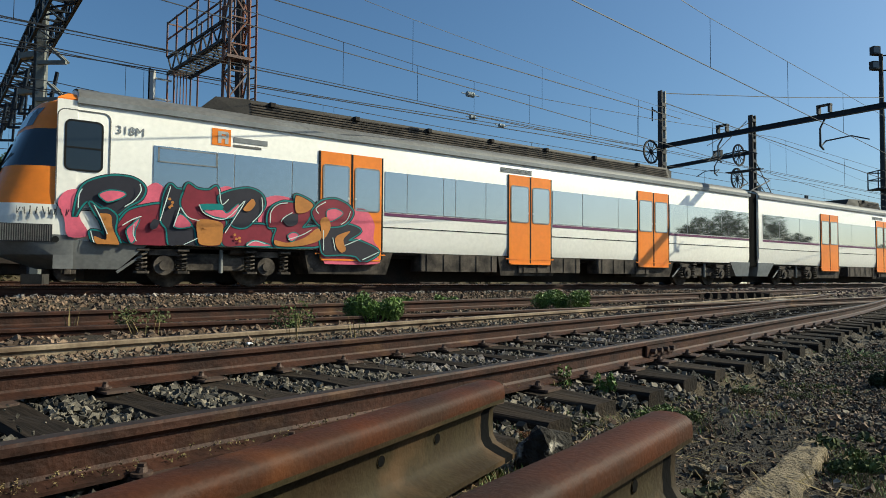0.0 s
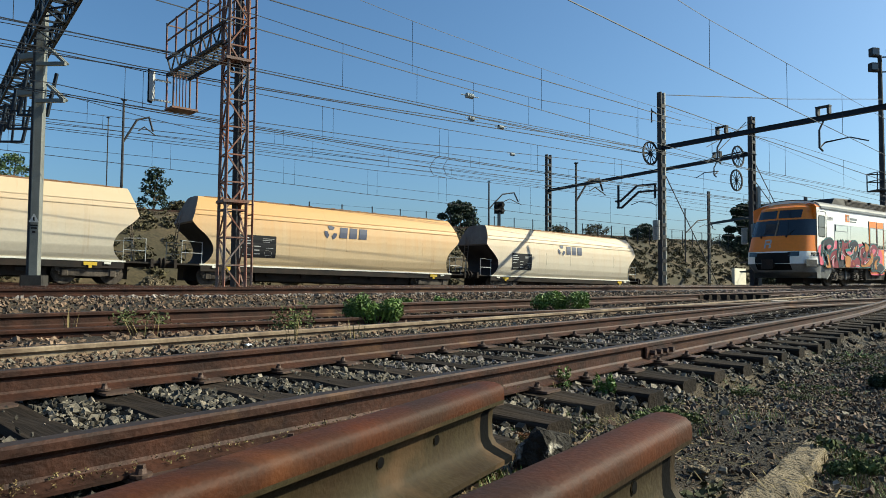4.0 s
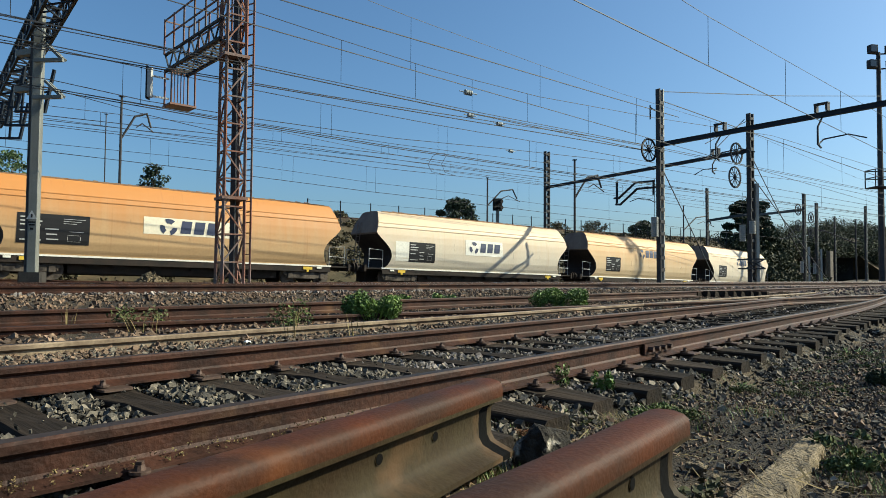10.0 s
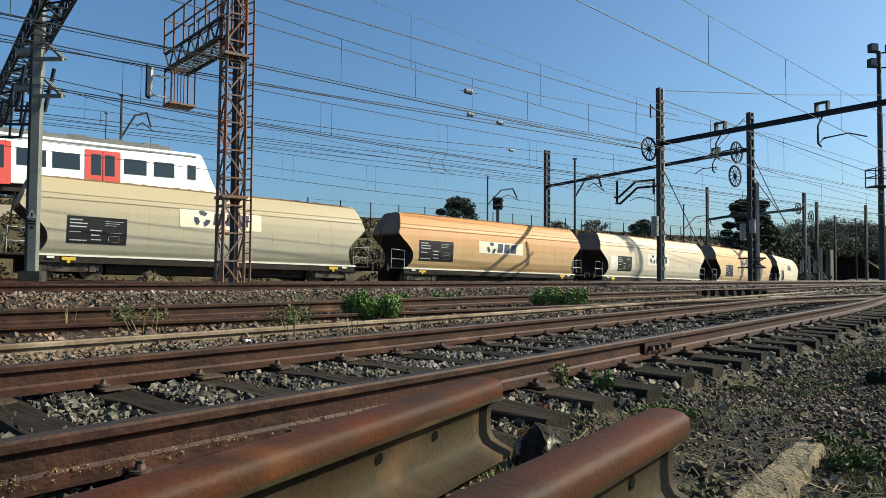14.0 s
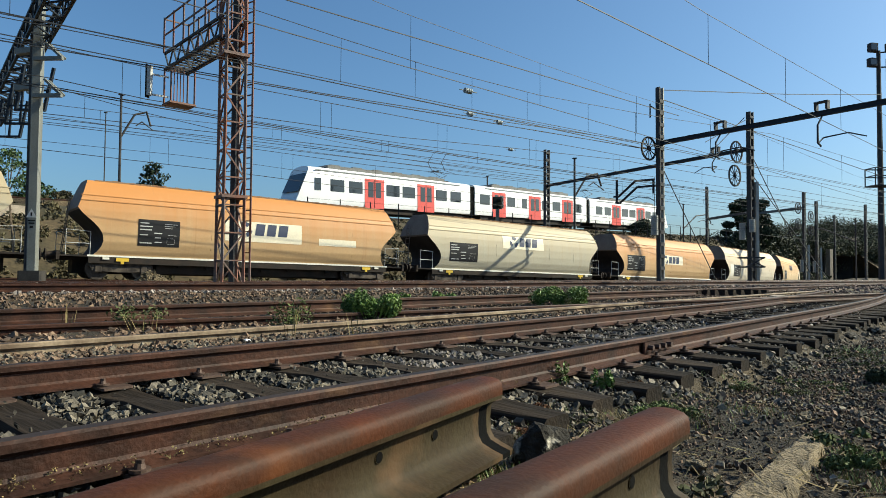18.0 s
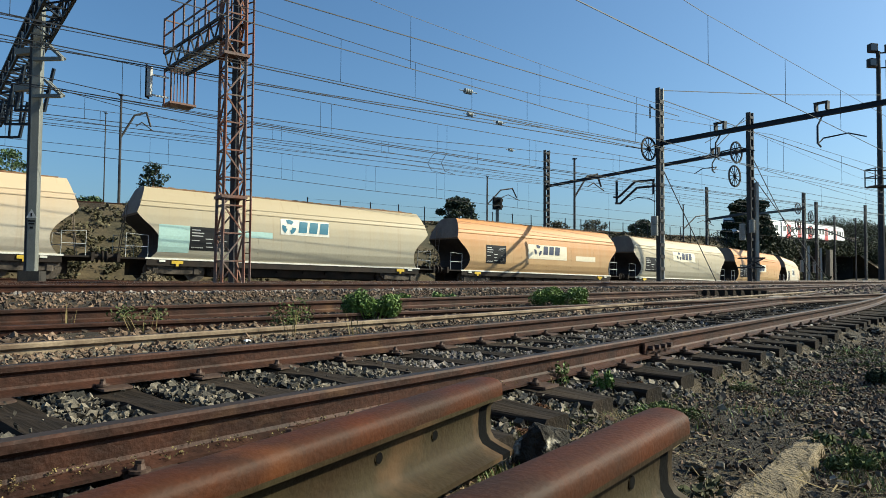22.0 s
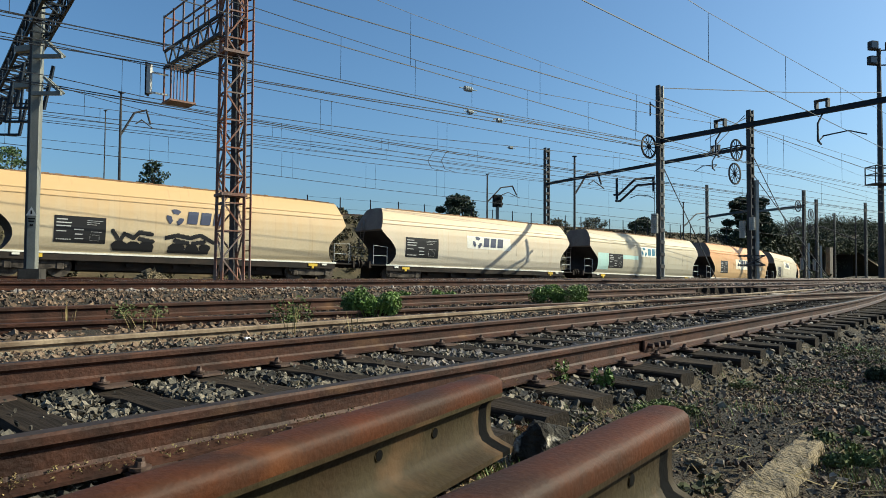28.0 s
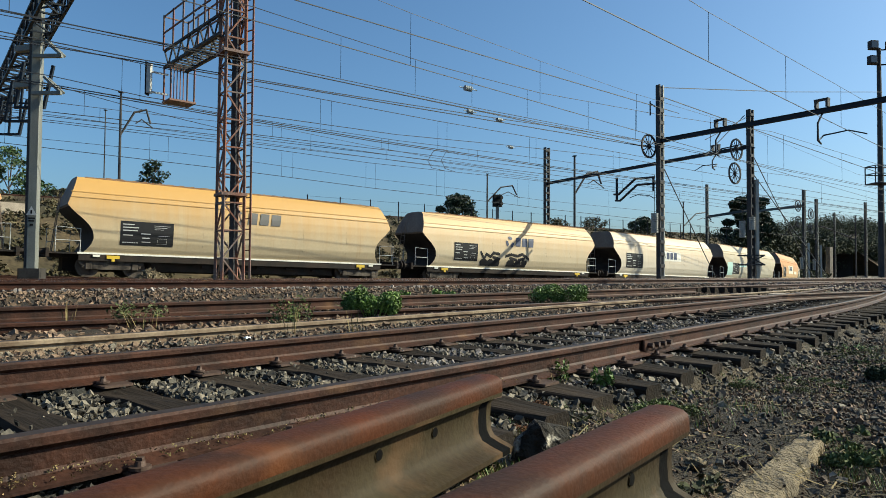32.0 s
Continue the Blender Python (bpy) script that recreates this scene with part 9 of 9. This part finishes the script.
    for i in range(9000):
        d, a = rng.uniform(-2.2, 1.5), rng.uniform(0.3, 6.0)
        p = sid_point(a, d)
        if p.y < 0.5 or abs(p.x) > p.y * 0.75 + 0.2 or (noise.noise((p.x * 1.6, p.y * 1.6, 9)) < -0.05 and rng.random() < 0.8):
            continue
        z = ground_z(p.x, p.y) + rng.uniform(0.004, 0.03)
        g, L = rng.uniform(0, 6.283), rng.uniform(0.01, 0.045)
        e = np.array([math.cos(g), math.sin(g), rng.uniform(-0.25, 0.35)]) * L
        w = np.array([-math.sin(g), math.cos(g), 0.3]) * rng.uniform(0.0006, 0.0018)
        c = np.array([p.x, p.y, z])
        o = len(vs)
        vs += [c - e - w, c - e + w, c + e + w, c + e - w]
        fs.append((o, o + 1, o + 2, o + 3))
    o = card_part("dry_litter", np.array(vs), np.array(fs), M["straw"])
    tagged(o, "dry straw and twig litter over the dirt", "litter", kind="stuff")
    # low moss and grass patches on the slope
    rng = np.random.default_rng(91)
    pts = []
    for i in range(150):
        a, d = rng.uniform(1.0, 9.0), rng.uniform(-2.6, 1.5)
        c = sid_point(a, d)
        if noise.noise((c.x * 1.1, c.y * 1.1, 4)) < 0.0 or c.y < 0.7:
            continue
        for j in range(16):
            x, y = c.x + rng.normal(0, 0.07 + 0.012 * a), c.y + rng.normal(0, 0.07 + 0.012 * a)
            pts.append((x, y, ground_z(x, y) + 0.035 * noise.noise((x * 1.1, y * 1.1, 0)) + rng.uniform(0.008, 0.03)))
    v, f = leaf_cards(pts, [(0.03, 0.03, 0.012)] * len(pts), 40, 0.009, rng)
    o = card_part("moss_patches", v, f, M["moss"])
    tagged(o, "low olive green moss and grass between stones", "moss", kind="stuff")
    # lichen-like dry moss on the siding rail's foot
    rng = np.random.default_rng(9)
    pts = []
    for i in range(900):
        a = rng.choice([rng.normal(-0.1, 0.16), rng.normal(0.42, 0.1), rng.uniform(-0.6, 3.2)])
        q = sid_point(a, 2.218 - rng.uniform(0.012, 0.07))
        pts.append((q.x, q.y, 0.013 + rng.uniform(0.005, 0.05)))
    v, f = leaf_cards(pts, [(0.012, 0.012, 0.012)] * len(pts), 7, 0.0045, rng)
    o = card_part("dry_moss", v, f, M["straw"])
    tagged(o, "dry yellowish moss along the foot of a rail", "moss", kind="stuff")


foreground()


def motions():
    move_wagons()
    move_train(TRAIN[0])
    move_upper(TRAIN[1])


motions()
